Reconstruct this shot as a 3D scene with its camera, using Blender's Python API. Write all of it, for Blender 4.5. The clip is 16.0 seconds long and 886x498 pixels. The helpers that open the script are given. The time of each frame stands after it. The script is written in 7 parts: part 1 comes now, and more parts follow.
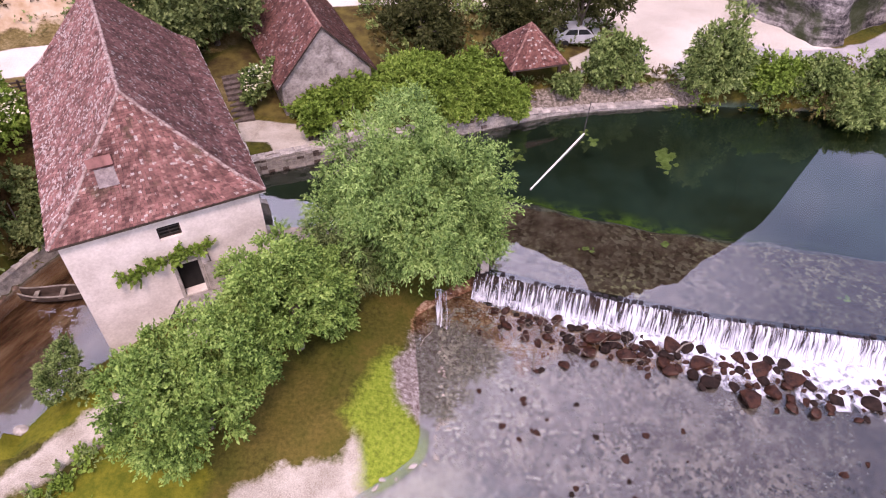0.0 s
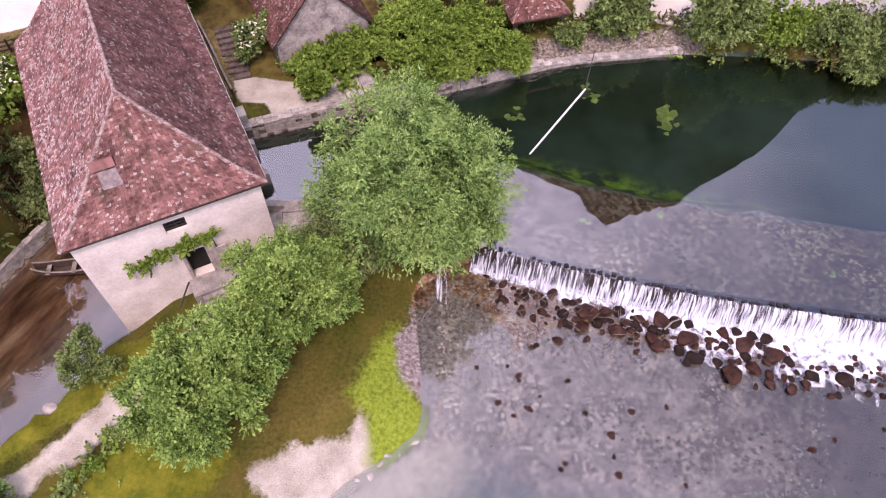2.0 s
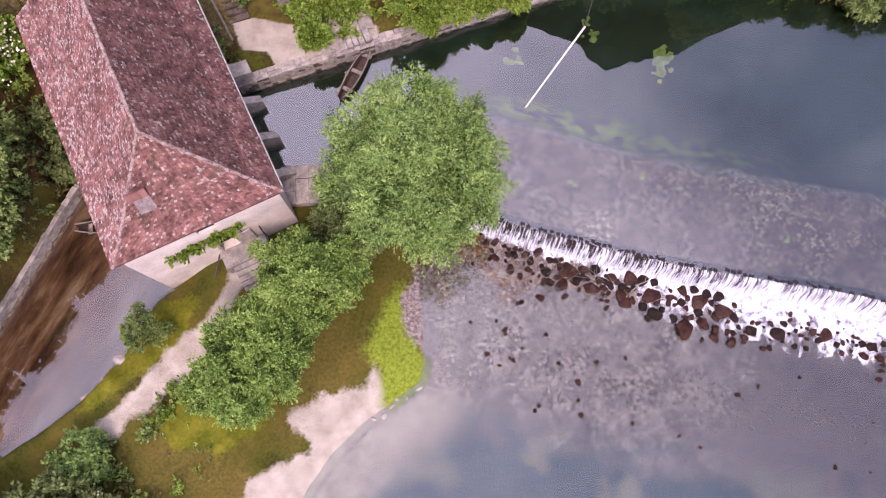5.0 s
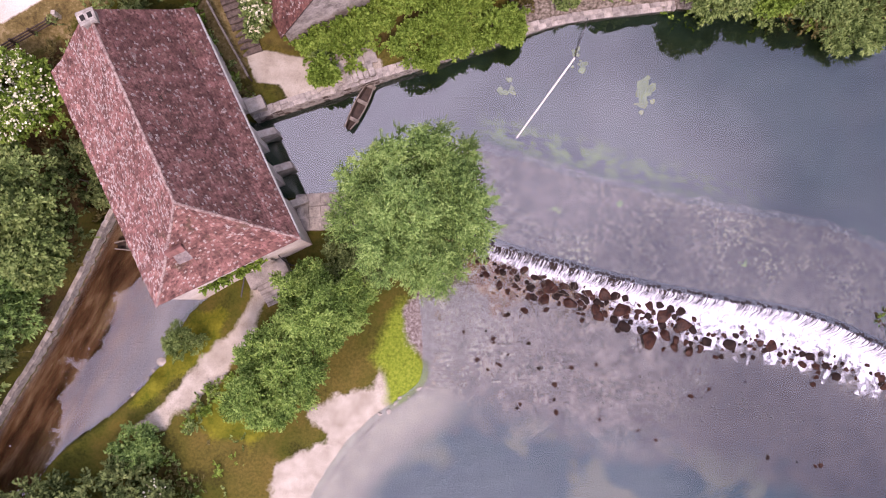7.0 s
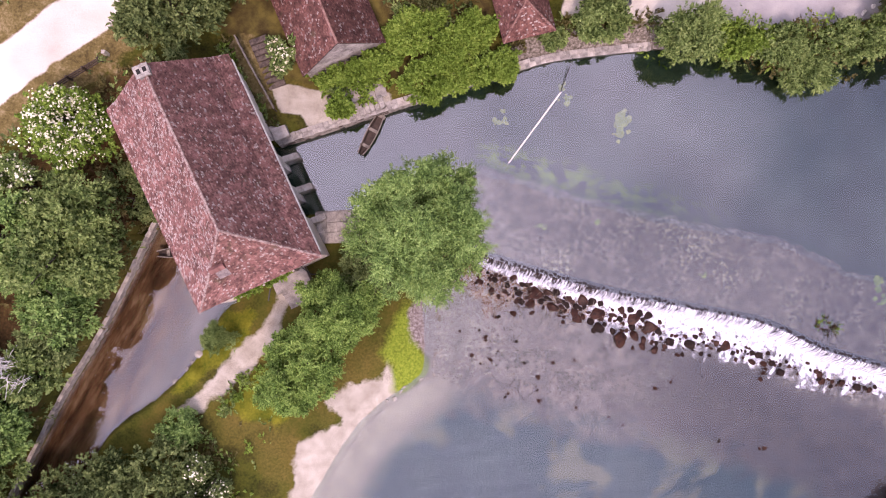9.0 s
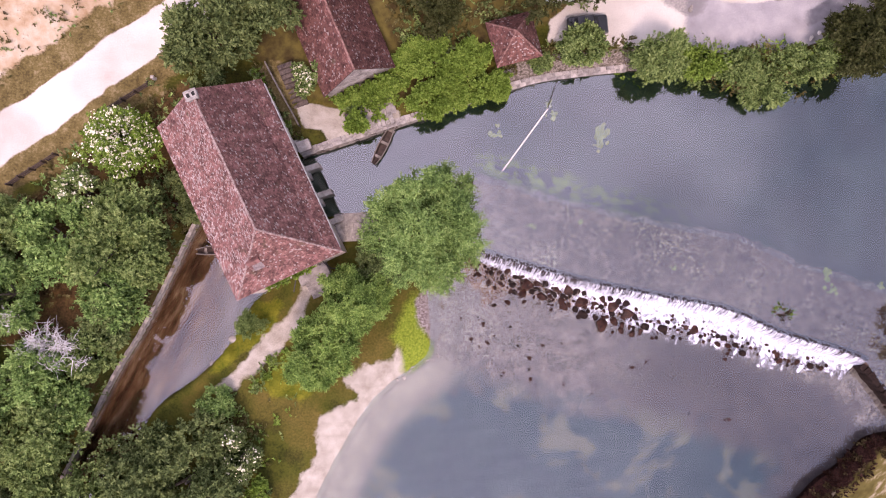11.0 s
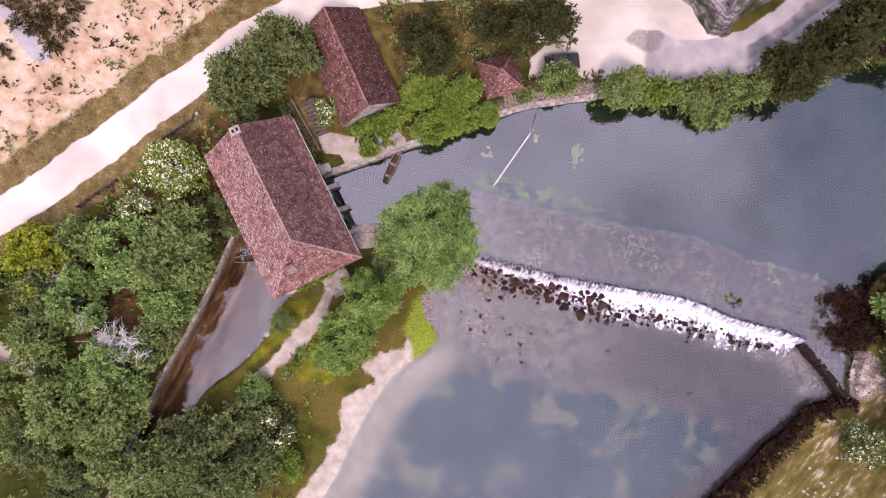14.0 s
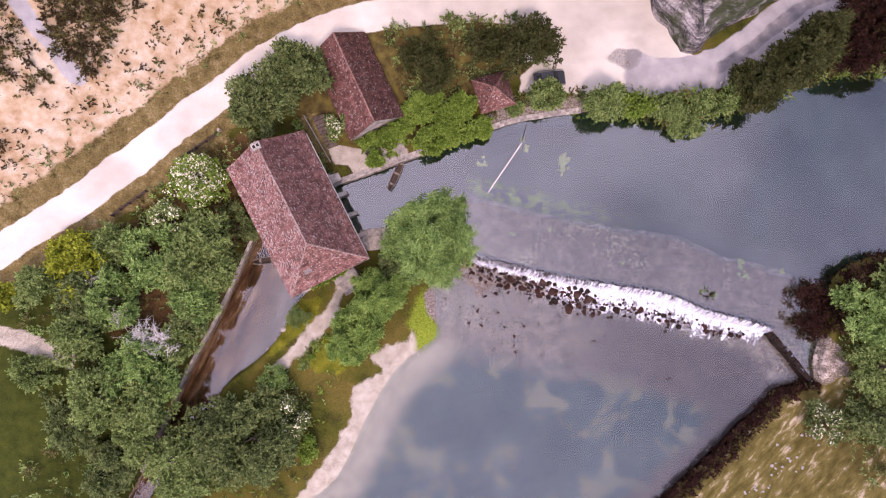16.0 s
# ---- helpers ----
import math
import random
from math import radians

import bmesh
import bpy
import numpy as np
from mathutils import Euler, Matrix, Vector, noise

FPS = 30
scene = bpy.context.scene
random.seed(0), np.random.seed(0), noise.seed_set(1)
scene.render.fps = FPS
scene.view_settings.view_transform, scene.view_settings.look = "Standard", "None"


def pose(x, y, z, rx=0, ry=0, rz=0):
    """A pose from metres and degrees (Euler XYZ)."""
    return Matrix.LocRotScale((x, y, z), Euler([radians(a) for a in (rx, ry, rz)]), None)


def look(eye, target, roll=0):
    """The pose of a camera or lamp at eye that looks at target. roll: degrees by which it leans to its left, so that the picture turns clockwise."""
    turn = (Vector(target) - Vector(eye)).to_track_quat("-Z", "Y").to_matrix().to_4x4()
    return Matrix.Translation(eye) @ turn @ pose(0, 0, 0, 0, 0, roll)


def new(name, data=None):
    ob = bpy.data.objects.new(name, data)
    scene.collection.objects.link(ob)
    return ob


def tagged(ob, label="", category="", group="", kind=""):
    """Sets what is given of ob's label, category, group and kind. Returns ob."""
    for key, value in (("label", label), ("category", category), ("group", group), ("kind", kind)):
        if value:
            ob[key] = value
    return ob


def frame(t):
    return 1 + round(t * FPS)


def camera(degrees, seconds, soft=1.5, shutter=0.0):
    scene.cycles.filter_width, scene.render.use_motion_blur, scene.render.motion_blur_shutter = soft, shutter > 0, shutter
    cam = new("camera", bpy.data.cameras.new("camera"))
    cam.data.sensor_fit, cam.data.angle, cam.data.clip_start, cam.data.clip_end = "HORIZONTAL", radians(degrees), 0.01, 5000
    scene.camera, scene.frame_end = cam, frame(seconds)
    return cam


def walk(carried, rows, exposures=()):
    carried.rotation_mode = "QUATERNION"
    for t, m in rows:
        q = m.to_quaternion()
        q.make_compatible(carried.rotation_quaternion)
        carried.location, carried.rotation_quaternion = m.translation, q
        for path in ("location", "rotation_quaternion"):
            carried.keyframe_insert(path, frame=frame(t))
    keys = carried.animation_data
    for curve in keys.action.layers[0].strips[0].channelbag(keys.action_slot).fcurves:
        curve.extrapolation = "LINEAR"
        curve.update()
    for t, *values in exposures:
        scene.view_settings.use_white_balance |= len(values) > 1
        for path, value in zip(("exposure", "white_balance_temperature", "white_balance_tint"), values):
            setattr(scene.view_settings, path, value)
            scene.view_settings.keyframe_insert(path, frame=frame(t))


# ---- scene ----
# camera: a drone that climbs while it tips to look straight down
cam = camera(65.0, 16.0, soft=1.1)
ROWS = [  # seconds, x, y, z, rx, ry, rz
    (0, 0.48, -0.19, 29.24, 45.53, -0.36, 1.59),
    (0.5, 0.49, 0.39, 30.05, 43.63, -0.28, 1.58),
    (1, 0.52, 1.18, 31.09, 41.26, -0.20, 1.57),
    (1.5, 0.43, 2.20, 32.25, 38.45, -0.25, 1.47),
    (2, 0.38, 3.39, 33.54, 35.36, -0.29, 1.50),
    (2.5, 0.32, 4.61, 34.92, 32.25, -0.27, 1.34),
    (3, 0.28, 6.14, 36.52, 28.58, -0.29, 1.37),
    (3.5, 0.17, 7.73, 38.17, 24.99, -0.38, 1.43),
    (4, 0.04, 9.51, 39.90, 21.21, -0.43, 1.44),
    (6.5, 0.28, 19.82, 48.78, 5.79, -0.15, 2.06),
    (7, 0.24, 21.65, 50.55, 4.38, -0.14, 2.17),
    (7.5, 0.25, 23.28, 52.40, 2.78, -0.11, 2.20),
    (8, 0.17, 24.47, 54.24, 1.46, -0.12, 2.35),
    (8.5, 0.10, 25.05, 56.23, 1.45, -0.18, 2.50),
    (9, -0.07, 25.02, 58.17, 1.30, -0.31, 2.75),
    (11.5, -0.01, 23.66, 68.38, 1.98, 0.01, 2.25),
    (12, -0.08, 23.61, 70.27, 1.95, 0.02, 2.00),
    (12.5, -0.25, 23.60, 72.20, 1.95, -0.01, 1.85),
    (13, -0.46, 23.44, 74.14, 2.15, -0.20, 1.60),
    (13.5, -0.52, 23.24, 76.10, 2.34, -0.24, 1.50),
    (14, -0.52, 23.20, 77.96, 2.46, -0.25, 1.22),
    (14.5, -0.65, 23.17, 79.89, 2.49, -0.30, 1.00),
    (15, -0.61, 23.18, 81.80, 2.43, -0.29, 0.80),
    (15.5, -0.70, 23.18, 83.77, 2.37, -0.38, 0.70),
    (16, -0.88, 23.04, 85.59, 2.43, -0.45, 0.58),
]
walk(cam, [(t, pose(x, y, z, rx, ry, rz)) for t, x, y, z, rx, ry, rz in ROWS],
     exposures=[(0.0, 0.95, 6700, 41), (4.0, 0.93, 6750, 41), (8.0, 0.91, 6850, 41), (16.0, 0.77, 6850, 40)])

# ---- world and sun ----
SUN_EL, SUN_AZ = radians(60), radians(170)      # azimuth clockwise from north
world = bpy.data.worlds.new("sky")
scene.world = world
world.use_nodes = True
wn = world.node_tree.nodes
sky = wn.new("ShaderNodeTexSky")
sky.sky_type, sky.sun_disc = "NISHITA", False
sky.sun_elevation, sky.sun_rotation = SUN_EL, SUN_AZ
sky.air_density, sky.dust_density = 1.5, 0.8
wn["Background"].inputs["Strength"].default_value = 0.142
# broken bright cloud over the whole sky
wt = world.node_tree
cov = wn.new("ShaderNodeTexNoise")
sky_dir = wn.new("ShaderNodeTexCoord").outputs["Generated"]
wt.links.new(sky_dir, cov.inputs["Vector"])
sky_xyz, thin = wn.new("ShaderNodeSeparateXYZ"), wn.new("ShaderNodeMath")
wt.links.new(sky_dir, sky_xyz.inputs[0])
thin.operation = "MULTIPLY_ADD"                 # the cloud thins out towards the east
wt.links.new(sky_xyz.outputs[0], thin.inputs[0])
thin.inputs[1].default_value = -0.34
patchy = wn.new("ShaderNodeMath")
patchy.operation = "MULTIPLY_ADD"
wt.links.new(cov.outputs["Fac"], patchy.inputs[0])
patchy.inputs[1].default_value, patchy.inputs[2].default_value = 0.5, 0.37
wt.links.new(patchy.outputs[0], thin.inputs[2])
cov.inputs["Scale"].default_value, cov.inputs["Detail"].default_value = 3.2, 6.0
cov_ramp = wn.new("ShaderNodeValToRGB")
cov_ramp.color_ramp.elements[0].position, cov_ramp.color_ramp.elements[1].position = 0.40, 0.62
cov_ramp.color_ramp.elements[0].color = (0.08, 0.08, 0.08, 1)
wt.links.new(thin.outputs[0], cov_ramp.inputs["Fac"])
cloud = wn.new("ShaderNodeMix")
cloud.data_type = "RGBA"
cloud.inputs[7].default_value = (8.5, 9.2, 11.1, 1)
wt.links.new(cov_ramp.outputs["Color"], cloud.inputs[0])
wt.links.new(sky.outputs[0], cloud.inputs[6])
wt.links.new(cloud.outputs[2], wn["Background"].inputs["Color"])
sun = new("sun", bpy.data.lights.new("sun", "SUN"))
sun.data.energy, sun.data.angle, sun.data.color = 1.75, radians(12), (1.0, 0.91, 0.78)
sun.matrix_world = look((60 * math.sin(SUN_AZ) * math.cos(SUN_EL), 60 * math.cos(SUN_AZ) * math.cos(SUN_EL), 60 * math.sin(SUN_EL)), (0, 0, 0))


# ---- materials ----
class Mat:
    """A small node-graph builder."""

    def __init__(self, name):
        self.m = bpy.data.materials.new(name)
        self.m.use_nodes = True
        self.t = self.m.node_tree
        self.b = self.t.nodes["Principled BSDF"]
        self.out = self.t.nodes["Material Output"]

    def n(self, kind, **props):
        nd = self.t.nodes.new("ShaderNode" + kind)
        for k, v in props.items():
            if k == "operation":
                nd.operation = v
            elif k == "data_type":
                nd.data_type = v
            elif k == "attribute_name":
                nd.attribute_name = v
            elif k == "feature":
                nd.feature = v
            elif k == "blend_type":
                nd.blend_type = v
        return nd

    def l(self, a, b):
        self.t.links.new(a, b)

    def coord(self, which="Object"):
        return self.n("TexCoord").outputs[which]

    def world_pos(self):
        return self.n("NewGeometry").outputs["Position"]

    def noise(self, vec, scale, detail=4.0, rough=0.55, dist=0.0):
        nd = self.n("TexNoise")
        self.l(vec, nd.inputs["Vector"])
        nd.inputs["Scale"].default_value, nd.inputs["Detail"].default_value = scale, detail
        nd.inputs["Roughness"].default_value, nd.inputs["Distortion"].default_value = rough, dist
        return nd.outputs["Fac"]

    def voro(self, vec, scale, feature="F1"):
        nd = self.n("TexVoronoi", feature=feature)
        self.l(vec, nd.inputs["Vector"])
        nd.inputs["Scale"].default_value = scale
        return nd

    def ramp(self, fac, *stops):
        nd = self.n("ValToRGB")
        self.l(fac, nd.inputs["Fac"])
        el = nd.color_ramp.elements
        while len(el) < len(stops):
            el.new(0.5)
        for e, (p, c) in zip(el, stops):
            e.position = p
            e.color = (*c, 1) if not isinstance(c, (int, float)) else (c, c, c, 1)
        return nd.outputs["Color"]

    def mix(self, fac, a, b, blend_type="MIX"):
        nd = self.n("Mix", data_type="RGBA", blend_type=blend_type)
        for sock, v in ((nd.inputs[0], fac), (nd.inputs[6], a), (nd.inputs[7], b)):
            if isinstance(v, (int, float)):
                sock.default_value = v
            elif isinstance(v, tuple):
                sock.default_value = (*v, 1)
            else:
                self.l(v, sock)
        return nd.outputs[2]

    def math(self, op, a, b=0.0, c=0.0):
        nd = self.n("Math", operation=op)
        for sock, v in zip(nd.inputs, (a, b, c)):
            if isinstance(v, (int, float)):
                sock.default_value = v
            else:
                self.l(v, sock)
        return nd.outputs[0]

    def attr(self, name):
        return self.n("Attribute", attribute_name=name).outputs["Fac"]

    def stretch(self, vec, sx, sy, sz, rot=0.0):
        if rot:
            turn = self.n("Mapping")
            self.l(vec, turn.inputs["Vector"])
            turn.inputs["Rotation"].default_value = (0, 0, -rot)
            vec = turn.outputs[0]
        nd = self.n("Mapping")
        self.l(vec, nd.inputs["Vector"])
        nd.inputs["Scale"].default_value = (sx, sy, sz)
        return nd.outputs[0]

    def bump(self, height, strength=0.5, dist=0.02):
        nd = self.n("Bump")
        nd.inputs["Strength"].default_value, nd.inputs["Distance"].default_value = strength, dist
        self.l(height, nd.inputs["Height"])
        self.l(nd.outputs[0], self.b.inputs["Normal"])
        return nd.outputs[0]

    def done(self, color=None, rough=0.8, spec=0.3):
        if color is not None:
            if isinstance(color, tuple):
                self.b.inputs["Base Color"].default_value = (*color, 1)
            else:
                self.l(color, self.b.inputs["Base Color"])
        if isinstance(rough, (int, float)):
            self.b.inputs["Roughness"].default_value = rough
        else:
            self.l(rough, self.b.inputs["Roughness"])
        self.b.inputs["Specular IOR Level"].default_value = spec
        return self.m


def simple(name, c1, c2, scale=3.0, rough=0.8, bump=0.3, fine=40.0, spec=0.3, metal=0.0):
    """Two colours mixed by a coarse and a fine noise."""
    m = Mat(name)
    v = m.coord()
    a, f = m.noise(v, scale), m.noise(v, fine, 3)
    k = m.math("ADD", m.math("MULTIPLY", a, 0.65), m.math("MULTIPLY", f, 0.35))
    m.bump(f, bump, 0.02)
    m.b.inputs["Metallic"].default_value = metal
    return m.done(m.ramp(k, (0.37, c1), (0.63, c2)), rough, spec)


def tile_material(name, dark, mid, pale, lichen, west=0.0):
    """Old flat clay tiles: each its own tone, some grown over with pale lichen."""
    m = Mat(name)
    v = m.coord()
    r = m.n("NewGeometry").outputs["Random Per Island"]
    tone = m.ramp(r, (0.0, dark), (0.45, mid), (0.8, mid), (1.0, pale))
    patch = m.noise(v, 0.5, 4, 0.6)
    spots = m.noise(v, 11.0, 3, 0.7)
    r2 = m.math("FRACT", m.math("MULTIPLY", r, 37.3))
    share = m.math("MULTIPLY", m.ramp(patch, (0.36, 0.1), (0.64, 1.0)), lichen)
    if west:                                        # the weather side is grown over more
        sx = m.n("SeparateXYZ")
        m.l(v, sx.inputs[0])
        more = m.math("MULTIPLY", m.math("LESS_THAN", sx.outputs[0], m.math("MINIMUM", west, m.math("MULTIPLY_ADD", sx.outputs[1], 1.2, 0.0))), m.ramp(m.noise(v, 0.8, 4, 0.65), (0.38, 0.05), (0.62, 0.30)))
        share = m.math("ADD", share, more)
    fac = m.math("MULTIPLY", m.math("LESS_THAN", r2, share), m.ramp(spots, (0.42, 0.15), (0.54, 1.0)))
    lic = m.ramp(m.noise(v, 3.0), (0.3, (0.28, 0.225, 0.20)), (0.7, (0.52, 0.445, 0.405)))
    worn = m.ramp(m.noise(m.stretch(v, 1.6, 1.6, 0.4), 1.0, 4, 0.6), (0.35, 0.55), (0.65, 1.25))
    tone = m.mix(1.0, tone, worn, "MULTIPLY")
    col = m.mix(m.math("MULTIPLY", fac, 0.85), tone, lic)
    moss = m.ramp(m.noise(v, 0.9, 5), (0.62, 0.0), (0.72, 0.5))
    col = m.mix(moss, col, (0.09, 0.075, 0.04))
    m.bump(spots, 0.5, 0.02)
    return m.done(col, 0.92, 0.15)


def leaf_material(name, dark, mid, light, translucent=0.3):
    m = Mat(name)
    r = m.n("NewGeometry").outputs["Random Per Island"]
    v = m.coord()
    k = m.math("ADD", m.math("MULTIPLY", r, 0.34), m.math("MULTIPLY", m.noise(v, 0.6, 3), 0.66))
    blend = lambda a, b, f: tuple(p + (q - p) * f for p, q in zip(a, b))
    col = m.ramp(k, (0.30, blend(dark, mid, 0.10)), (0.5, mid), (0.72, blend(light, mid, 0.20)))
    m.done(col, 0.7, 0.08)
    tr = m.n("BsdfTranslucent")
    m.l(col, tr.inputs["Color"])
    mx = m.n("MixShader")
    mx.inputs[0].default_value = translucent
    m.l(m.b.outputs[0], mx.inputs[1])
    m.l(tr.outputs[0], mx.inputs[2])
    m.l(mx.outputs[0], m.out.inputs["Surface"])
    return m.m


def water_material(name, tint, ripple, strength, ior):
    """Clear water: lets the bed through, mirrors by Fresnel."""
    m = Mat(name)
    p = m.world_pos()
    h = m.noise(p, ripple, 0, 0.5)
    bp = m.n("Bump")
    bp.inputs["Strength"].default_value, bp.inputs["Distance"].default_value = strength, 0.03
    m.l(h, bp.inputs["Height"])
    tr, gl, fr, mx = m.n("BsdfTransparent"), m.n("BsdfGlossy"), m.n("Fresnel"), m.n("MixShader")
    tr.inputs["Color"].default_value = (*tint, 1)
    gl.inputs["Roughness"].default_value = 0.02
    gl.inputs["Color"].default_value = (1, 1, 1, 1)
    fr.inputs["IOR"].default_value = ior
    m.l(bp.outputs[0], gl.inputs["Normal"])
    m.l(bp.outputs[0], fr.inputs["Normal"])
    m.l(fr.outputs[0], mx.inputs[0])
    m.l(tr.outputs[0], mx.inputs[1])
    m.l(gl.outputs[0], mx.inputs[2])
    m.l(mx.outputs[0], m.out.inputs["Surface"])
    return m.m


def foam_material(name, along, across, low, high):
    """Falling and churned water: white streaks with clear gaps."""
    m = Mat(name)
    uv = m.coord("UV")
    if across > 1:                                  # churned: broken up every way, not in streaks
        uv = m.world_pos()
    st = m.noise(m.stretch(uv, along, across, 1), 1.0, 5, 0.62, 0.4)
    big = m.noise(m.stretch(uv, along * 0.12, across * 0.5, 1), 1.0, 2)
    k = m.math("ADD", m.math("MULTIPLY", st, 0.7), m.math("MULTIPLY", big, 0.3))
    k = m.math("ADD", k, m.math("MULTIPLY", m.math("SUBTRACT", m.attr("thick"), 0.5), 0.6))
    alpha = m.ramp(k, (low, 0.0), (high, 1.0))
    m.l(alpha, m.b.inputs["Alpha"])
    m.bump(st, 0.6, 0.05)
    return m.done(m.ramp(st, (0.34, (0.17, 0.17, 0.21)), (0.47, (0.40, 0.40, 0.44)), (0.62, (0.60, 0.60, 0.62))), 0.35, 0.4)


M_WALL = simple("rendered_limestone_wall", (0.48, 0.41, 0.355), (0.68, 0.60, 0.54), 0.8, 0.9, 0.4, 9.0)
M_STONE = simple("grey_limestone", (0.14, 0.122, 0.108), (0.34, 0.300, 0.265), 1.5, 0.9, 0.6, 14.0)
M_GABLE = simple("stained_grey_plaster", (0.15, 0.125, 0.112), (0.44, 0.385, 0.345), 1.1, 0.95, 0.6, 7.0)
M_PALE = simple("pale_coping_stone", (0.22, 0.190, 0.162), (0.43, 0.38, 0.33), 2.0, 0.9, 0.5, 16.0)
M_MASONRY = simple("weathered_masonry", (0.13, 0.115, 0.10), (0.36, 0.32, 0.28), 2.2, 0.9, 0.7, 12.0)
M_WET = simple("wet_dark_stone", (0.006, 0.0038, 0.0030), (0.027, 0.0155, 0.0115), 2.5, 0.75, 0.6, 14.0, 0.10)
M_CREST = simple("dark_wet_crest_stone", (0.006, 0.005, 0.006), (0.030, 0.024, 0.026), 4.0, 0.6, 0.6, 14.0, 0.2)
M_RED = simple("wet_reddish_boulder", (0.010, 0.0042, 0.0030), (0.054, 0.0215, 0.0125), 2.0, 0.45, 0.6, 12.0, 0.12)
M_WOOD = simple("grey_weathered_wood", (0.10, 0.08, 0.065), (0.26, 0.22, 0.18), 3.0, 0.85, 0.5, 30.0)
M_DARKWOOD = simple("dark_stained_wood", (0.025, 0.016, 0.012), (0.07, 0.045, 0.032), 3.0, 0.75, 0.4, 30.0)
M_POLE = simple("bleached_pole", (0.50, 0.46, 0.40), (0.78, 0.74, 0.68), 4.0, 0.8, 0.3, 30.0)
M_IRON = simple("dark_iron", (0.012, 0.011, 0.010), (0.04, 0.034, 0.03), 6.0, 0.6, 0.3, 40.0, 0.5)
# near-black colour that carries the shade inside openings
M_DARK = simple("interior_shade_black", (0.008, 0.007, 0.006), (0.02, 0.017, 0.015), 2.0, 0.95, 0.2)
M_BARK = simple("grey_brown_bark", (0.05, 0.04, 0.03), (0.16, 0.13, 0.10), 4.0, 0.95, 0.8, 25.0)
M_GRAVEL = simple("pale_gravel_stone", (0.10, 0.075, 0.06), (0.46, 0.39, 0.33), 0.8, 0.85, 0.4, 8.0)
M_TILE = tile_material("lichened_clay_tile", (0.120, 0.056, 0.049), (0.212, 0.101, 0.086), (0.31, 0.170, 0.142), 0.17, 4.75)
M_TILE_RED = tile_material("red_clay_tile", (0.095, 0.040, 0.033), (0.172, 0.075, 0.060), (0.26, 0.132, 0.108), 0.15)
M_RIDGE = simple("mortared_ridge_tile", (0.10, 0.050, 0.045), (0.33, 0.25, 0.215), 5.0, 0.95, 0.8, 11.0)
M_RIDGE_RED = simple("brown_ridge_tile", (0.09, 0.038, 0.030), (0.27, 0.15, 0.12), 4.0, 0.95, 0.8, 11.0)
M_FLAP = simple("dull_zinc", (0.12, 0.090, 0.085), (0.25, 0.200, 0.185), 3.0, 0.7, 0.3, 14.0)
# step stone with shade put into its colour; serves other dark stones too
M_STEP = simple("shaded_brown_step_stone", (0.035, 0.024, 0.020), (0.13, 0.098, 0.080), 3.0, 0.9, 0.6, 14.0)
L_WILLOW = leaf_material("grey_green_willow_leaf", (0.032, 0.066, 0.018), (0.170, 0.278, 0.074), (0.39, 0.52, 0.17))
L_ALDER = leaf_material("bright_alder_leaf", (0.034, 0.070, 0.014), (0.168, 0.274, 0.060), (0.38, 0.50, 0.14))
L_GREEN = leaf_material("fresh_green_leaf", (0.026, 0.050, 0.011), (0.160, 0.225, 0.066), (0.35, 0.42, 0.150))
L_DARK = leaf_material("dark_green_leaf", (0.022, 0.037, 0.010), (0.122, 0.163, 0.054), (0.26, 0.305, 0.115))
L_LIME = leaf_material("lime_green_leaf", (0.060, 0.100, 0.012), (0.158, 0.250, 0.038), (0.32, 0.42, 0.09))
L_YELLOW = leaf_material("yellow_green_leaf", (0.09, 0.11, 0.012), (0.23, 0.27, 0.025), (0.44, 0.47, 0.06))
L_OLIVE = leaf_material("olive_scrub_leaf", (0.050, 0.042, 0.014), (0.115, 0.100, 0.034), (0.20, 0.17, 0.07))
L_SCRUB = leaf_material("dark_brown_scrub_leaf", (0.020, 0.013, 0.006), (0.055, 0.038, 0.016), (0.11, 0.085, 0.04))
# scrub colour, dark enough to stand for shade and reflection too
L_RUST = leaf_material("red_brown_scrub_and_shade_leaf", (0.010, 0.004, 0.003), (0.027, 0.011, 0.007), (0.052, 0.024, 0.016), 0.12)
L_DEEP = leaf_material("deep_green_willow_leaf", (0.016, 0.020, 0.006), (0.052, 0.060, 0.018), (0.115, 0.115, 0.045))
L_FLOWER = leaf_material("cream_elder_blossom", (0.52, 0.50, 0.30), (0.70, 0.67, 0.47), (0.84, 0.82, 0.68), 0.15)
M_UPWATER = water_material("pond_water", (0.80, 0.93, 0.88), 0.12, 0.006, 2.10)
M_LOWATER = water_material("river_water", (0.84, 0.92, 0.92), 0.15, 0.008, 1.74)
M_FALL = foam_material("falling_white_water", 8.0, 0.6, 0.44, 0.64)
M_FOAM = foam_material("churned_white_water", 2.6, 2.2, 0.46, 0.70)


# ---- mesh helpers ----
def mesh_from(name, verts, faces, mat, smooth=False):
    me = bpy.data.meshes.new(name)
    me.from_pydata([tuple(v) for v in verts], [], faces)
    if mat:
        me.materials.append(mat)
    if smooth:
        me.shade_smooth()
    me.update()
    return me


def quads_mesh(name, verts, quads, mat):
    """A mesh from arrays of vertices and four-cornered faces."""
    me = bpy.data.meshes.new(name)
    nv, nf = len(verts), len(quads)
    me.vertices.add(nv)
    me.vertices.foreach_set("co", np.asarray(verts, np.float32).ravel())
    me.loops.add(nf * 4)
    me.loops.foreach_set("vertex_index", np.asarray(quads, np.int32).ravel())
    me.polygons.add(nf)
    me.polygons.foreach_set("loop_start", np.arange(0, nf * 4, 4, dtype=np.int32))
    me.materials.append(mat)
    me.update(calc_edges=True)
    return me


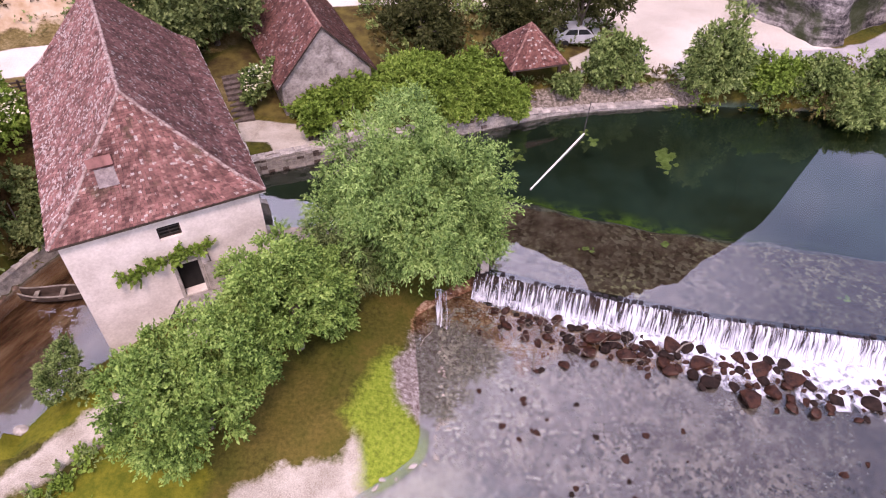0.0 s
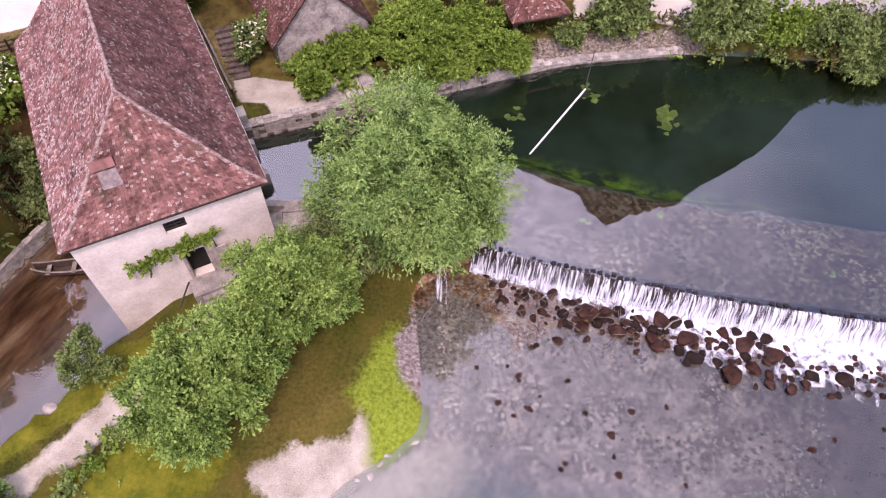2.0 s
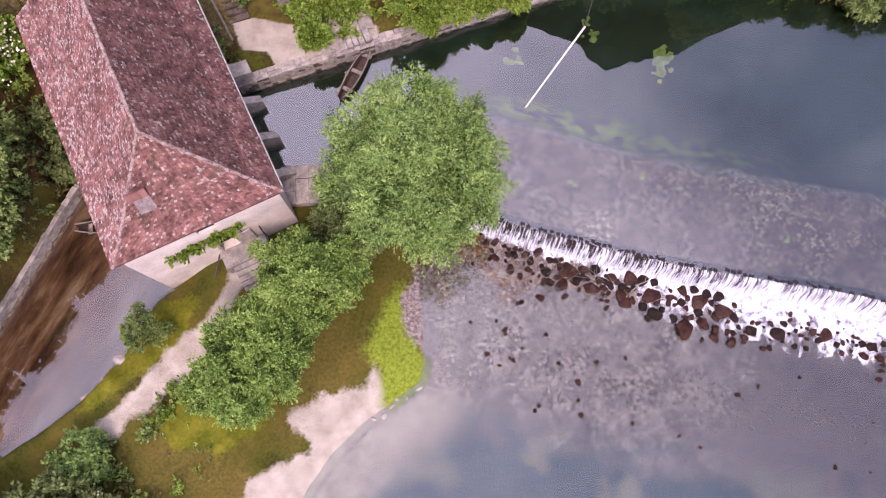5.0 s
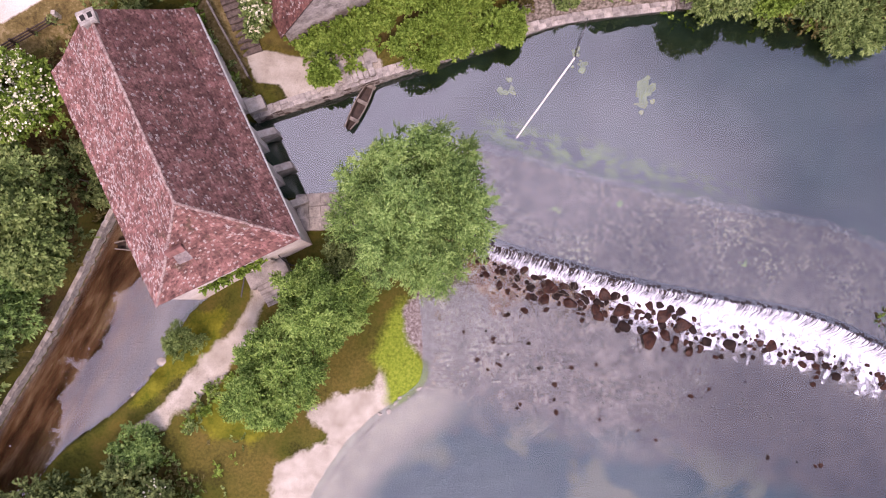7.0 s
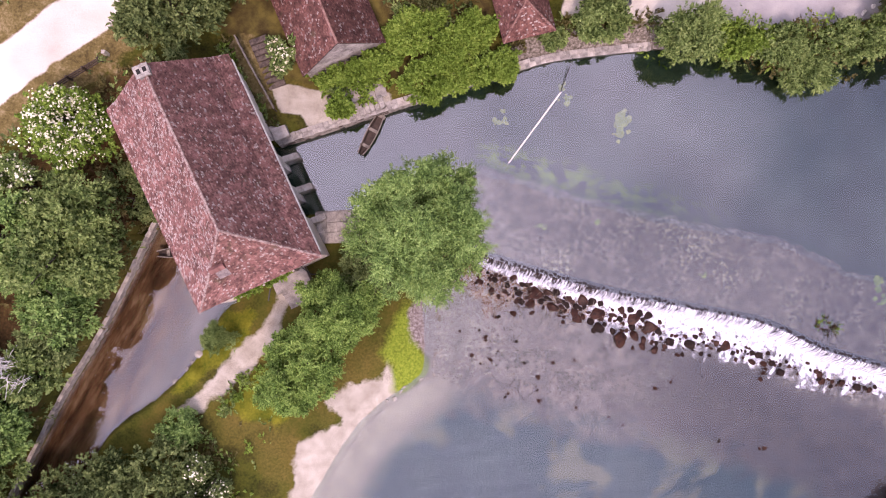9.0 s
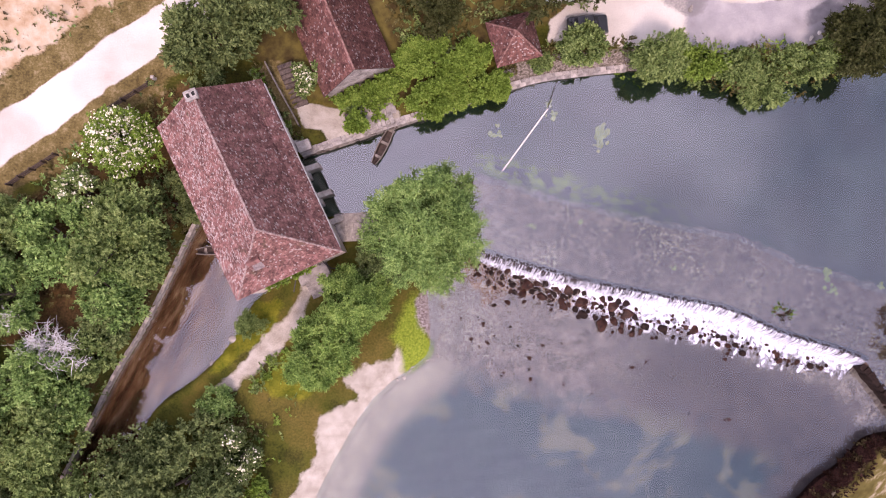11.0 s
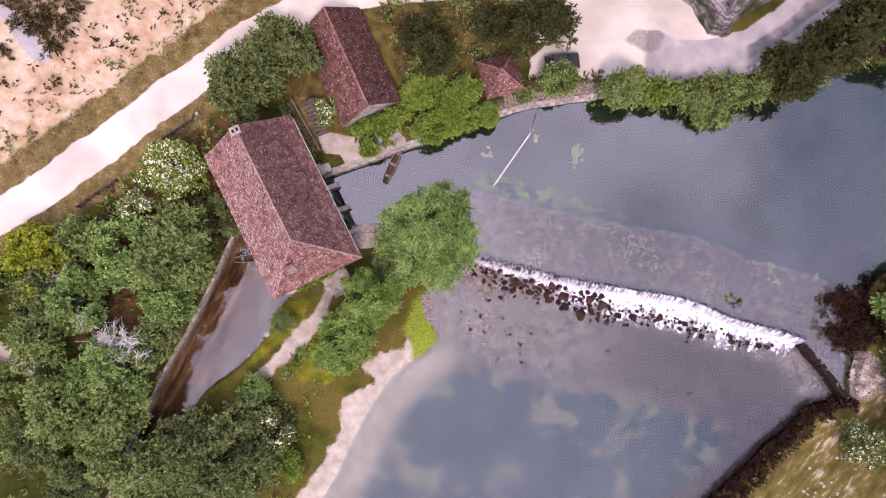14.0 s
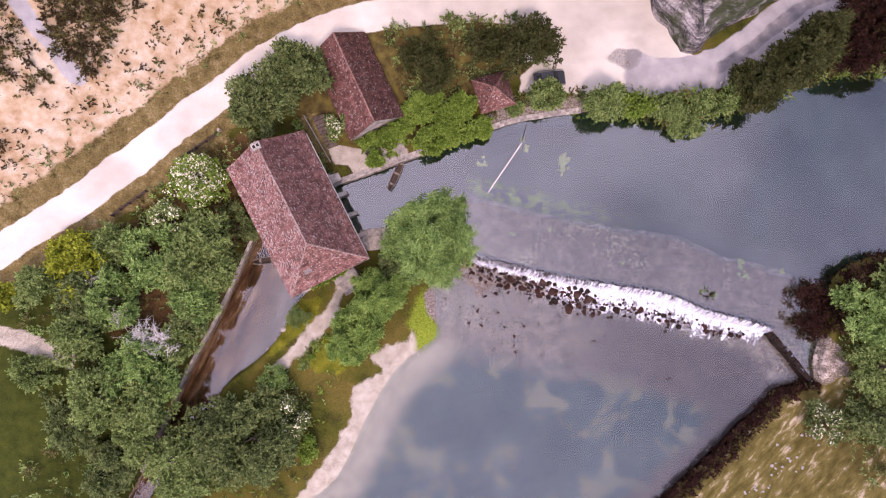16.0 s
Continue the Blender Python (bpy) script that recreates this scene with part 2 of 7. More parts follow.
def put(name, me, parent=None, m=None, label=""):
    ob = new(name, me)
    if parent:
        ob.parent = parent
    if m is not None:
        ob.matrix_local = m
    if label:
        ob["label"] = label
    return ob


def part(name, bm, mat, parent, label="", smooth=False):
    me = bpy.data.meshes.new(name)
    bm.normal_update()
    bm.to_mesh(me)
    bm.free()
    me.materials.append(mat)
    if smooth:
        me.shade_smooth()
    return put(name, me, parent, None, label)


def box(bm, x0, x1, y0, y1, z0, z1, m=None, jitter=0.0):
    """An axis-aligned block, its corners moved a little, turned by m."""
    vs = []
    for z in (z0, z1):
        for x, y in ((x0, y0), (x1, y0), (x1, y1), (x0, y1)):
            p = Vector((x, y, z))
            if jitter:
                p += Vector((random.uniform(-1, 1), random.uniform(-1, 1), random.uniform(-1, 1))) * jitter
            vs.append(bm.verts.new(m @ p if m is not None else p))
    for f in ((3, 2, 1, 0), (4, 5, 6, 7), (0, 1, 5, 4), (1, 2, 6, 5), (2, 3, 7, 6), (3, 0, 4, 7)):
        bm.faces.new([vs[i] for i in f])
    return vs


def tube(bm, pts, radii, n=7, cap=True):
    """A tapered tube along points."""
    rings = []
    for i, p in enumerate(pts):
        p = Vector(p)
        d = (Vector(pts[min(i + 1, len(pts) - 1)]) - Vector(pts[max(i - 1, 0)])).normalized()
        a = d.cross(Vector((0.31, 0.17, 1)) if abs(d.z) < 0.9 else Vector((1, 0.2, 0))).normalized()
        b = d.cross(a)
        rings.append([bm.verts.new(p + radii[i] * (math.cos(2 * math.pi * k / n) * a + math.sin(2 * math.pi * k / n) * b)) for k in range(n)])
    for r, s in zip(rings, rings[1:]):
        for k in range(n):
            bm.faces.new((r[k], r[(k + 1) % n], s[(k + 1) % n], s[k]))
    if cap:
        bm.faces.new(rings[0][::-1])
        bm.faces.new(rings[-1])


def spline(pts, step=0.6):
    """A smooth line through a few points, as an array with points every step metres."""
    p = np.array([pts[0], *pts, pts[-1]], float)
    out = []
    for a, b, c, d in zip(p, p[1:], p[2:], p[3:]):
        n = max(2, int(np.linalg.norm(c - b) / step))
        for t in np.linspace(0, 1, n, endpoint=False):
            out.append(0.5 * (2 * b + (c - a) * t + (2 * a - 5 * b + 4 * c - d) * t * t + (3 * b - a - 3 * c + d) * t ** 3))
    out.append(p[-1])
    return np.array(out)


def dist_line(X, Y, line):
    """Distance from points to a line of points."""
    best = np.full(X.shape, 1e9)
    for (ax, ay), (bx, by) in zip(line, line[1:]):
        dx, dy = bx - ax, by - ay
        t = np.clip(((X - ax) * dx + (Y - ay) * dy) / max(dx * dx + dy * dy, 1e-9), 0, 1)
        best = np.minimum(best, np.hypot(X - ax - t * dx, Y - ay - t * dy))
    return best


def sdf(X, Y, poly):
    """Signed distance to a closed outline, negative inside."""
    poly = np.asarray(poly, float)
    ring = np.vstack([poly, poly[:1]])
    inside = np.zeros(X.shape, bool)
    for (ax, ay), (bx, by) in zip(ring, ring[1:]):
        if ay != by:
            inside ^= ((ay > Y) != (by > Y)) & (X < (bx - ax) * (Y - ay) / (by - ay) + ax)
    d = dist_line(X, Y, ring)
    return np.where(inside, -d, d)


def step01(a, b, x):
    t = np.clip((x - a) / (b - a), 0, 1)
    return t * t * (3 - 2 * t)


def wobble(X, Y, scale, seed=0.0):
    """Cheap smooth noise on arrays, about -1 to 1."""
    out = np.zeros_like(X)
    rng = np.random.RandomState(int(seed * 10) + 5)
    for k in range(5):
        a, ph, f = rng.uniform(0, 6.28), rng.uniform(0, 6.28), scale * (1.0 + 0.7 * k)
        out += np.sin(X * f * math.cos(a) + Y * f * math.sin(a) + ph + 1.3 * np.sin(Y * f * 0.7 + ph * 2)) / (1 + 0.5 * k)
    return out / 2.6


# ---- plan ----
CREST = spline([(1.7, 26.4), (7.8, 24.8), (14.7, 23.3), (21.5, 22.3), (27.0, 21.4), (31.8, 19.5), (38.0, 18.0), (39.7, 17.2)])
UP_Z, LOW_Z = 1.45, 0.0
NORTH = spline([(-13.6, 34.0), (-4.8, 37.3), (4.8, 40.9), (9.0, 42.3), (16.2, 43.5), (21.4, 43.4), (28.4, 43.2), (35.3, 44.2), (42.3, 47.6), (47, 49.5), (60, 50), (85, 52)])
EAST = spline([(85, 28), (56, 26.6), (50.5, 25.8), (47.2, 23.6), (46.2, 20.3), (45.6, 17.2), (44.6, 13.8), (44.8, 11.4)])
ABUT = np.array([(40.6, 15.9), (41.9, 14.2), (43.4, 12.2), (44.6, 10.8)])
POND = np.vstack([CREST, ABUT, EAST[::-1], NORTH[::-1], [(-13.9, 33.8), (-11.3, 28.5), (-6.5, 29.2), (0.0, 32.2), (1.9, 31.6), (2.2, 27.4)]])
SE_BANK = spline([(44.6, 10.8), (42.4, 10.2), (40.6, 9.6), (39.1, 7.9), (37.5, 6.5), (36.1, 5.5), (34.0, 3.2), (28.7, -1.8), (20, -10), (8, -24), (2, -60)])
SHORE = spline([(-40, -60), (-27, -20), (-18.5, -7), (-12.6, -1.5), (-9.2, 5.3), (-6.6, 10.1), (-4.2, 12.9), (-0.8, 15.7), (-0.6, 18.5), (-0.9, 21.5), (-1.2, 24.0)])
RIVER = np.vstack([CREST, ABUT[:-1], SE_BANK, SHORE])
TAIL_WALL = spline([(-22.2, 30.0), (-23.8, 26.6), (-25.4, 22.8), (-27.8, 17.4), (-30.2, 12.9), (-32.9, 6.8), (-37, -2), (-44, -14)])
TAIL_EAST = spline([(-16.8, 21.3), (-18.1, 20.2), (-20.4, 15.5), (-23.1, 12.7), (-26.5, 9.9), (-28.5, 5.8), (-31.1, 1.7), (-35.1, -3.4), (-41.0, -15.0)])
TAIL = np.vstack([TAIL_WALL, TAIL_EAST[::-1]])
ROAD = spline([(-90, -2), (-70, 13), (-52.0, 25.4), (-42.3, 32.1), (-32.7, 39.9), (-26.1, 45.4), (-19.6, 50.2), (-12.9, 53.3), (-2.9, 55.4), (5.9, 55.9), (13.0, 54.6)])
LANE = spline([(20, 49), (26, 47.6), (32, 48.6), (37.2, 51.6), (44.4, 57.0), (60, 62), (90, 64)])
PARKING = np.array([(8, 58), (13.0, 51), (8.9, 47.5), (9, 45.6), (14.2, 45.6), (22.4, 45.2), (29, 45.6), (33, 48), (29.2, 50.8), (24.2, 57.5), (18, 61)])
LEVELS = [(-13, 36, 2.5), (-5, 39, 2.6), (5, 43, 2.6), (12, 46, 2.8), (20, 45.5, 2.6), (28, 47, 2.5), (36, 49, 2.6), (46, 53, 3.5), (60, 54, 5),
          (-18, 40, 3.6), (-25, 45, 4.4), (-10, 53, 4.4), (5, 55, 3.6), (14, 54, 3.0), (-33, 40, 5.0), (-42, 32, 5.4), (-52, 25, 5.8), (-24, 35, 3.6),
          (-29, 26, 3.2), (-33, 15, 3.6), (-42, 13, 5.6), (-47, 6, 5.8), (-39, 3, 3.8), (-46, -10, 5)]
LEVELS += [(-15, 16, 0.9), (-11, 12, 0.7), (-20, 10, 0.8), (-20, 0, 0.7), (-28, -8, 0.7), (-6, 22, 0.9), (-13, 21, 1.1), (-11.6, 21.6, 1.5), (-2, 28, 1.9), (-7, 27, 1.7),
           (44, 6, 2.2), (52, -2, 4.0), (40, 2, 2.3), (36, -3, 2.4), (49, 13, 3.0), (48, 21, 3.0), (60, 18, 4.5), (30, -10, 2.6)]


def ground_height(X, Y):
    num, den = np.zeros_like(X), np.zeros_like(X)
    for x, y, z in LEVELS:
        w = 1.0 / ((X - x) ** 2 + (Y - y) ** 2 + 2.0) ** 2
        num, den = num + w * z, den + w
    h = num / den + 0.10 * wobble(X, Y, 0.9, 1)
    # road bench and the bare slope above it
    side = sdf(X, Y, np.vstack([ROAD[:-1], [(13, 200), (-300, 200), (-300, -2)]]))
    up = np.clip(-side - 3.6, 0, None)
    west = step01(4, -12, X)
    h = h + west * (np.minimum(up, 30) * 0.62 + np.clip(up - 30, 0, 60) * 0.3) * (1 + 0.12 * wobble(X, Y, 0.22, 3))
    # high cliff country north of the road
    north = np.clip(np.minimum(Y - 63 - 0.05 * np.abs(X), 44 - X), 0, None)
    h = h + np.minimum(north * 2.4, 42) * step01(-60, -20, X) * (1 - 0.5 * west)
    # lower river, tailrace and pond
    dl, dt, dp = sdf(X, Y, RIVER), sdf(X, Y, TAIL), sdf(X, Y, POND)
    east_bank = step01(20, 30, X)
    bank = np.where(dl > 0, -0.12 + dl * (0.28 + 5.5 * east_bank), 0)
    h = np.where(dl > 0, np.minimum(h, bank + 0.02 * wobble(X, Y, 3)), h)
    bar0 = np.exp(-((X - 0.9) / 3.4) ** 2 - ((Y - 20.5) / 3.6) ** 2)
    h = np.where((dl > 0) & (X > -3) & (X < 4) & (Y < 25) & (Y > 14), np.minimum(h, -0.10 + 0.08 * bar0 + dl * 0.28), h)
    rocky = step01(9.5, 5.0, dist_line(X, Y, CREST)) * step01(-4, 2, X)
    depth = 0.12 + 2.0 * step01(0.6, 7.0, -dl) * (1 - rocky) + 0.22 * rocky * step01(0.2, 3, -dl)
    bar = 0.25 * np.exp(-((X - 0.9) / 3.4) ** 2 - ((Y - 20.5) / 3.6) ** 2)
    h = np.where(dl <= 0, LOW_Z - depth + 0.32 * bar + 0.05 * wobble(X, Y, 2.2, 2), h)
    h = np.where(dt > 0, np.minimum(h, -0.1 + dt * np.where(X + 0.45 * Y < -12.5, 4.5, 0.5)), LOW_Z - 0.1 - 0.45 * step01(0, 2.5, -dt) + 0.06 * step01(3.4, 1.2, dist_line(X, Y, TAIL_WALL) - 1.2 * step01(16, 6, Y) + 0.25 * wobble(X, Y, 0.7, 8) + 0.35 * wobble(X * 1.0 + Y * 0.45, Y * 0.25, 3.2, 14)))
    shelf = dist_line(X, Y, np.vstack([CREST, ABUT]))
    pond_bed = UP_Z - 0.25 - 0.12 * step01(1, 5, shelf) - 2.0 * step01(6.2, 9.5, shelf + 0.5 * wobble(X, Y, 0.5, 4)) * step01(0.3, 3, -dp)
    h = np.where((dp > 0) & (dl > 0), np.minimum(h, UP_Z - 0.3 + dp * 6), h)
    h = np.where((dp > 0) & (dl > 0) & (X > 2) & (Y > 36) & (X < 17.5), np.minimum(h, 1.7 + np.clip(dp - 0.6, -0.4, 9) * 0.55 + 0.08 * wobble(X, Y, 2.5, 9)), h)
    h = np.where(dp <= 0, pond_bed, h)
    return h


# ---- ground: one sheet to the horizon ----
def axis(lo, hi, step):
    core = np.arange(lo, hi + step / 2, step)
    far = np.cumsum(step * 1.22 ** np.arange(1, 36))
    return np.concatenate([lo - far[::-1], core, hi + far])


gx, gy = axis(-66, 66, 0.33), axis(-20, 70, 0.33)
GX, GY = np.meshgrid(gx, gy)
GZ = ground_height(GX, GY)
nx, ny = len(gx), len(gy)
idx = np.arange(nx * ny).reshape(ny, nx)
gq = np.stack([idx[:-1, :-1], idx[:-1, 1:], idx[1:, 1:], idx[1:, :-1]], -1).reshape(-1, 4)


def at(x, y):
    """Ground height at a place, from the sheet."""
    i = min(max(int(np.searchsorted(gx, x)), 1), nx - 1)
    j = min(max(int(np.searchsorted(gy, y)), 1), ny - 1)
    u, v = (x - gx[i - 1]) / (gx[i] - gx[i - 1]), (y - gy[j - 1]) / (gy[j] - gy[j - 1])
    return float((GZ[j - 1, i - 1] * (1 - u) + GZ[j - 1, i] * u) * (1 - v) + (GZ[j, i - 1] * (1 - u) + GZ[j, i] * u) * v)


dl, dt, dp = sdf(GX, GY, RIVER), sdf(GX, GY, TAIL), sdf(GX, GY, POND)
wob = 0.6 * wobble(GX, GY, 0.8, 6) + 0.35 * wobble(GX, GY, 2.4, 7)
d_road, d_lane, d_park = dist_line(GX, GY, ROAD), dist_line(GX, GY, LANE), sdf(GX, GY, PARKING)
d_crest = dist_line(GX, GY, np.vstack([CREST, ABUT]))
road = np.maximum(np.maximum(step01(2.25, 1.6, dist_line(GX, GY, ROAD + (0.22, -0.28)) + 0.35 * wob), step01(2.5, 1.8, d_lane + 0.4 * wob)), step01(0.5, -0.3, d_park + 0.4 * wob))
side_n = sdf(GX, GY, np.vstack([ROAD[:-1], [(13, 200), (-300, 200), (-300, -2)]]))
bare = step01(3.4, 4.8, -side_n + 0.8 * wob) * step01(6, -4, GX) * step01(48, 34, -side_n)
PATH_I = spline([(-12.0, 23.0), (-12.6, 21.6), (-14.4, 17.9), (-16.7, 15.5), (-18.6, 13.4), (-20.0, 12.3)])
SPIT = np.array([(-3.7, 17.0), (-4.6, 15.2), (-7.2, 14.7), (-8.8, 13.4), (-7.5, 11.8), (-9.6, 10.6), (-11.0, 9.6), (-11.2, 6.1), (-14.4, 0.6), (-19.5, -6), (-28, -17), (-27, -20), (-18.5, -7), (-12.6, -1.5), (-9.0, 5.5), (-7.4, 8.3), (-5.2, 11.0), (-3.0, 13.8), (-3.2, 15.4)])
TERR = np.array([(-11.0, 35.4), (-4.6, 37.6), (-4.7, 38.6), (-8.6, 38.5), (-9.6, 38.3), (-13.0, 38.9), (-14.2, 38.6), (-13.4, 36.7), (-11.6, 36.5)])
PASSAGE = np.array([(-17.6, 41.6), (-16.6, 42.6), (-15.4, 42.4), (-13.8, 37.0), (-14.8, 36.6)])
sand = np.maximum(step01(1.5, 0.3, dist_line(GX, GY, PATH_I) + 0.8 * wob) * 0.78, step01(0.9, -0.8, sdf(GX, GY, SPIT) + 0.45 * wob + 0.3 * wobble(GX + GY, (GX - GY) * 0.4, 3.0, 12)) * 0.95)
sand = np.maximum(sand, step01(0.3, -0.2, sdf(GX, GY, TERR)))
sand = np.maximum(sand, step01(1.5, 0.6, dl + 0.6 * wob) * (dl > -1) * step01(15.0, 13.5, GY + 0.4 * wob) * step01(4, 0, GX))
sand = np.maximum(sand, step01(1.4, 0.9, dist_line(GX, GY, spline([(-52, 16.4), (-47.8, 15.3), (-43.0, 13.4)])) + 0.5 * wob) * 0.62)
lawn = np.maximum(step01(1.0, -1.0, sdf(GX, GY, np.array([(-15.8, 21.0), (-17.6, 20.0), (-19.6, 17.2), (-22.0, 13.2), (-20.4, 13.4), (-18.0, 15.6), (-15.6, 18.2), (-14.4, 20.4)])) + 0.8 * wob),
                  0.75 * step01(1.0, -1.2, sdf(GX, GY, np.array([(-13.2, 16.6), (-15.0, 15.2), (-17.4, 12.8), (-15.8, 11.0), (-12.4, 10.6), (-9.6, 13.2), (-10.2, 15.4)])) + 1.0 * wob))
heap = step01(1.0, -0.6, sdf(GX, GY, np.array([(43.4, 15.4), (45.2, 17.2), (46.8, 15.4), (48.0, 12.6), (45.2, 11.2)])) + 0.6 * wob)
moss = 0.98 * step01(0.7, -0.7, sdf(GX, GY, np.array([(-2.4, 21.6), (-3.6, 20.3), (-4.5, 17.6), (-3.5, 16.4), (-3.4, 14.4), (-2.4, 13.9), (-0.3, 15.8), (-0.8, 17.2), (-1.4, 18.8)])) + 0.6 * wob)
wet = np.maximum(np.maximum(step01(0.15, -0.25, dl), step01(0.15, -0.25, dt)), step01(0.05, -0.2, dp))
deep = step01(0.8, 4.5, -dl + 0.8 * wob) * step01(9.0, 14.5, d_crest + 1.5 * wob) * (dl < 0)
rust = step01(0.3, 0.8, np.maximum(step01(7.0, 3.0, d_crest) * step01(9, 3, GX), 0.75 * step01(4.0, 1.8, d_crest) * step01(30, 18, GX)) + 0.25 * wob) * (dl < 0.8) * (dp > -0.2) * step01(-2.4, -0.4, GX + 0.8 * wob)
track = step01(1.2, 0.6, dist_line(GX, GY, spline([(-47.5, 57), (-45.6, 52), (-43.0, 47.6), (-41.5, 45.2)])) + 0.4 * wob)
grit = 0.55 * step01(1.7, 0.9, np.hypot((GX - 21.6) * 0.6, GY - 49.9) + 0.5 * wob)
passage = step01(0.2, -0.2, sdf(GX, GY, PASSAGE)) * 0.9
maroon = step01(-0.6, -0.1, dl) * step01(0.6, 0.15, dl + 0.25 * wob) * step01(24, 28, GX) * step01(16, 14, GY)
asphalt = 1.0 * (step01(2.9, 2.0, d_lane + 0.4 * wob) * step01(20, 23, GX))
rut = 0.8 * step01(0.75, 0.2, np.abs(d_lane - 0.35) + 0.35 * wob) * step01(31, 34, GX)
# river bed turns darker and plainer towards the east
silt = 0.85 * step01(12, 23, GX + 2.0 * wob) * (dl < 0) * step01(2.2, 4.5, d_crest + 0.5 * wob)
weed = step01(6.3, 8.0, d_crest + 0.6 * wob) * (dp < 0)
shelf = step01(6.9, 6.2, d_crest + 0.5 * wob) * (dp < 0)
tail = step01(0.1, -0.4, dt)
mud = tail * step01(7.5, 2.4, dist_line(GX, GY, TAIL_WALL) - 2.0 * step01(16, 6, GY) + 0.8 * wob)
shoal = step01(-5.5, -0.2, dl + 1.0 * wob) * step01(0.2, -0.4, dl) * step01(17, 14, GY + 0.5 * wob) * step01(4, 0, GX)
soil = step01(1.5, -2.0, sdf(GX, GY, np.array([(-23.6, 30.5), (-26.5, 21.5), (-31.5, 11.5), (-35, 5), (-38, 8), (-38, 15), (-44, 20), (-38, 28), (-30, 36), (-24, 41), (-20.5, 38)])) + 1.2 * wob)
verge = step01(5.6, 4.0, d_road + 1.2 * wob)
gravel = step01(0.25, 0.7, np.exp(-((GX - 0.7) / 3.6) ** 2 - ((GY - 20.5) / 3.8) ** 2) + 0.15 * wob) * step01(15.2, 16.2, GY)
rubble = step01(2.6, 1.2, dp + 0.5 * wob) * (dp > 0) * step01(2, 4, GX) * (GX < 18) * (GY > 36)
rubble = np.maximum(rubble, heap)
meadow = step01(-32, -40, GX) * step01(24, 18, GY)
garden = step01(1.0, -1.0, sdf(GX, GY, np.array([(-18.5, 43), (-14, 50), (-6.3, 53.6), (0.5, 54), (7.4, 54.2), (12, 52), (11.5, 48), (3, 45.5), (-3, 41), (-6, 39.2), (-9.8, 38.9), (-13.4, 39.6), (-15, 41)])) + 0.6 * wob)
crag = step01(26, 30, GX) * step01(16, 12, GY) * step01(-0.3, 0.0, dl)
algae = 1.25 * step01(2.0, 0.1, np.abs(d_crest - 8.3) + 0.4 * wob) * step01(27, 9, GX) * (dp < 0) * step01(34, 20, GX) * step01(2, 4, GX)
sheet = quads_mesh("ground", np.stack([GX, GY, GZ], -1).reshape(-1, 3), gq, None)
for nm, arr in dict(lawn=lawn, silt=silt, rut=rut, road=road, bare=bare, sand=sand, moss=moss, wet=wet, deep=deep, weed=weed, shelf=shelf, tail=tail, mud=mud, shoal=shoal, meadow=meadow, gravel=gravel, rubble=rubble, soil=soil, verge=verge, garden=garden, crag=crag, algae=algae, rust=rust, track=track, grit=grit, asphalt=asphalt, passage=passage, maroon=maroon).items():
    sheet.attributes.new(nm, "FLOAT", "POINT").data.foreach_set("value", arr.astype(np.float32).ravel())
sheet.shade_smooth()

m = Mat("ground_cover")
p = m.world_pos()
n_big, n_mid, n_fine, n_grit = m.noise(p, 0.16, 4), m.noise(p, 0.9, 5), m.noise(p, 5.0, 4, 0.65), m.noise(p, 22.0, 3, 0.7)
n_lawn = m.noise(p, 0.38, 4, 0.5)
grass = m.ramp(m.math("ADD", m.math("MULTIPLY", n_lawn, 0.65), m.math("MULTIPLY", n_fine, 0.35)), (0.38, (0.024, 0.026, 0.005)), (0.48, (0.052, 0.056, 0.008)), (0.62, (0.090, 0.070, 0.014)))
grass = m.mix(m.ramp(n_big, (0.48, 0.0), (0.64, 0.45)), grass, m.ramp(n_fine, (0.3, (0.060, 0.040, 0.012)), (0.7, (0.16, 0.115, 0.030))))
sandc = m.ramp(m.math("ADD", m.math("MULTIPLY", n_mid, 0.4), m.math("MULTIPLY", n_grit, 0.6)), (0.36, (0.19, 0.158, 0.118)), (0.62, (0.435, 0.385, 0.318)))
roadc = m.ramp(m.math("ADD", m.math("MULTIPLY", n_big, 0.5), m.math("MULTIPLY", n_grit, 0.5)), (0.36, (0.36, 0.320, 0.270)), (0.62, (0.62, 0.570, 0.500)))
clump = m.voro(p, 0.55)
barec = m.ramp(m.math("ADD", m.math("MULTIPLY", n_mid, 0.55), m.math("MULTIPLY", n_big, 0.45)), (0.38, (0.28, 0.175, 0.092)), (0.5, (0.39, 0.285, 0.185)), (0.62, (0.46, 0.380, 0.290)))
mossc = m.ramp(n_fine, (0.36, (0.095, 0.125, 0.014)), (0.5, (0.145, 0.192, 0.018)), (0.64, (0.20, 0.235, 0.030)))
n_blot = m.noise(p, 0.75, 5, 0.62, 0.5)
n_speck = m.noise(p, 3.4, 4, 0.65)
speck = m.math("MULTIPLY", m.ramp(n_speck, (0.52, 0.0), (0.60, 1.0)), m.ramp(m.noise(p, 0.42, 3), (0.40, 0.1), (0.58, 1.0)))
dots = m.math("MULTIPLY", m.ramp(m.noise(p, 4.6, 3, 0.6), (0.60, 0.0), (0.64, 1.0)), m.ramp(m.noise(p, 0.35, 3), (0.42, 0.2), (0.56, 1.0)))
cobble = m.voro(p, 4.2).outputs["Color"]
bedc = m.ramp(n_blot, (0.30, (0.072, 0.050, 0.050)), (0.50, (0.150, 0.114, 0.110)), (0.70, (0.28, 0.228, 0.205)))
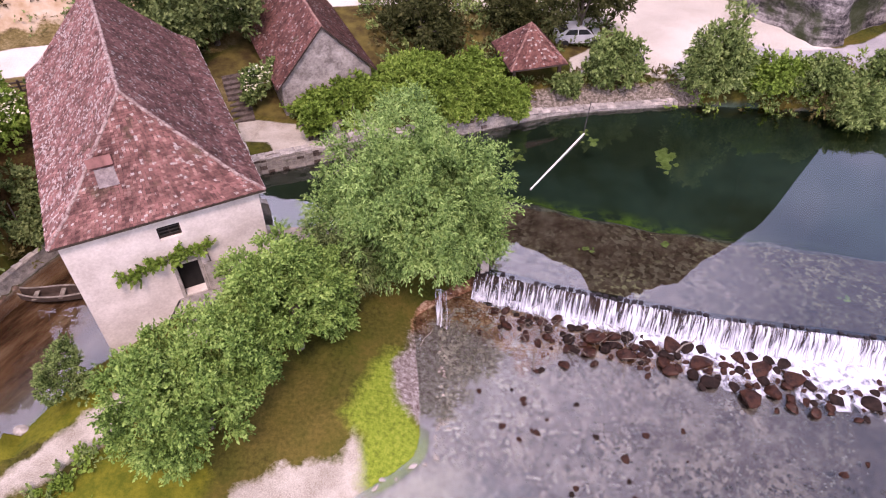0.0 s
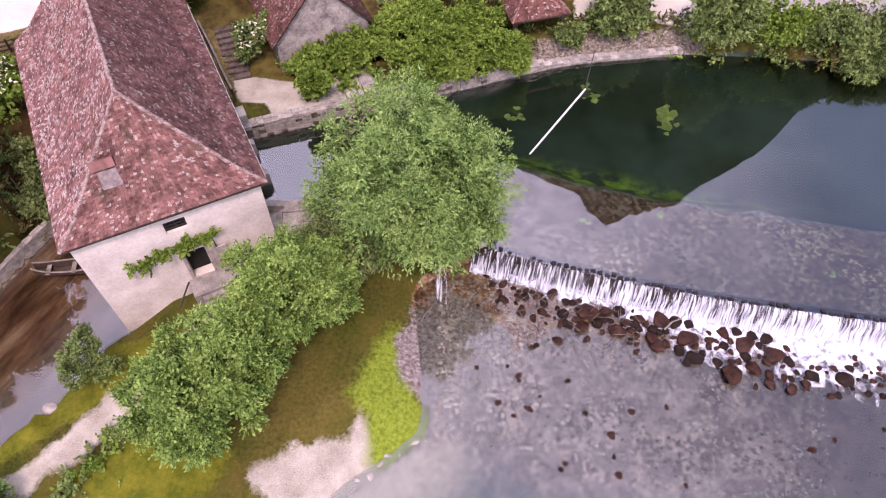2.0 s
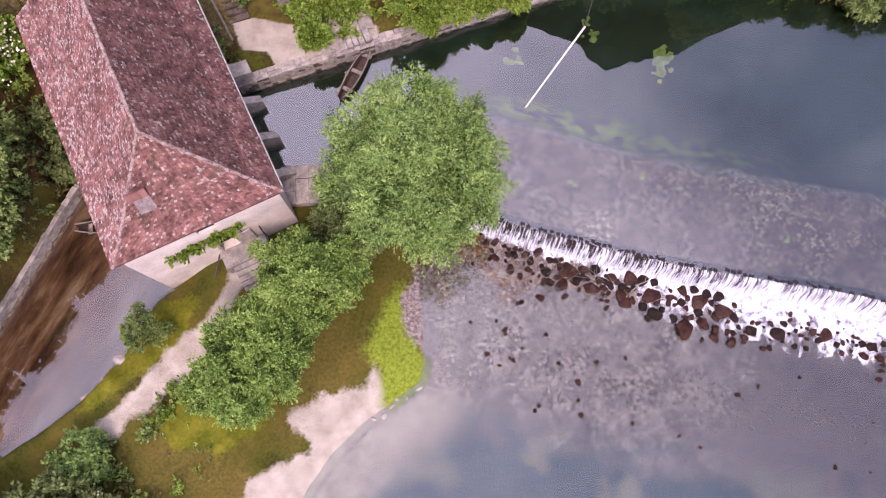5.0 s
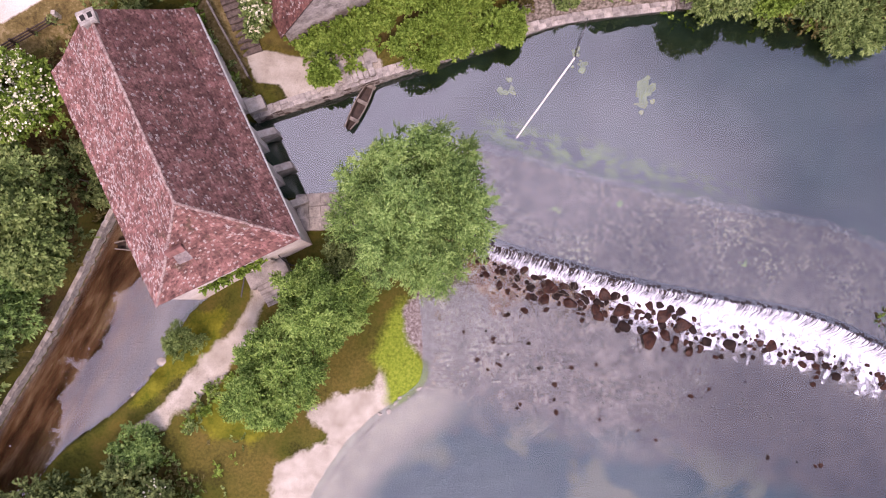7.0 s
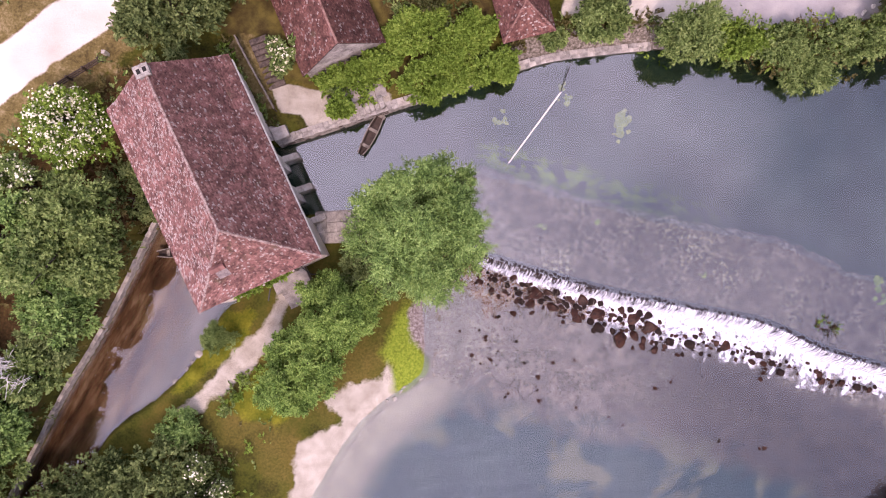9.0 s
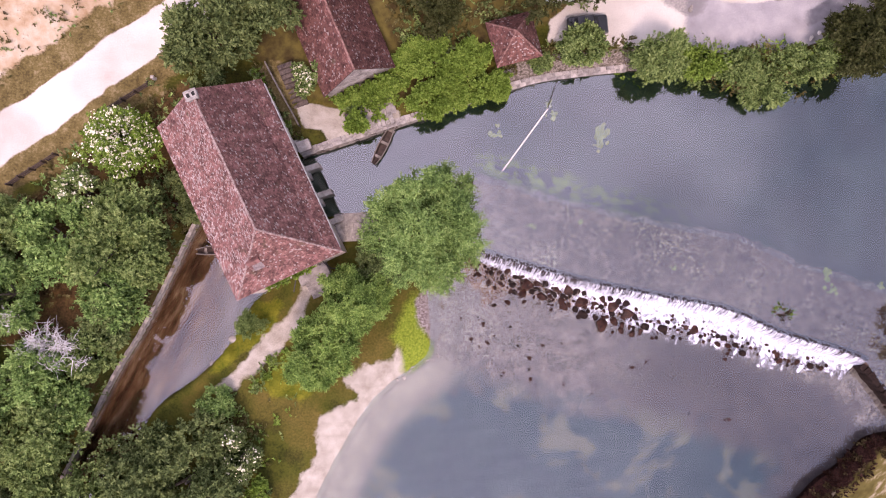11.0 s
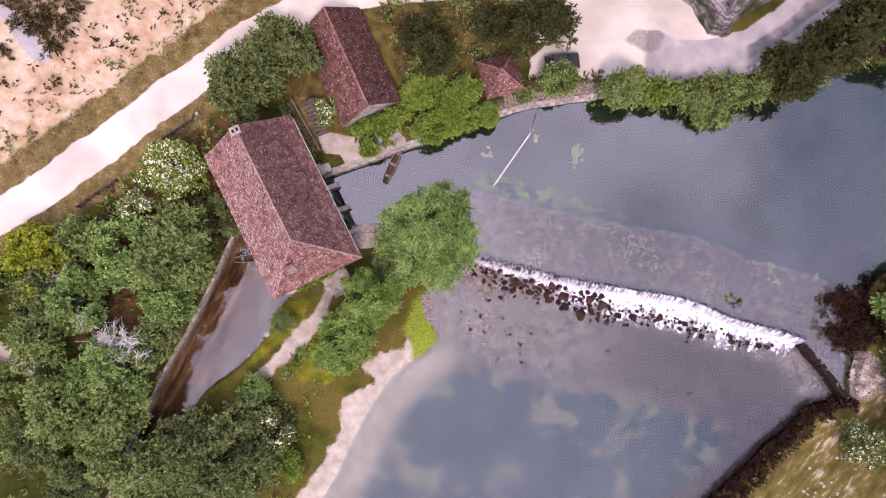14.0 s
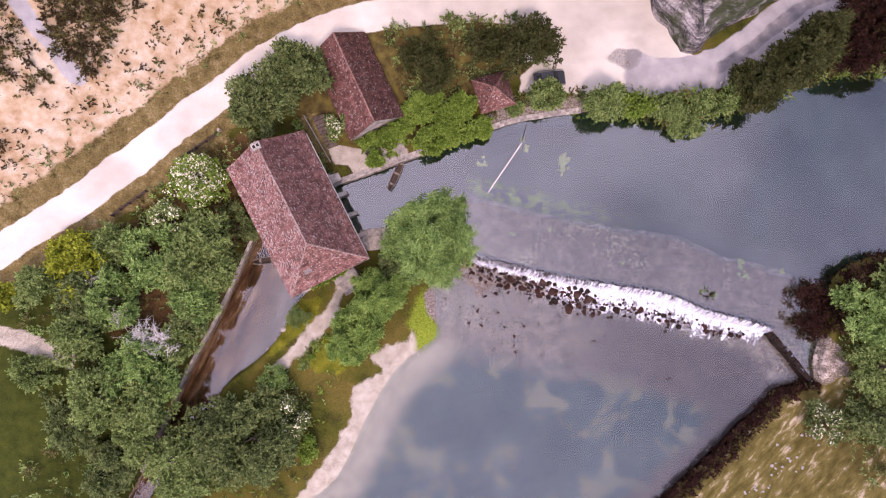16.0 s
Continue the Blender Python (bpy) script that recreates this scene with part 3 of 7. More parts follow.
bedc = m.mix(m.ramp(m.noise(p, 0.6, 3), (0.42, 0.05), (0.62, 0.6)), bedc, m.ramp(cobble, (0.25, (0.060, 0.040, 0.036)), (0.50, (0.165, 0.120, 0.105)), (0.75, (0.42, 0.335, 0.275))))
bedc = m.mix(m.math("MULTIPLY", speck, 0.45), bedc, (0.40, 0.33, 0.28))
bedc = m.mix(m.math("MULTIPLY", dots, 0.55), bedc, (0.030, 0.020, 0.020))
shelfc = m.ramp(m.noise(p, 0.9, 5, 0.65), (0.30, (0.070, 0.030, 0.020)), (0.52, (0.165, 0.092, 0.068)), (0.74, (0.30, 0.200, 0.150)))
shelfc = m.mix(m.ramp(m.noise(p, 0.5, 3), (0.42, 0.0), (0.62, 0.6)), shelfc, m.ramp(cobble, (0.25, (0.050, 0.022, 0.015)), (0.50, (0.16, 0.090, 0.066)), (0.78, (0.38, 0.27, 0.20))))
shelfc = m.mix(m.math("MULTIPLY", m.math("MULTIPLY", speck, m.ramp(m.noise(p, 0.16, 2), (0.45, 0.15), (0.60, 1.0))), 0.8), shelfc, (0.56, 0.44, 0.26))
deepc = m.mix(m.ramp(m.noise(p, 0.17, 4, 0.55, 0.4), (0.54, 0.0), (0.62, 0.55)), m.ramp(m.noise(p, 0.3, 4), (0.35, (0.016, 0.046, 0.064)), (0.65, (0.042, 0.078, 0.092))), (0.24, 0.215, 0.145))
weedc = m.ramp(m.noise(p, 0.12, 3), (0.4, (0.032, 0.044, 0.026)), (0.62, (0.050, 0.080, 0.060)))
algc = m.ramp(n_fine, (0.3, (0.16, 0.30, 0.012)), (0.7, (0.36, 0.52, 0.04)))
tailc = m.ramp(m.noise(m.stretch(p, 0.2, 1.0, 1.0, 1.13), 0.9, 4), (0.38, (0.09, 0.062, 0.05)), (0.55, (0.16, 0.12, 0.105)), (0.7, (0.24, 0.195, 0.18)))
mudc = m.ramp(m.noise(m.stretch(p, 0.22, 1.0, 1.0, 1.13), 1.2, 5, 0.65), (0.36, (0.042, 0.016, 0.008)), (0.52, (0.135, 0.062, 0.030)), (0.66, (0.25, 0.145, 0.085)))
col = grass
lawnc = m.ramp(m.math("ADD", m.math("MULTIPLY", n_mid, 0.6), m.math("MULTIPLY", n_fine, 0.4)), (0.38, (0.062, 0.074, 0.006)), (0.62, (0.150, 0.138, 0.013)))
meadowc = m.ramp(m.math("ADD", m.math("MULTIPLY", n_mid, 0.5), m.math("MULTIPLY", n_fine, 0.5)), (0.35, (0.015, 0.022, 0.003)), (0.65, (0.044, 0.052, 0.008)))
gardenc = m.ramp(n_mid, (0.35, (0.045, 0.030, 0.012)), (0.65, (0.12, 0.095, 0.025)))
streak = m.noise(m.stretch(p, 0.35, 1.0, 1.0, 0.85), 1.1, 5, 0.65)
cragc = m.ramp(streak, (0.38, (0.055, 0.044, 0.011)), (0.56, (0.105, 0.084, 0.025)), (0.68, (0.32, 0.26, 0.18)))
gravelc = m.ramp(m.math("ADD", m.math("MULTIPLY", n_fine, 0.5), m.math("MULTIPLY", n_grit, 0.5)), (0.38, (0.075, 0.046, 0.038)), (0.5, (0.19, 0.150, 0.138)), (0.62, (0.37, 0.335, 0.31)))
rubblec = m.ramp(m.math("ADD", m.math("MULTIPLY", n_fine, 0.6), m.math("MULTIPLY", n_grit, 0.4)), (0.40, (0.050, 0.042, 0.026)), (0.52, (0.17, 0.138, 0.110)), (0.64, (0.36, 0.31, 0.27)))
rustc = m.ramp(m.math("ADD", m.math("MULTIPLY", n_fine, 0.6), m.math("MULTIPLY", n_mid, 0.4)), (0.36, (0.060, 0.026, 0.015)), (0.50, (0.20, 0.098, 0.054)), (0.64, (0.46, 0.32, 0.21)))
asphaltc = m.ramp(m.math("ADD", m.math("MULTIPLY", m.noise(p, 0.45, 4), 0.6), m.math("MULTIPLY", n_grit, 0.4)), (0.36, (0.23, 0.215, 0.22)), (0.52, (0.32, 0.30, 0.30)), (0.66, (0.42, 0.39, 0.37)))
shoalc = m.ramp(m.math("ADD", m.math("MULTIPLY", n_mid, 0.4), m.math("MULTIPLY", n_fine, 0.6)), (0.36, (0.22, 0.180, 0.145)), (0.62, (0.44, 0.375, 0.315)))
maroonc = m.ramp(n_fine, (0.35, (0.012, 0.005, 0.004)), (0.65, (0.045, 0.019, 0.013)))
rutc = m.ramp(n_mid, (0.35, (0.15, 0.138, 0.140)), (0.65, (0.25, 0.230, 0.225)))
east_bedc = m.ramp(m.math("ADD", m.math("MULTIPLY", n_mid, 0.5), m.math("MULTIPLY", n_fine, 0.5)), (0.36, (0.056, 0.043, 0.047)), (0.64, (0.112, 0.088, 0.088)))
gritc = m.ramp(n_fine, (0.35, (0.10, 0.092, 0.09)), (0.65, (0.20, 0.18, 0.175)))
soilc = m.ramp(m.math("ADD", m.math("MULTIPLY", n_mid, 0.5), m.math("MULTIPLY", n_fine, 0.5)), (0.36, (0.030, 0.022, 0.008)), (0.52, (0.085, 0.046, 0.018)), (0.66, (0.095, 0.085, 0.022)))
vergec = m.ramp(m.math("ADD", m.math("MULTIPLY", n_mid, 0.5), m.math("MULTIPLY", n_fine, 0.5)), (0.36, (0.060, 0.042, 0.016)), (0.52, (0.135, 0.100, 0.036)), (0.66, (0.24, 0.18, 0.10)))
for name, c in (("lawn", lawnc), ("meadow", meadowc), ("soil", soilc), ("verge", vergec), ("garden", gardenc), ("crag", cragc), ("sand", sandc), ("bare", barec), ("track", asphaltc), ("moss", mossc), ("road", roadc), ("wet", bedc), ("shelf", shelfc), ("weed", weedc), ("silt", east_bedc), ("deep", deepc), ("tail", tailc), ("mud", mudc), ("shoal", shoalc), ("rust", rustc), ("gravel", gravelc), ("asphalt", asphaltc), ("rut", rutc), ("passage", vergec), ("maroon", maroonc), ("grit", gritc), ("rubble", rubblec)):
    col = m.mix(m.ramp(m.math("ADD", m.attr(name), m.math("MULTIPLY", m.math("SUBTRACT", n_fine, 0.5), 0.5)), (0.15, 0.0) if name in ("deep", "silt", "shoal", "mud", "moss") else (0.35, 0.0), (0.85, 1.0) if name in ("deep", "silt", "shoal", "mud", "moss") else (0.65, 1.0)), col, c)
col = m.mix(m.math("MULTIPLY", m.attr("algae"), m.ramp(n_mid, (0.42, 0.0), (0.6, 0.6))), col, algc)
scrub = m.math("MULTIPLY", m.attr("bare"), m.ramp(m.math("ADD", m.math("MULTIPLY", n_fine, 0.55), m.math("MULTIPLY", n_mid, 0.45)), (0.60, 0.0), (0.66, 0.7)))
col = m.mix(scrub, col, (0.10, 0.075, 0.04))
m.bump(m.math("ADD", n_fine, m.math("MULTIPLY", n_grit, 0.5)), 0.6, 0.08)
M_GROUND = m.done(col, 0.95, 0.1)
sheet.materials[0] = M_GROUND
ground = tagged(new("ground", sheet), "grassy river bank with sandy paths, pale gravel road and stony bed", "ground", kind="structure")


def water_sheet(name, outline, z, mat, label):
    bm = bmesh.new()
    vs = [bm.verts.new((x, y, z)) for x, y in outline]
    f = bm.faces.new(vs)
    f.normal_update()
    if f.normal.z < 0:
        f.normal_flip()
    bmesh.ops.triangulate(bm, faces=[f])
    ob = part(name, bm, mat, None)
    return tagged(ob, label, "water", kind="structure")


def grown(poly, d):
    """The outline moved outwards a little, so that the water runs under its banks."""
    p = np.asarray(poly)
    keep = [p[0]]
    for q in p[1:]:
        if np.hypot(*(q - keep[-1])) > 0.3:
            keep.append(q)
    p = np.array(keep)
    t = np.roll(p, -1, 0) - np.roll(p, 1, 0)
    nrm = np.stack([t[:, 1], -t[:, 0]], -1) / np.maximum(np.hypot(t[:, 0], t[:, 1]), 1e-6)[:, None]
    area = np.sum(p[:, 0] * np.roll(p[:, 1], -1) - np.roll(p[:, 0], -1) * p[:, 1])
    return p + nrm * (d if area > 0 else -d)


water_sheet("pond_water", POND, UP_Z, M_UPWATER, "still clear green mill pond held back by a weir")
water_sheet("river_water", np.vstack([CREST, ABUT[:-1], SE_BANK + (0.35, -0.35), SHORE + (-0.6, 0.3)]), LOW_Z, M_LOWATER, "shallow clear river water below the weir")
water_sheet("tailrace_water", grown(TAIL, 0.4), LOW_Z, M_LOWATER, "thin sheet of water in the muddy mill tailrace")


# ---- buildings ----
def thing(name, m, label, category, group="", kind=""):
    ob = new(name)
    ob.empty_display_size = 0.3
    ob.matrix_world = m
    return tagged(ob, label, category, group, kind)


def wall_mesh(bm, length, z0, z1, thick, holes, m):
    """A wall along x from 0 to length, thick along +y, with real openings (x0, x1, za, zb)."""
    xs = sorted({0.0, length, *[v for h in holes for v in h[:2]]})
    zs = sorted({z0, z1, *[v for h in holes for v in h[2:]]})
    for xa, xb in zip(xs, xs[1:]):
        run = None
        for za, zb in zip(zs, zs[1:]):
            hole = any(h[0] <= xa and xb <= h[1] and h[2] <= za and zb <= h[3] for h in holes)
            if hole:
                if run:
                    box(bm, xa, xb, 0, thick, run[0], run[1], m)
                run = None
            else:
                run = (run[0], zb) if run else (za, zb)
        if run:
            box(bm, xa, xb, 0, thick, run[0], run[1], m)
    weld(bm)


def weld(bm):
    bmesh.ops.remove_doubles(bm, verts=bm.verts, dist=0.0005)
    return bm


def tiles_on(quad, rng, tw=0.165, th=0.12, lift=0.014):
    """Overlapping tiles on a sloping four-cornered (or three-cornered) face: eave left, eave right, top right, top left. Returns vertex and face arrays."""
    a, b, c, d = [np.array(v, float) for v in quad]
    up = ((d - a) + (c - b)) / 2
    rows = max(1, int(np.linalg.norm(up) / th))
    nrm = np.cross(b - a, (c + d) / 2 - a)
    nrm /= np.linalg.norm(nrm)
    V, F, k = [], [], 0
    for r in range(rows):
        t0, t1 = r / rows, min(1.0, (r + 1.25) / rows)
        l0, r0 = a + (d - a) * t0, b + (c - b) * t0
        l1, r1 = a + (d - a) * t1, b + (c - b) * t1
        n = max(1, int(round(np.linalg.norm(r0 - l0) / tw)))
        off = 0.5 * (r % 2)
        for i in range(-1 if off else 0, n):
            u0, u1 = max(0, (i + off) / n), min(1, (i + 1 + off - 0.06) / n)
            if u1 - u0 < 0.2 / n:
                continue
            sag = rng.uniform(-0.012, 0.018)
            lo = lift * 2.2 + sag + rng.uniform(0, 0.02)
            skew = rng.uniform(-0.03, 0.03)
            p0, p1 = l0 + (r0 - l0) * u0, l0 + (r0 - l0) * u1
            q0, q1 = l1 + (r1 - l1) * u0, l1 + (r1 - l1) * u1
            drop = (l0 - l1) / max(np.linalg.norm(l0 - l1), 1e-6) * skew
            V += [p0 + nrm * lo + drop, p1 + nrm * lo - drop, q1 + nrm * lift * 0.3, q0 + nrm * lift * 0.3, p0 - nrm * 0.02 + drop, p1 - nrm * 0.02 - drop]
            F += [(k, k + 1, k + 2, k + 3), (k + 4, k + 5, k + 1, k)]
            k += 6
    return np.array(V), np.array(F)


def roof_tiles(faces, mat, parent, seed, name="tiles", **kw):
    rng = np.random.RandomState(seed)
    V, F, off = [], [], 0
    for q in faces:
        v, f = tiles_on(q, rng, **kw)
        V.append(v)
        F.append(f + off)
        off += len(v)
    ob = put(name, quads_mesh(name, np.vstack(V), np.vstack(F), mat), parent)
    return tagged(ob, kind="stuff")


def ridge_line(bm, p, q, r=0.10, step=0.34):
    """A row of half-round ridge tiles from p to q."""
    p, q = Vector(p), Vector(q)
    n = max(1, int((q - p).length / step))
    d = (q - p).normalized()
    s = d.cross(Vector((0, 0, 1))).normalized()
    up = s.cross(d)
    for i in range(n):
        a, b = p + (q - p) * (i / n), p + (q - p) * ((i + 1.08) / n)
        rings = []
        for c, rr in ((a, r), (b, r * 0.86)):
            c = c + up * random.uniform(-0.015, 0.02) + s * random.uniform(-0.02, 0.02)
            rings.append([bm.verts.new(c + s * rr * math.cos(t) + up * (rr * 0.8 * math.sin(t) - 0.03)) for t in [math.pi * k / 5 for k in range(6)]])
        for k in range(5):
            bm.faces.new((rings[0][k], rings[0][k + 1], rings[1][k + 1], rings[1][k]))
        bm.faces.new(rings[0])


# the water mill: origin at the south-west eave corner, x along its south front, y along its length
MILL = pose(-17.1, 20.8, 0, 0, 0, 27.7)
MW, ML, EAVE, RIDGE = 9.57, 16.1, 8.0, 12.4
mill = thing("water_mill", MILL, "stone water mill with a steep lichen-covered brown tile roof", "mill")
I = 0.28
bm = bmesh.new()
wall_mesh(bm, MW - 2 * I, -0.9, EAVE + 0.02, 0.6, [(4.1, 5.15, 6.45, 7.25), (4.35, 5.4, 2.5, 4.65)], Matrix.Translation((I, I, 0)))
part("wall", bm, M_WALL, mill, "pale rendered limestone south front")
bm = bmesh.new()
wall_mesh(bm, MW - 2 * I, -0.9, EAVE + 0.02, 0.6, [], Matrix.Translation((I, ML - I - 0.6, 0)))
gab = [bm.verts.new(v) for v in ((I, ML - I, EAVE), (MW - I, ML - I, EAVE), (MW / 2, ML - I, RIDGE - 0.25), (I, ML - I - 0.6, EAVE), (MW - I, ML - I - 0.6, EAVE), (MW / 2, ML - I - 0.6, RIDGE - 0.25))]
for f in ((0, 1, 2), (5, 4, 3), (1, 4, 5, 2), (2, 5, 3, 0)):
    bm.faces.new([gab[i] for i in f])
part("wall", weld(bm), M_WALL, mill)
EL = ML - 2 * I - 1.2
bm = bmesh.new()
wall_mesh(bm, EL, -0.9, EAVE + 0.02, 0.6, [], pose(I + 0.6, I + 0.6, 0, 0, 0, 90))
part("wall", bm, M_WALL, mill)
bm = bmesh.new()
wall_mesh(bm, EL, -0.9, EAVE + 0.02, 0.6, [(2.6, 4.2, 0.2, 4.6), (5.3, 6.9, 0.2, 4.6), (8.0, 9.6, 0.2, 4.6)], pose(MW - I, I + 0.6, 0, 0, 0, 90))
part("wall", bm, M_WALL, mill, "pale east wall with low dark arches over the pond")
# floor coloured near-black, the unlit room's shade painted in
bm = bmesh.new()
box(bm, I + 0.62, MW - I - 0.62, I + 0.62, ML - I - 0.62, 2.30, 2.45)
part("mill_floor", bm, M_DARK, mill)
# pale strip added so the shaded wall top looks lit below the eaves
bm = bmesh.new()
box(bm, MW - I + 0.004, MW + 0.12, I + 0.1, ML - I - 0.1, EAVE - 0.55, EAVE - 0.17, None, 0.015)
part("bright_eaves_strip", bm, M_POLE, mill, "pale strip added to brighten the shaded wall top under the pond-side eaves")
# backing added behind the arches; its near-black colour paints their inner shade
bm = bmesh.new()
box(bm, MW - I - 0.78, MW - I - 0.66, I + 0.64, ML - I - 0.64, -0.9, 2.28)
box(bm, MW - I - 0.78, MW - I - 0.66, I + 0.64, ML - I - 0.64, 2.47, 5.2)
part("arch_shade_backing", bm, M_DARK, mill, "near-black backing added as the shade inside the arches")
for k, y in enumerate((3.0, 5.7, 8.4, 11.0)):       # buttresses on the pond side
    bm = bmesh.new()
    vs = [bm.verts.new(v) for v in ((MW - I + 0.003, y, 0.2), (MW + 0.95, y, 0.2), (MW + 0.85, y, 2.3), (MW - I + 0.003, y, 3.0), (MW - I + 0.003, y + 0.5, 0.2), (MW + 0.95, y + 0.5, 0.2), (MW + 0.85, y + 0.5, 2.3), (MW - I + 0.003, y + 0.5, 3.0))]
    for f in ((0, 1, 2, 3), (7, 6, 5, 4), (1, 5, 6, 2), (2, 6, 7, 3), (0, 3, 7, 4), (0, 4, 5, 1)):
        bm.faces.new([vs[i] for i in f])
    part("buttress", bm, M_PALE, mill, "pale stone buttress standing in the pond")

HIP = 4.0
K = 1.1                                             # lowest part of the slope lies flatter
KZ = EAVE + 0.78


def roof_face(eave_a, eave_b, kink_a, kink_b, top_b, top_a):
    return [(eave_a, eave_b, kink_b, kink_a), (kink_a, kink_b, top_b, top_a)]


rs, rn = (MW / 2, HIP, RIDGE), (MW / 2, ML + 0.05, RIDGE + 0.1)
e = [(-0.05, -0.05, EAVE), (MW + 0.05, -0.05, EAVE), (MW + 0.05, ML + 0.05, EAVE), (-0.05, ML + 0.05, EAVE)]
k0, k1, k2, k3 = (K, K * 0.85, KZ), (MW - K, K * 0.85, KZ), (MW - K, ML + 0.05, KZ), (K, ML + 0.05, KZ)
MFACES = roof_face(e[0], e[1], k0, k1, rs, rs) + roof_face(e[1], e[2], k1, k2, rn, rs) + roof_face(e[3], e[0], k3, k0, rs, rn)
bm = bmesh.new()
for q in MFACES:
    seen_v = []
    for v in q:
        if v not in seen_v:
            seen_v.append(v)
    top = [bm.verts.new(v) for v in seen_v]
    low = [bm.verts.new((v[0], v[1], v[2] - 0.14)) for v in seen_v]
    bm.faces.new(top)
    bm.faces.new(low[::-1])
    for i in range(len(top)):
        j = (i + 1) % len(top)
        bm.faces.new((top[i], low[i], low[j], top[j]))
roof = part("roof", weld(bm), M_DARKWOOD, mill, "steep hipped roof of dark lichened clay tiles")
roof_tiles(MFACES, M_TILE, roof, 3)
bm = bmesh.new()
for a, b in ((rs, rn), (k0, rs), (k1, rs), (e[0], k0), (e[1], k1)):
    ridge_line(bm, a, b)
part("ridge_tiles", bm, M_RIDGE, roof, "mortared pale ridge and hip tiles")
bm = bmesh.new()                                    # chimney stump on the north gable
box(bm, MW / 2 - 0.5, MW / 2 + 0.35, ML - 0.85, ML - 0.2, RIDGE - 0.6, RIDGE + 0.35, None, 0.05)
box(bm, MW / 2 - 0.57, MW / 2 + 0.42, ML - 0.92, ML - 0.13, RIDGE + 0.355, RIDGE + 0.45, None, 0.04)
stack = part("chimney", bm, M_MASONRY, roof, "low pale stone chimney stump")
# solid blocks whose near-black colour paints the dark of the open flues
for x0 in (-0.42, 0.02):
    bm = bmesh.new()
    box(bm, MW / 2 + x0, MW / 2 + x0 + 0.26, ML - 0.68, ML - 0.36, RIDGE + 0.3, RIDGE + 0.47)
    part("flue", bm, M_DARK, stack, "dark block painted as the shaded flue mouth")
# roof hatch in the south hip, with its grey flap
hip_n = Vector((0, -(RIDGE - KZ), HIP - K * 0.85)).normalized()
ang = math.degrees(math.atan2(RIDGE - KZ, HIP - K * 0.85))
hm = pose(3.1, 2.15, KZ + (2.15 - K * 0.85) * (RIDGE - KZ) / (HIP - K * 0.85) + 0.03, ang, 0, 0)
bm = bmesh.new()
box(bm, -0.55, 0.55, -0.25, 0.2, 0.0, 0.28, hm, 0.03)
part("roof_hatch", bm, M_TILE, roof, "small hatch of mortared tiles")
bm = bmesh.new()
box(bm, -0.35, 0.5, -1.15, -0.3, 0.0, 0.07, hm, 0.02)
part("hatch_flap", bm, M_FLAP, roof, "grey zinc flap below the hatch")
# window and door in the south front
win = thing("window_1", MILL @ pose(I + 4.1, I, 6.45), "small barred window with a dark interior", "window", kind="structure")
# the room's darkness is painted on an opaque pane
bm = bmesh.new()
box(bm, 0.0, 1.05, 0.3, 0.34, 0.0, 0.8)
part("pane", bm, M_DARK, win, "opaque near-black pane painted as the unlit room")
bm = bmesh.new()
for x0, x1, z0, z1 in ((0, 1.05, 0, 0.07), (0, 1.05, 0.73, 0.8), (0, 0.07, 0.07, 0.73), (0.98, 1.05, 0.07, 0.73), (0.49, 0.56, 0.07, 0.73)):
    box(bm, x0, x1, 0.18, 0.26, z0, z1)
part("window_frame", bm, M_DARKWOOD, win)
for k in range(3):
    bm = bmesh.new()
    box(bm, 0.08, 0.97, 0.12, 0.16, 0.18 + 0.2 * k, 0.22 + 0.2 * k)
    part("bar", bm, M_IRON, win)
door = thing("door_1", MILL @ pose(I + 4.35, I, 2.5), "dark open doorway with a pale timber leaf", "door", kind="structure")
# sheet across the open doorway, coloured as the shade inside
bm = bmesh.new()
box(bm, 0.0, 1.05, 0.5, 0.55, 0, 2.15)
part("doorway_shade", bm, M_DARK, door, "near-black sheet standing for the shade in the doorway")
bm = bmesh.new()
for x0, x1, z0, z1 in ((-0.16, -0.002, -0.05, 2.32), (1.052, 1.21, -0.05, 2.32), (-0.16, 1.21, 2.322, 2.5)):
    box(bm, x0, x1, -0.05, -0.003, z0, z1, None, 0.008)
part("door_surround", bm, M_PALE, door, "dressed pale stone surround")
bm = bmesh.new()
box(bm, 1.25, 2.1, -0.16, -0.08, -0.02, 1.9, None, 0.01)
part("door_shutter", bm, M_PALE, door, "pale leaf folded against the wall")
# landing and steps down from the door to the garden
steps = thing("stone_steps", MILL @ pose(I + 4.0, I, 0), "worn grey stone landing with steps down to the garden path", "steps")
bm = bmesh.new()
box(bm, 0.0, 2.9, -1.15, -0.012, -0.2, 2.42, None, 0.02)
part("landing", bm, M_STONE, steps)
for k in range(5):
    bm = bmesh.new()
    z = 2.42 - 0.2 * (k + 1)
    box(bm, 0.35, 2.9, -1.16 - 0.30 * (k + 1), -1.152 - 0.30 * k, -0.2, z, None, 0.015)
    part("step", bm, M_STONE, steps)
bm = bmesh.new()
tube(bm, [(-0.05, -0.1, 2.4), (-0.9, -1.3, 2.2)], [0.05, 0.05], 6)
part("iron_rail", bm, M_IRON, steps, "dark iron handrail")
bm = bmesh.new()
tube(bm, [(2.95, -0.05, 3.9), (3.0, -0.4, 3.2), (3.3, -0.9, 2.9), (3.8, -1.1, 2.75)], [0.045] * 4, 6)
part("iron_rail", bm, M_IRON, steps, "dark iron handrail")

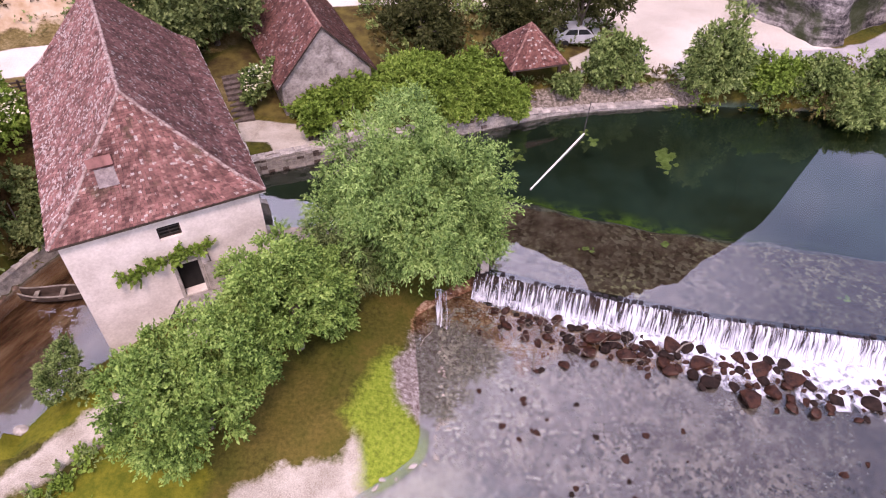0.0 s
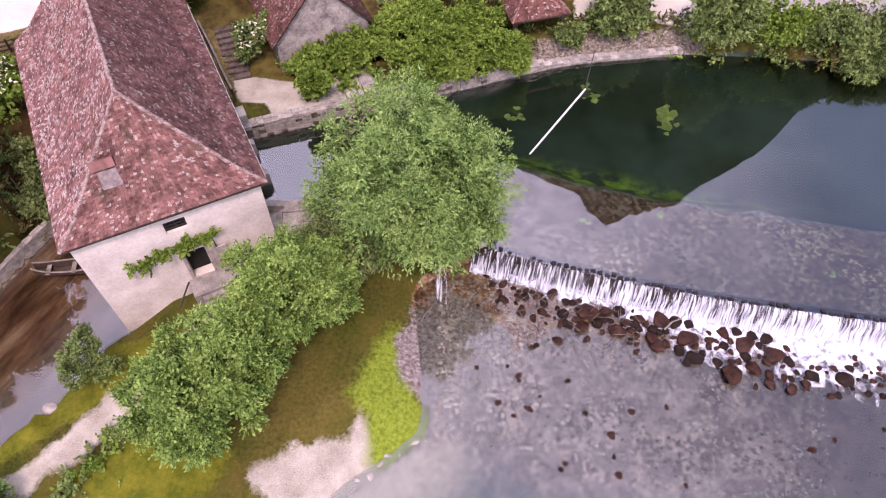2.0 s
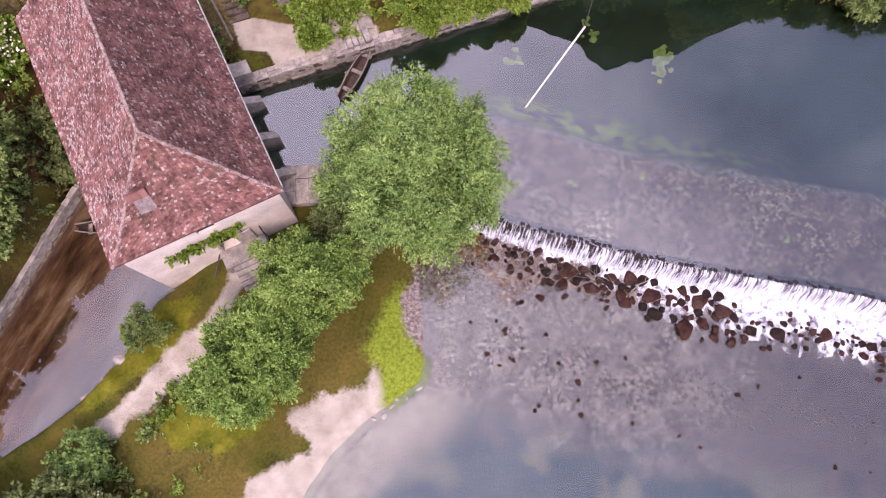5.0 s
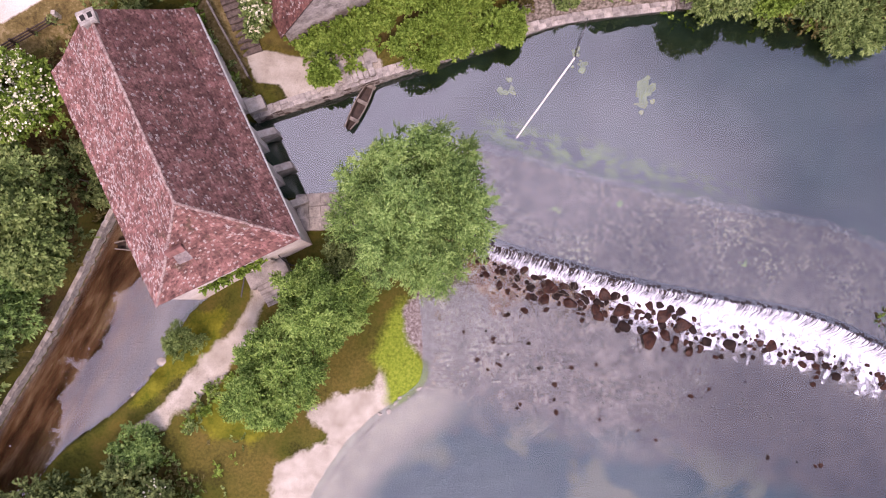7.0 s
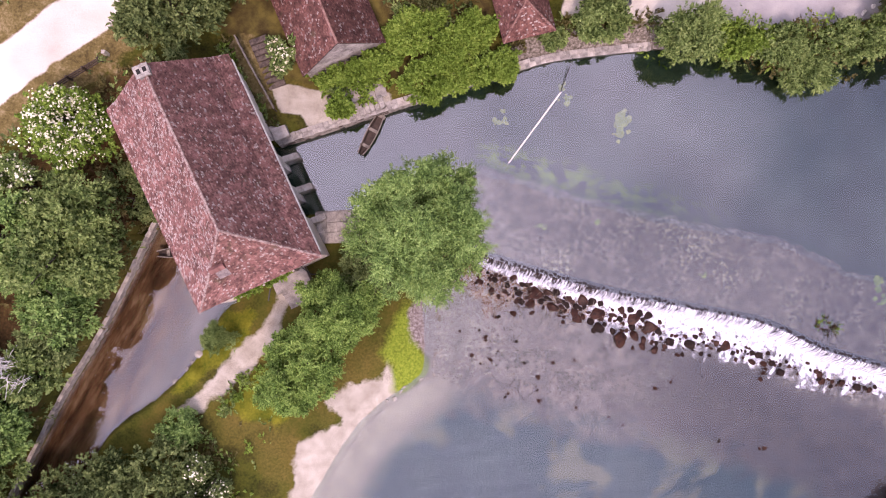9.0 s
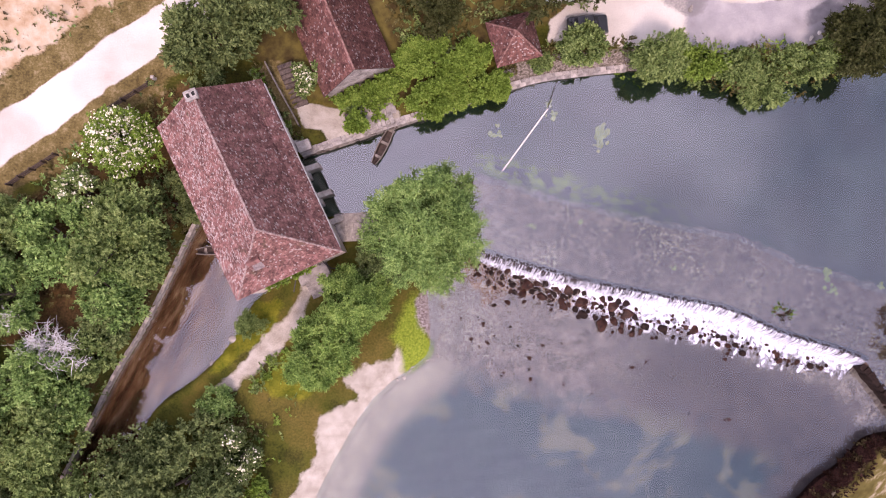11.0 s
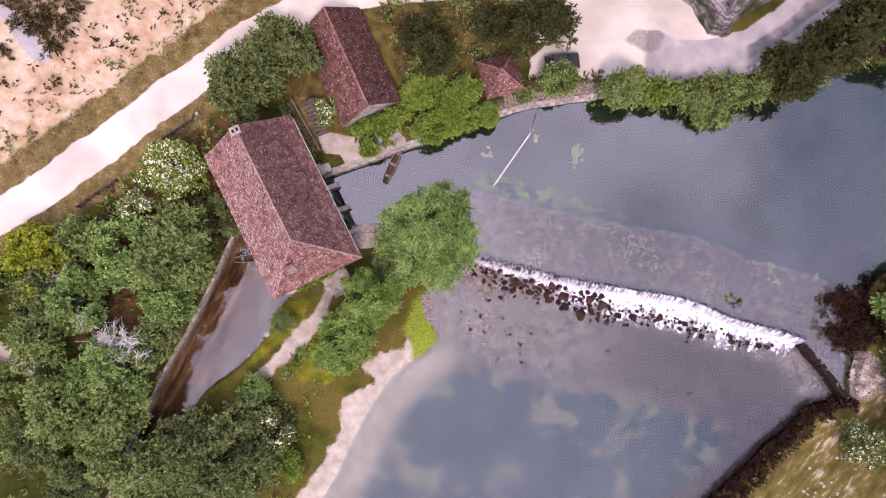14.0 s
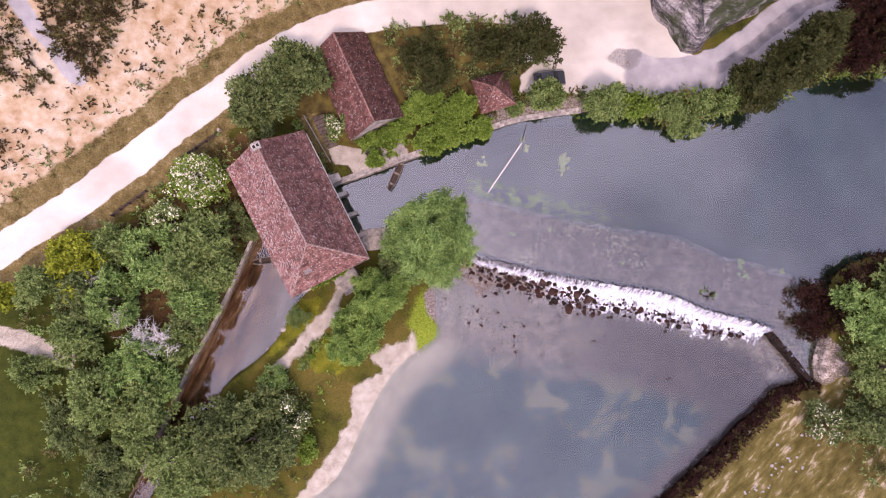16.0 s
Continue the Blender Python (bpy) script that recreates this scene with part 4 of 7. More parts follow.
# barn
BARN = pose(-11.2, 38.9, 0, 0, 0, 25.5)
BW, BL, BE, BR, BG = 6.9, 11.2, 4.9, 8.6, 2.4
barn = thing("barn", BARN, "small stone barn with a steep reddish-brown tile roof", "barn")
for yy in (0.35, BL - 0.75):
    bm = bmesh.new()
    box(bm, 0.35, BW - 0.35, yy, yy + 0.4, BG, BE)
    g = [bm.verts.new(v) for v in ((0.35, yy, BE), (BW - 0.35, yy, BE), (BW / 2, yy, BR - 0.22), (0.35, yy + 0.4, BE), (BW - 0.35, yy + 0.4, BE), (BW / 2, yy + 0.4, BR - 0.22))]
    for f in ((0, 1, 2), (5, 4, 3), (1, 4, 5, 2), (2, 5, 3, 0)):
        bm.faces.new([g[i] for i in f])
    part("gable_wall", weld(bm), M_GABLE, barn, "pale rendered gable")
for xx in (0.35, BW - 0.75):
    bm = bmesh.new()
    box(bm, xx, xx + 0.4, 0.75, BL - 0.75, BG, BE)
    part("side_wall", bm, M_MASONRY, barn)
bs, bn = (BW / 2, 0.15, BR), (BW / 2, BL, BR)
BF = [((BW, 0.1, BE - 0.1), (BW, BL, BE - 0.1), bn, bs), ((0, BL, BE - 0.1), (0, 0.1, BE - 0.1), bs, bn)]
bm = bmesh.new()
for q in BF:
    top, low = [bm.verts.new(v) for v in q], [bm.verts.new((v[0], v[1], v[2] - 0.13)) for v in q]
    bm.faces.new(top), bm.faces.new(low[::-1])
    for i in range(4):
        bm.faces.new((top[i], low[i], low[(i + 1) % 4], top[(i + 1) % 4]))
broof = part("roof", bm, M_DARKWOOD, barn)
roof_tiles(BF, M_TILE_RED, broof, 5)
bm = bmesh.new()
ridge_line(bm, bs, bn)
part("ridge_tiles", bm, M_RIDGE_RED, broof)

# open pavilion with a four-sided roof
HUT = pose(4.2, 42.6, 0, 0, 0, 17)
HW, HE, HR, HG = 3.9, 4.6, 6.9, 2.2
hut = thing("garden_pavilion", HUT, "small open timber pavilion with a brown tiled tent roof", "pavilion")
ap = (HW / 2, HW / 2, HR)
hc = [(-0.15, -0.15, HE), (HW + 0.15, -0.15, HE), (HW + 0.15, HW + 0.15, HE), (-0.15, HW + 0.15, HE)]
HF = [(hc[i], hc[(i + 1) % 4], ap, ap) for i in range(4)]
bm = bmesh.new()
ct, cb = [bm.verts.new(v) for v in hc], [bm.verts.new((v[0], v[1], v[2] - 0.12)) for v in hc]
at_, ab_ = bm.verts.new(ap), bm.verts.new((ap[0], ap[1], ap[2] - 0.12))
for i in range(4):
    j = (i + 1) % 4
    bm.faces.new((ct[i], ct[j], at_)), bm.faces.new((cb[j], cb[i], ab_)), bm.faces.new((cb[i], cb[j], ct[j], ct[i]))
hroof = part("roof", bm, M_DARKWOOD, hut)
roof_tiles(HF, M_TILE_RED, hroof, 7)
bm = bmesh.new()
for c in hc:
    ridge_line(bm, c, ap, 0.09)
part("ridge_tiles", bm, M_RIDGE_RED, hroof, "brown mortared hip tiles")
for x in (0.25, HW - 0.25):
    for y in (0.25, HW - 0.25):
        bm = bmesh.new()
        box(bm, x - 0.11, x + 0.11, y - 0.11, y + 0.11, HG, HE + 0.1)
        part("post", bm, M_DARKWOOD, hut)


# ---- walls along the water ----
def coping_wall(name, line, z_top, depth, label, width=0.55, ztops=None, caps=None, face=0.0):
    """A masonry wall along a line, with a separate pale coping of slabs."""
    caps = caps or [M_PALE, M_STONE, M_STONE, M_MASONRY]
    ob = thing(name, Matrix.Identity(4), label, "wall", kind="structure")
    line = np.asarray(line)
    t = np.gradient(line, axis=0)
    t /= np.maximum(np.hypot(t[:, 0], t[:, 1]), 1e-6)[:, None]
    nrm = np.stack([-t[:, 1], t[:, 0]], -1)
    bm = bmesh.new()
    rings = []
    for i, (q, nn) in enumerate(zip(line, nrm)):
        zt = z_top if ztops is None else ztops(i / (len(line) - 1))
        a, b = q, q + nn * width
        rings.append([bm.verts.new(v) for v in ((a[0], a[1], zt - depth), (a[0], a[1], zt), (b[0], b[1], zt), (b[0], b[1], zt - depth))])
    for r, s in zip(rings, rings[1:]):
        for i in range(4):
            bm.faces.new((r[i], r[(i + 1) % 4], s[(i + 1) % 4], s[i]))
    bm.faces.new(rings[0][::-1]), bm.faces.new(rings[-1])
    part("masonry", bm, M_MASONRY, ob)
    for i in range(int(face * (len(line) - 1))):    # rough facing stones, proud of the joints
        a, b = line[i], line[i + 1]
        zt = z_top if ztops is None else ztops(i / (len(line) - 1))
        ln = math.hypot(*(b - a))
        turn = math.degrees(math.atan2(b[1] - a[1], b[0] - a[0]))
        z = zt - 1.1
        while z < zt - 0.12:
            hgt = min(random.uniform(0.22, 0.36), zt - 0.02 - z)
            cut = ln * random.uniform(0.3, 0.7)
            for x0, x1 in ((0.015, cut - 0.015), (cut + 0.015, ln - 0.015)):
                bm = bmesh.new()
                box(bm, x0, x1, -random.uniform(0.03, 0.09), -0.003, z + 0.015, z + hgt - 0.015, None, 0.015)
                part("facing_stone", bm, random.choice([M_STONE, M_MASONRY, M_MASONRY, M_STEP]), ob).matrix_local = pose(a[0], a[1], 0, 0, 0, turn)
            z += hgt
    for i in range(len(line) - 1):                  # rough capping stones in two rows
        a, b = line[i], line[i + 1]
        zt = z_top if ztops is None else ztops(i / (len(line) - 1))
        ln = math.hypot(*(b - a))
        turn = math.degrees(math.atan2(b[1] - a[1], b[0] - a[0]))
        n_row = 1 if width < 0.4 else 2
        for row in range(n_row):
            w0, w1 = -0.05 + row * (width + 0.1) / n_row, -0.05 + (row + 1) * (width + 0.1) / n_row - 0.015
            cut = ln * random.uniform(0.35, 0.65)
            for x0, x1 in ((0.01, cut - 0.01), (cut + 0.01, ln - 0.01)):
                bm = bmesh.new()
                box(bm, x0, x1, w0, w1, 0.004, random.uniform(0.04, 0.13), None, 0.035)
                part("capping_stone", bm, random.choice(caps), ob).matrix_local = pose(a[0], a[1], zt, 0, 0, turn)
    return ob


coping_wall("terrace_wall", spline([(-13.4, 34.0), (-4.8, 37.25), (4.8, 40.85), (9.0, 42.25), (16.4, 43.45)], 0.9), 2.5, 2.6, "old stone quay wall with rough capping along the pond", 0.6, lambda u: 2.5 - 0.85 * float(step01(0.5, 0.75, u)), None, 0.55)
coping_wall("tailrace_wall", spline([(-22.2, 30.0), (-23.8, 26.6), (-25.4, 22.8), (-27.8, 17.4), (-30.2, 12.9), (-32.9, 6.8), (-36, -0.5)], 1.0)[::-1], 1.0, 1.7, "long pale retaining wall along the tailrace", 0.24, None, [M_STONE, M_PALE, M_STONE])
# stone platform between the mill and the willow
plat = thing("mill_dam_platform", Matrix.Identity(4), "flat weathered stone dam platform beside the mill", "dam", kind="structure")
bm = bmesh.new()
box(bm, 0, 4.4, 0, 2.6, -0.6, 2.0, pose(-10.0, 26.2, 0, 0, 0, 6), 0.05)
part("platform_body", bm, M_STONE, plat)
for k in range(5):
    for j in range(3):
        bm = bmesh.new()
        box(bm, 0.02 + 0.86 * k, 0.84 + 0.86 * k, 0.05 + 0.84 * j, 0.86 + 0.84 * j, 2.004, 2.09 + random.uniform(0, 0.05), pose(-10.0, 26.2, 0, 0, 0, 6), 0.03)
        part("slab", bm, M_MASONRY if (k + j) % 3 else M_STONE, plat)


# ---- weir ----
def crest_frame(step=0.35):
    """Points on the crest with the way down-stream."""
    line = spline([tuple(v) for v in CREST[::4]] + [tuple(CREST[-1])], step)
    t = np.gradient(line, axis=0)
    t /= np.hypot(t[:, 0], t[:, 1])[:, None]
    return line, np.stack([t[:, 1], -t[:, 0]], -1)


CL, CN = crest_frame()
CS = np.concatenate([[0], np.cumsum(np.hypot(*np.diff(CL, axis=0).T))])
weir = thing("weir", Matrix.Identity(4), "low curved stone weir with dark wet face", "weir", kind="structure")


def ribbon(name, profile, mat, parent, thick=None, label=""):
    """A band along the crest. profile(s, k) gives rows of (downstream, height)."""
    V, Q, U, T = [], [], [], []
    rows = None
    for q, nn, s in zip(CL, CN, CS):
        pr = profile(s)
        rows = len(pr)
        for j, (d, z) in enumerate(pr):
            V.append((q[0] + nn[0] * d, q[1] + nn[1] * d, z))
            U.append((s, j / (rows - 1) * 2.0))
            T.append(thick(s, j / (rows - 1)) if thick else 0.5)
    for i in range(len(CL) - 1):
        for j in range(rows - 1):
            a = i * rows + j
            Q.append((a, a + 1, a + rows + 1, a + rows))
    me = quads_mesh(name, V, Q, mat)
    uv = me.uv_layers.new(name="UVMap")
    U = np.array(U)[np.array(Q).ravel()]
    uv.data.foreach_set("uv", U.astype(np.float32).ravel())
    me.attributes.new("thick", "FLOAT", "POINT").data.foreach_set("value", np.array(T, np.float32))
    me.shade_smooth()
    ob = put(name, me, parent, None, label)
    return ob


rw = np.random.RandomState(11)
jag = np.interp(np.arange(0, 60, 0.5), np.arange(0, 60.5, 0.5), rw.uniform(-1, 1, 121))
J = lambda s, k=0.0: float(np.interp(s + k, np.arange(0, 60, 0.5), jag))
reach = lambda s: float(np.interp(s, [0, 4, 9, 14, 19, 25, 31, 36, 40, 42], [0.4, 0.6, 1.2, 1.8, 2.4, 2.5, 2.0, 1.3, 1.1, 0.4]))
ribbon("weir_body", lambda s: [(-0.55, 0.6), (-0.5, 1.36), (-0.25, 1.415 + 0.03 * J(s)), (0.02, 1.41 + 0.03 * J(s, 2)), (0.22, 1.0), (0.45 + 0.1 * J(s, 3), 0.45), (0.8 + 0.15 * J(s, 5), -0.3)], M_WET, weir, None, "dark wet masonry")
CREST_STONE = []
for k in range(4):                                  # rough stones standing along the crest
    bm = bmesh.new()
    box(bm, -0.13, 0.13, -0.09, 0.09, -0.10, 0.06, None, 0.04)
    for v in bm.verts:
        v.co.z -= 0.03 * (abs(v.co.x) > 0.12)
    me = bpy.data.meshes.new("crest_stone")
    bm.to_mesh(me)
    bm.free()
    me.materials.append(M_CREST)
    CREST_STONE.append(me)
rk = random.Random(77)
for i in range(1, len(CL) - 1):
    if rk.random() < 0.3:
        continue
    q, nn = CL[i], CN[i]
    put("crest_stone", CREST_STONE[rk.randrange(4)], weir, pose(q[0] + nn[0] * rk.uniform(-0.24, -0.06), q[1] + nn[1] * rk.uniform(-0.24, -0.06), 1.455 + rk.uniform(-0.02, 0.05), 0, 0, math.degrees(math.atan2(-nn[0], nn[1])) + rk.uniform(-25, 25)))
fall = tagged(ribbon("waterfall", lambda s: [(-0.02, 1.475), (0.1, 1.46 + 0.02 * J(s)), (0.32, 1.22), (0.46 + 0.08 * J(s, 7), 0.8), (0.62 + 0.1 * J(s, 9), 0.4), (0.85 + 0.12 * J(s, 2), 0.06)], M_FALL, None,
                     lambda s, v: 0.36 + 0.28 * v + float(np.interp(s, [0, 6, 14, 20, 36, 40], [0.0, 0.04, 0.10, 0.18, 0.14, 0.1]))), "white water pouring over the weir crest in thin streaks", "waterfall", kind="structure")
foam = tagged(ribbon("foam", lambda s: [(0.45, 0.32), (0.75, 0.2 + 0.06 * J(s, 4)), (0.8 + 0.3 * reach(s), 0.10 + 0.05 * J(s, 8)), (0.8 + 0.6 * reach(s), 0.05 + 0.03 * J(s, 1)), (0.8 + reach(s) + 0.35 * J(s, 6), 0.03), (1.1 + reach(s) * 1.15 + 0.4 * J(s, 2), 0.015)], M_FOAM, None,
                     lambda s, v: 1.05 - 0.85 * v + float(np.interp(s, [0, 6, 13, 20, 36, 42], [-0.25, -0.10, 0.08, 0.20, 0.14, -0.05])) + (0.10 + 0.30 * v) * J(s * 2.2 % 55, 3) + 0.22 * v * J(s * 5.1 % 55, 9)), "churned white foam at the foot of the weir", "foam", kind="structure")


# ---- boulders and stones ----
def boulder_mesh(name, seed, mat, sub=2):
    r = random.Random(seed)
    bm = bmesh.new()
    bmesh.ops.create_icosphere(bm, subdivisions=sub, radius=0.5)
    sx, sy, sz = r.uniform(0.8, 1.35), r.uniform(0.6, 1.1), r.uniform(0.4, 0.7)
    off = Vector((r.uniform(0, 50), r.uniform(0, 50), r.uniform(0, 50)))
    cuts = []
    for k in range(11):
        d = Vector((r.gauss(0, 1), r.gauss(0, 1), r.gauss(0, 0.8))).normalized()
        cuts.append((d, r.uniform(0.24, 0.42)))
    for v in bm.verts:
        co = v.co.copy()
        for d, lim in cuts:
            over = co.dot(d) - lim
            if over > 0:
                co -= d * over * 0.92
        co *= 1.25 + 0.14 * noise.noise(v.co * 4.0 + off)
        v.co = Vector((co.x * sx, co.y * sy, co.z * sz))
    me = bpy.data.meshes.new(name)
    bm.to_mesh(me)
    bm.free()
    me.materials.append(mat)
    return me


ROCKS = [boulder_mesh("boulder", k, M_WET if k % 5 in (1, 3) else M_RED) for k in range(8)]
rng = random.Random(21)


def rock(me, x, y, size, label, group, z=None, cat="boulder"):
    ob = new("boulder", me)
    zz = (max(at(x, y), -0.12) if z is None else z) + size * 0.1
    ob.matrix_world = pose(x, y, zz, rng.uniform(-15, 15), rng.uniform(-15, 15), rng.uniform(0, 360)) @ Matrix.Scale(size, 4)
    return tagged(ob, label, cat, group)


placed = []
tries = 0
while len(placed) < 190 and tries < 6000:
    tries += 1
    s = rng.triangular(0.3, 38, 9)
    i = int(np.searchsorted(CS, s))
    i = min(i, len(CL) - 1)
    size = (0.34 + 0.85 * rng.random() ** 1.7) * (1.0 if 5 < s < 18 else 0.68)
    d = 0.9 + reach(s) * (0.7 if s < 24 else 0.6) + rng.gauss(0.12, 0.65) * (1.0 if s < 22 else 0.7)
    if d < 0.75 or rng.random() > (1.0 if s < 16 else 0.4):
        continue
    x, y = CL[i] + CN[i] * d
    if any(math.hypot(x - a, y - b) < 0.40 * (size + c) for a, b, c in placed):
        continue
    placed.append((x, y, size))
    rock(ROCKS[rng.randrange(8)], x, y, size, "dark wet boulder lying in the foam below the weir", "boulders below the weir", 0.02)
for k in range(34):                                 # scattered stones down-stream
    x, y = rng.uniform(0, 30), 0
    i = int(np.argmin(abs(CL[:, 0] - x)))
    y = CL[i][1] - rng.uniform(4.5, 11)
    size = rng.uniform(0.15, 0.4)
    rock(ROCKS[rng.randrange(8)], x, y, size, "dark stone standing out of the shallow river", "stones in the river", -0.02)


def scatter_stones(name, count, place, lo, hi, mat, label, seed):
    """Many small stones in one mesh."""
    r = np.random.RandomState(seed)
    base = np.array([(1, 0, 0), (0.3, 0.95, 0.05), (-0.85, 0.5, 0), (-0.8, -0.6, 0.0), (0.35, -0.9, 0), (0.05, 0.05, 0.65), (0.05, 0.0, -0.4)])
    tri = [(0, 1, 5, 5), (1, 2, 5, 5), (2, 3, 5, 5), (3, 4, 5, 5), (4, 0, 5, 5)]
    V, F = [], []
    for k in range(count):
        q = place(r)
        if q is None:
            continue
        x, y = q
        s, a = r.uniform(lo, hi) * 0.5, r.uniform(0, 6.28)
        b = base * (r.uniform(0.7, 1.2), r.uniform(0.6, 1.1), r.uniform(0.7, 1.2)) * s * (1 + 0.15 * r.randn(7, 1))
        c, sn = math.cos(a), math.sin(a)
        z = at(x, y)
        o = len(V)
        V += [(x + c * v[0] - sn * v[1], y + sn * v[0] + c * v[1], z + v[2] + 0.2 * s) for v in b]
        F += [tuple(o + i for i in t[:3]) for t in tri]
    return tagged(put(name, mesh_from(name, V, F, mat)), label, "stones", kind="stuff")


def in_shoal(r):
    x, y = r.uniform(-0.2, 10), r.uniform(15.5, 25)
    if r.rand() > math.exp(-max(x, 0) / 4.5):
        return None
    return x, y


scatter_stones("gravel_stones", 2600, in_shoal, 0.08, 0.34, M_GRAVEL, "pale and brown stones of the gravel shoal", 4)


def in_bed(r):
    x = r.uniform(4, 20)
    i = int(np.argmin(abs(CL[:, 0] - x)))
    return x, CL[i][1] - r.uniform(3, 9.5)


scatter_stones("river_pebbles", 900, in_bed, 0.08, 0.20, M_STONE, "grey stones on the shallow river bed", 6)


def in_bar(r):
    x = r.uniform(5, 27)
    i = int(np.argmin(abs(CL[:, 0] - x)))
    return x, CL[i][1] - 7.6 + r.normal() * 0.5 + 0.5 * math.sin(x * 0.9)


scatter_stones("river_bar_stones", 300, in_bar, 0.10, 0.36, M_STEP, "dark and brown stones of a low bar in the river", 12)
KERB = [boulder_mesh("kerb_stone", 40 + k, M_PALE) for k in range(3)]
for k, (x, y) in enumerate(spline([(-19.7, 16.6), (-20.6, 15.2), (-23.1, 12.5), (-25.2, 10.9)], 0.62)):
    if k % 5 == 3:
        continue
    rock(KERB[k % 3], x + rng.uniform(-0.15, 0.15), y + rng.uniform(-0.15, 0.15), rng.uniform(0.35, 0.65), "pale stone edging the bank of the tailrace", "edging stones", 0.05, "stone")
for k, (x, y) in enumerate(spline([(-0.2, 15.9), (-1.3, 15.3), (-2.8, 14.2), (-4.0, 13.2)], 0.5)):
    rock(KERB[k % 3], x + rng.uniform(-0.2, 0.2), y + rng.uniform(-0.2, 0.2), rng.uniform(0.15, 0.38), "pale stone edging the grassy spit", "spit edging stones", 0.0, "stone")


# ---- trees and bushes ----
def leaves(centres, rads, n, size, rng, droop=0.2, up_bias=0.25, per=9):
    """Leaf quads set along short shoots that spread outwards from a cloud of small clumps."""
    centres, rads = np.asarray(centres), np.asarray(rads)
    ns = max(1, n // per)
    w = rads ** 2
    pick = rng.choice(len(rads), ns, p=w / w.sum())
    unit = lambda a: a / np.maximum(np.linalg.norm(a, axis=1), 1e-6)[:, None]
    d = rng.normal(size=(ns, 3))
    d[:, 2] += up_bias
    d = unit(d)
    out = unit(centres[pick] - centres.mean(0) + 1e-3)
    rad = rads[pick][:, None]
    start = centres[pick] + d * rad * rng.uniform(0.15, 0.75, (ns, 1))
    way = unit(d * 0.7 + out * 0.45 + rng.normal(size=(ns, 3)) * 0.3 + (0, 0, 0.2 - 0.6 * droop))
    long = rad * rng.uniform(0.45, 1.15, (ns, 1)) + size[0] * 0.6
    k = np.repeat(np.arange(ns), per)
    m = len(k)
    t = np.tile(np.linspace(0.12, 1.0, per), ns)[:, None] + rng.uniform(-0.06, 0.06, (m, 1))
    side = unit(np.cross(way[k], rng.normal(size=(m, 3))))
    a = way[k] * 0.75 + side * (1.05 - 0.55 * t)
    a[:, 2] -= droop * 0.6
    a = unit(a)
    c = start[k] + way[k] * long[k] * t + a * size[0] * 0.4
    c[:, 2] -= droop * 0.25 * (long[k] * t ** 2)[:, 0]
    face = d[k] * 0.5 + rng.normal(size=(m, 3)) * 0.38 + (0, 0, 0.6)
    b = unit(np.cross(a, face))
    ln = size[0] * rng.uniform(0.6, 1.3, (m, 1))
    wd = size[1] * rng.uniform(0.7, 1.3, (m, 1))
    V = np.stack([c - a * ln * 0.5, c - b * wd * 0.5 + a * ln * 0.05, c + a * ln * 0.5, c + b * wd * 0.5 + a * ln * 0.05], 1).reshape(-1, 3)
    return V, np.arange(m * 4).reshape(-1, 4)


def blossoms(centres, rads, n, rng):
    """Flat round flower heads scattered over the upper side of the clumps."""
    centres, rads = np.asarray(centres), np.asarray(rads)
    pick = rng.randint(len(rads), size=n)
    d = rng.normal(size=(n, 3)) * (1, 1, 0.6) + (0, 0, 0.7)
    d /= np.linalg.norm(d, axis=1)[:, None]
    c = centres[pick] + d * (rads[pick] * rng.uniform(0.95, 1.35, n))[:, None]
    face = d * 0.6 + (0, 0, 0.8)
    face /= np.linalg.norm(face, axis=1)[:, None]
    a = np.cross(face, rng.normal(size=(n, 3)))
    a /= np.linalg.norm(a, axis=1)[:, None]
    b = np.cross(face, a)
    r = rng.uniform(0.055, 0.105, (n, 1))
    V = np.stack([c + a * r, c + b * r, c - a * r, c - b * r], 1).reshape(-1, 3)
    return V, np.arange(n * 4).reshape(-1, 4)


def clumps(rng, rx, ry, rz, lobes, sub, flat=0.0):
    """Clump centres and radii of a crown about the origin: big lobes, each with smaller ones on it."""
    C, R = [], []
    for k in range(lobes):
        d = rng.normal(size=3)
        d[2] = abs(d[2]) * 0.9 - 0.25 + flat
        d /= np.linalg.norm(d)
        lr = rng.uniform(0.30, 0.46)
        lc = d * (1.0 - lr) * rng.uniform(0.72, 1.22)
        for j in range(sub):
            e = rng.normal(size=3)
            e /= np.linalg.norm(e)
            sr = lr * rng.uniform(0.16, 0.42)
            C.append((lc + e * (lr - sr * 0.6) * rng.uniform(0.74, 1.1)) * (rx, ry, rz))
            R.append(sr * (rx + ry + rz) / 3)
    C, R = np.array(C), np.array(R)
    for ax, want in ((0, rx), (1, ry), (2, rz)):
        lo, hi = np.percentile(C[:, ax] - R * 0.8, 2), np.percentile(C[:, ax] + R * 0.8, 98)
        C[:, ax] = (C[:, ax] - (lo + hi) / 2) * (2 * want / (hi - lo))
    return C, R * 1.03


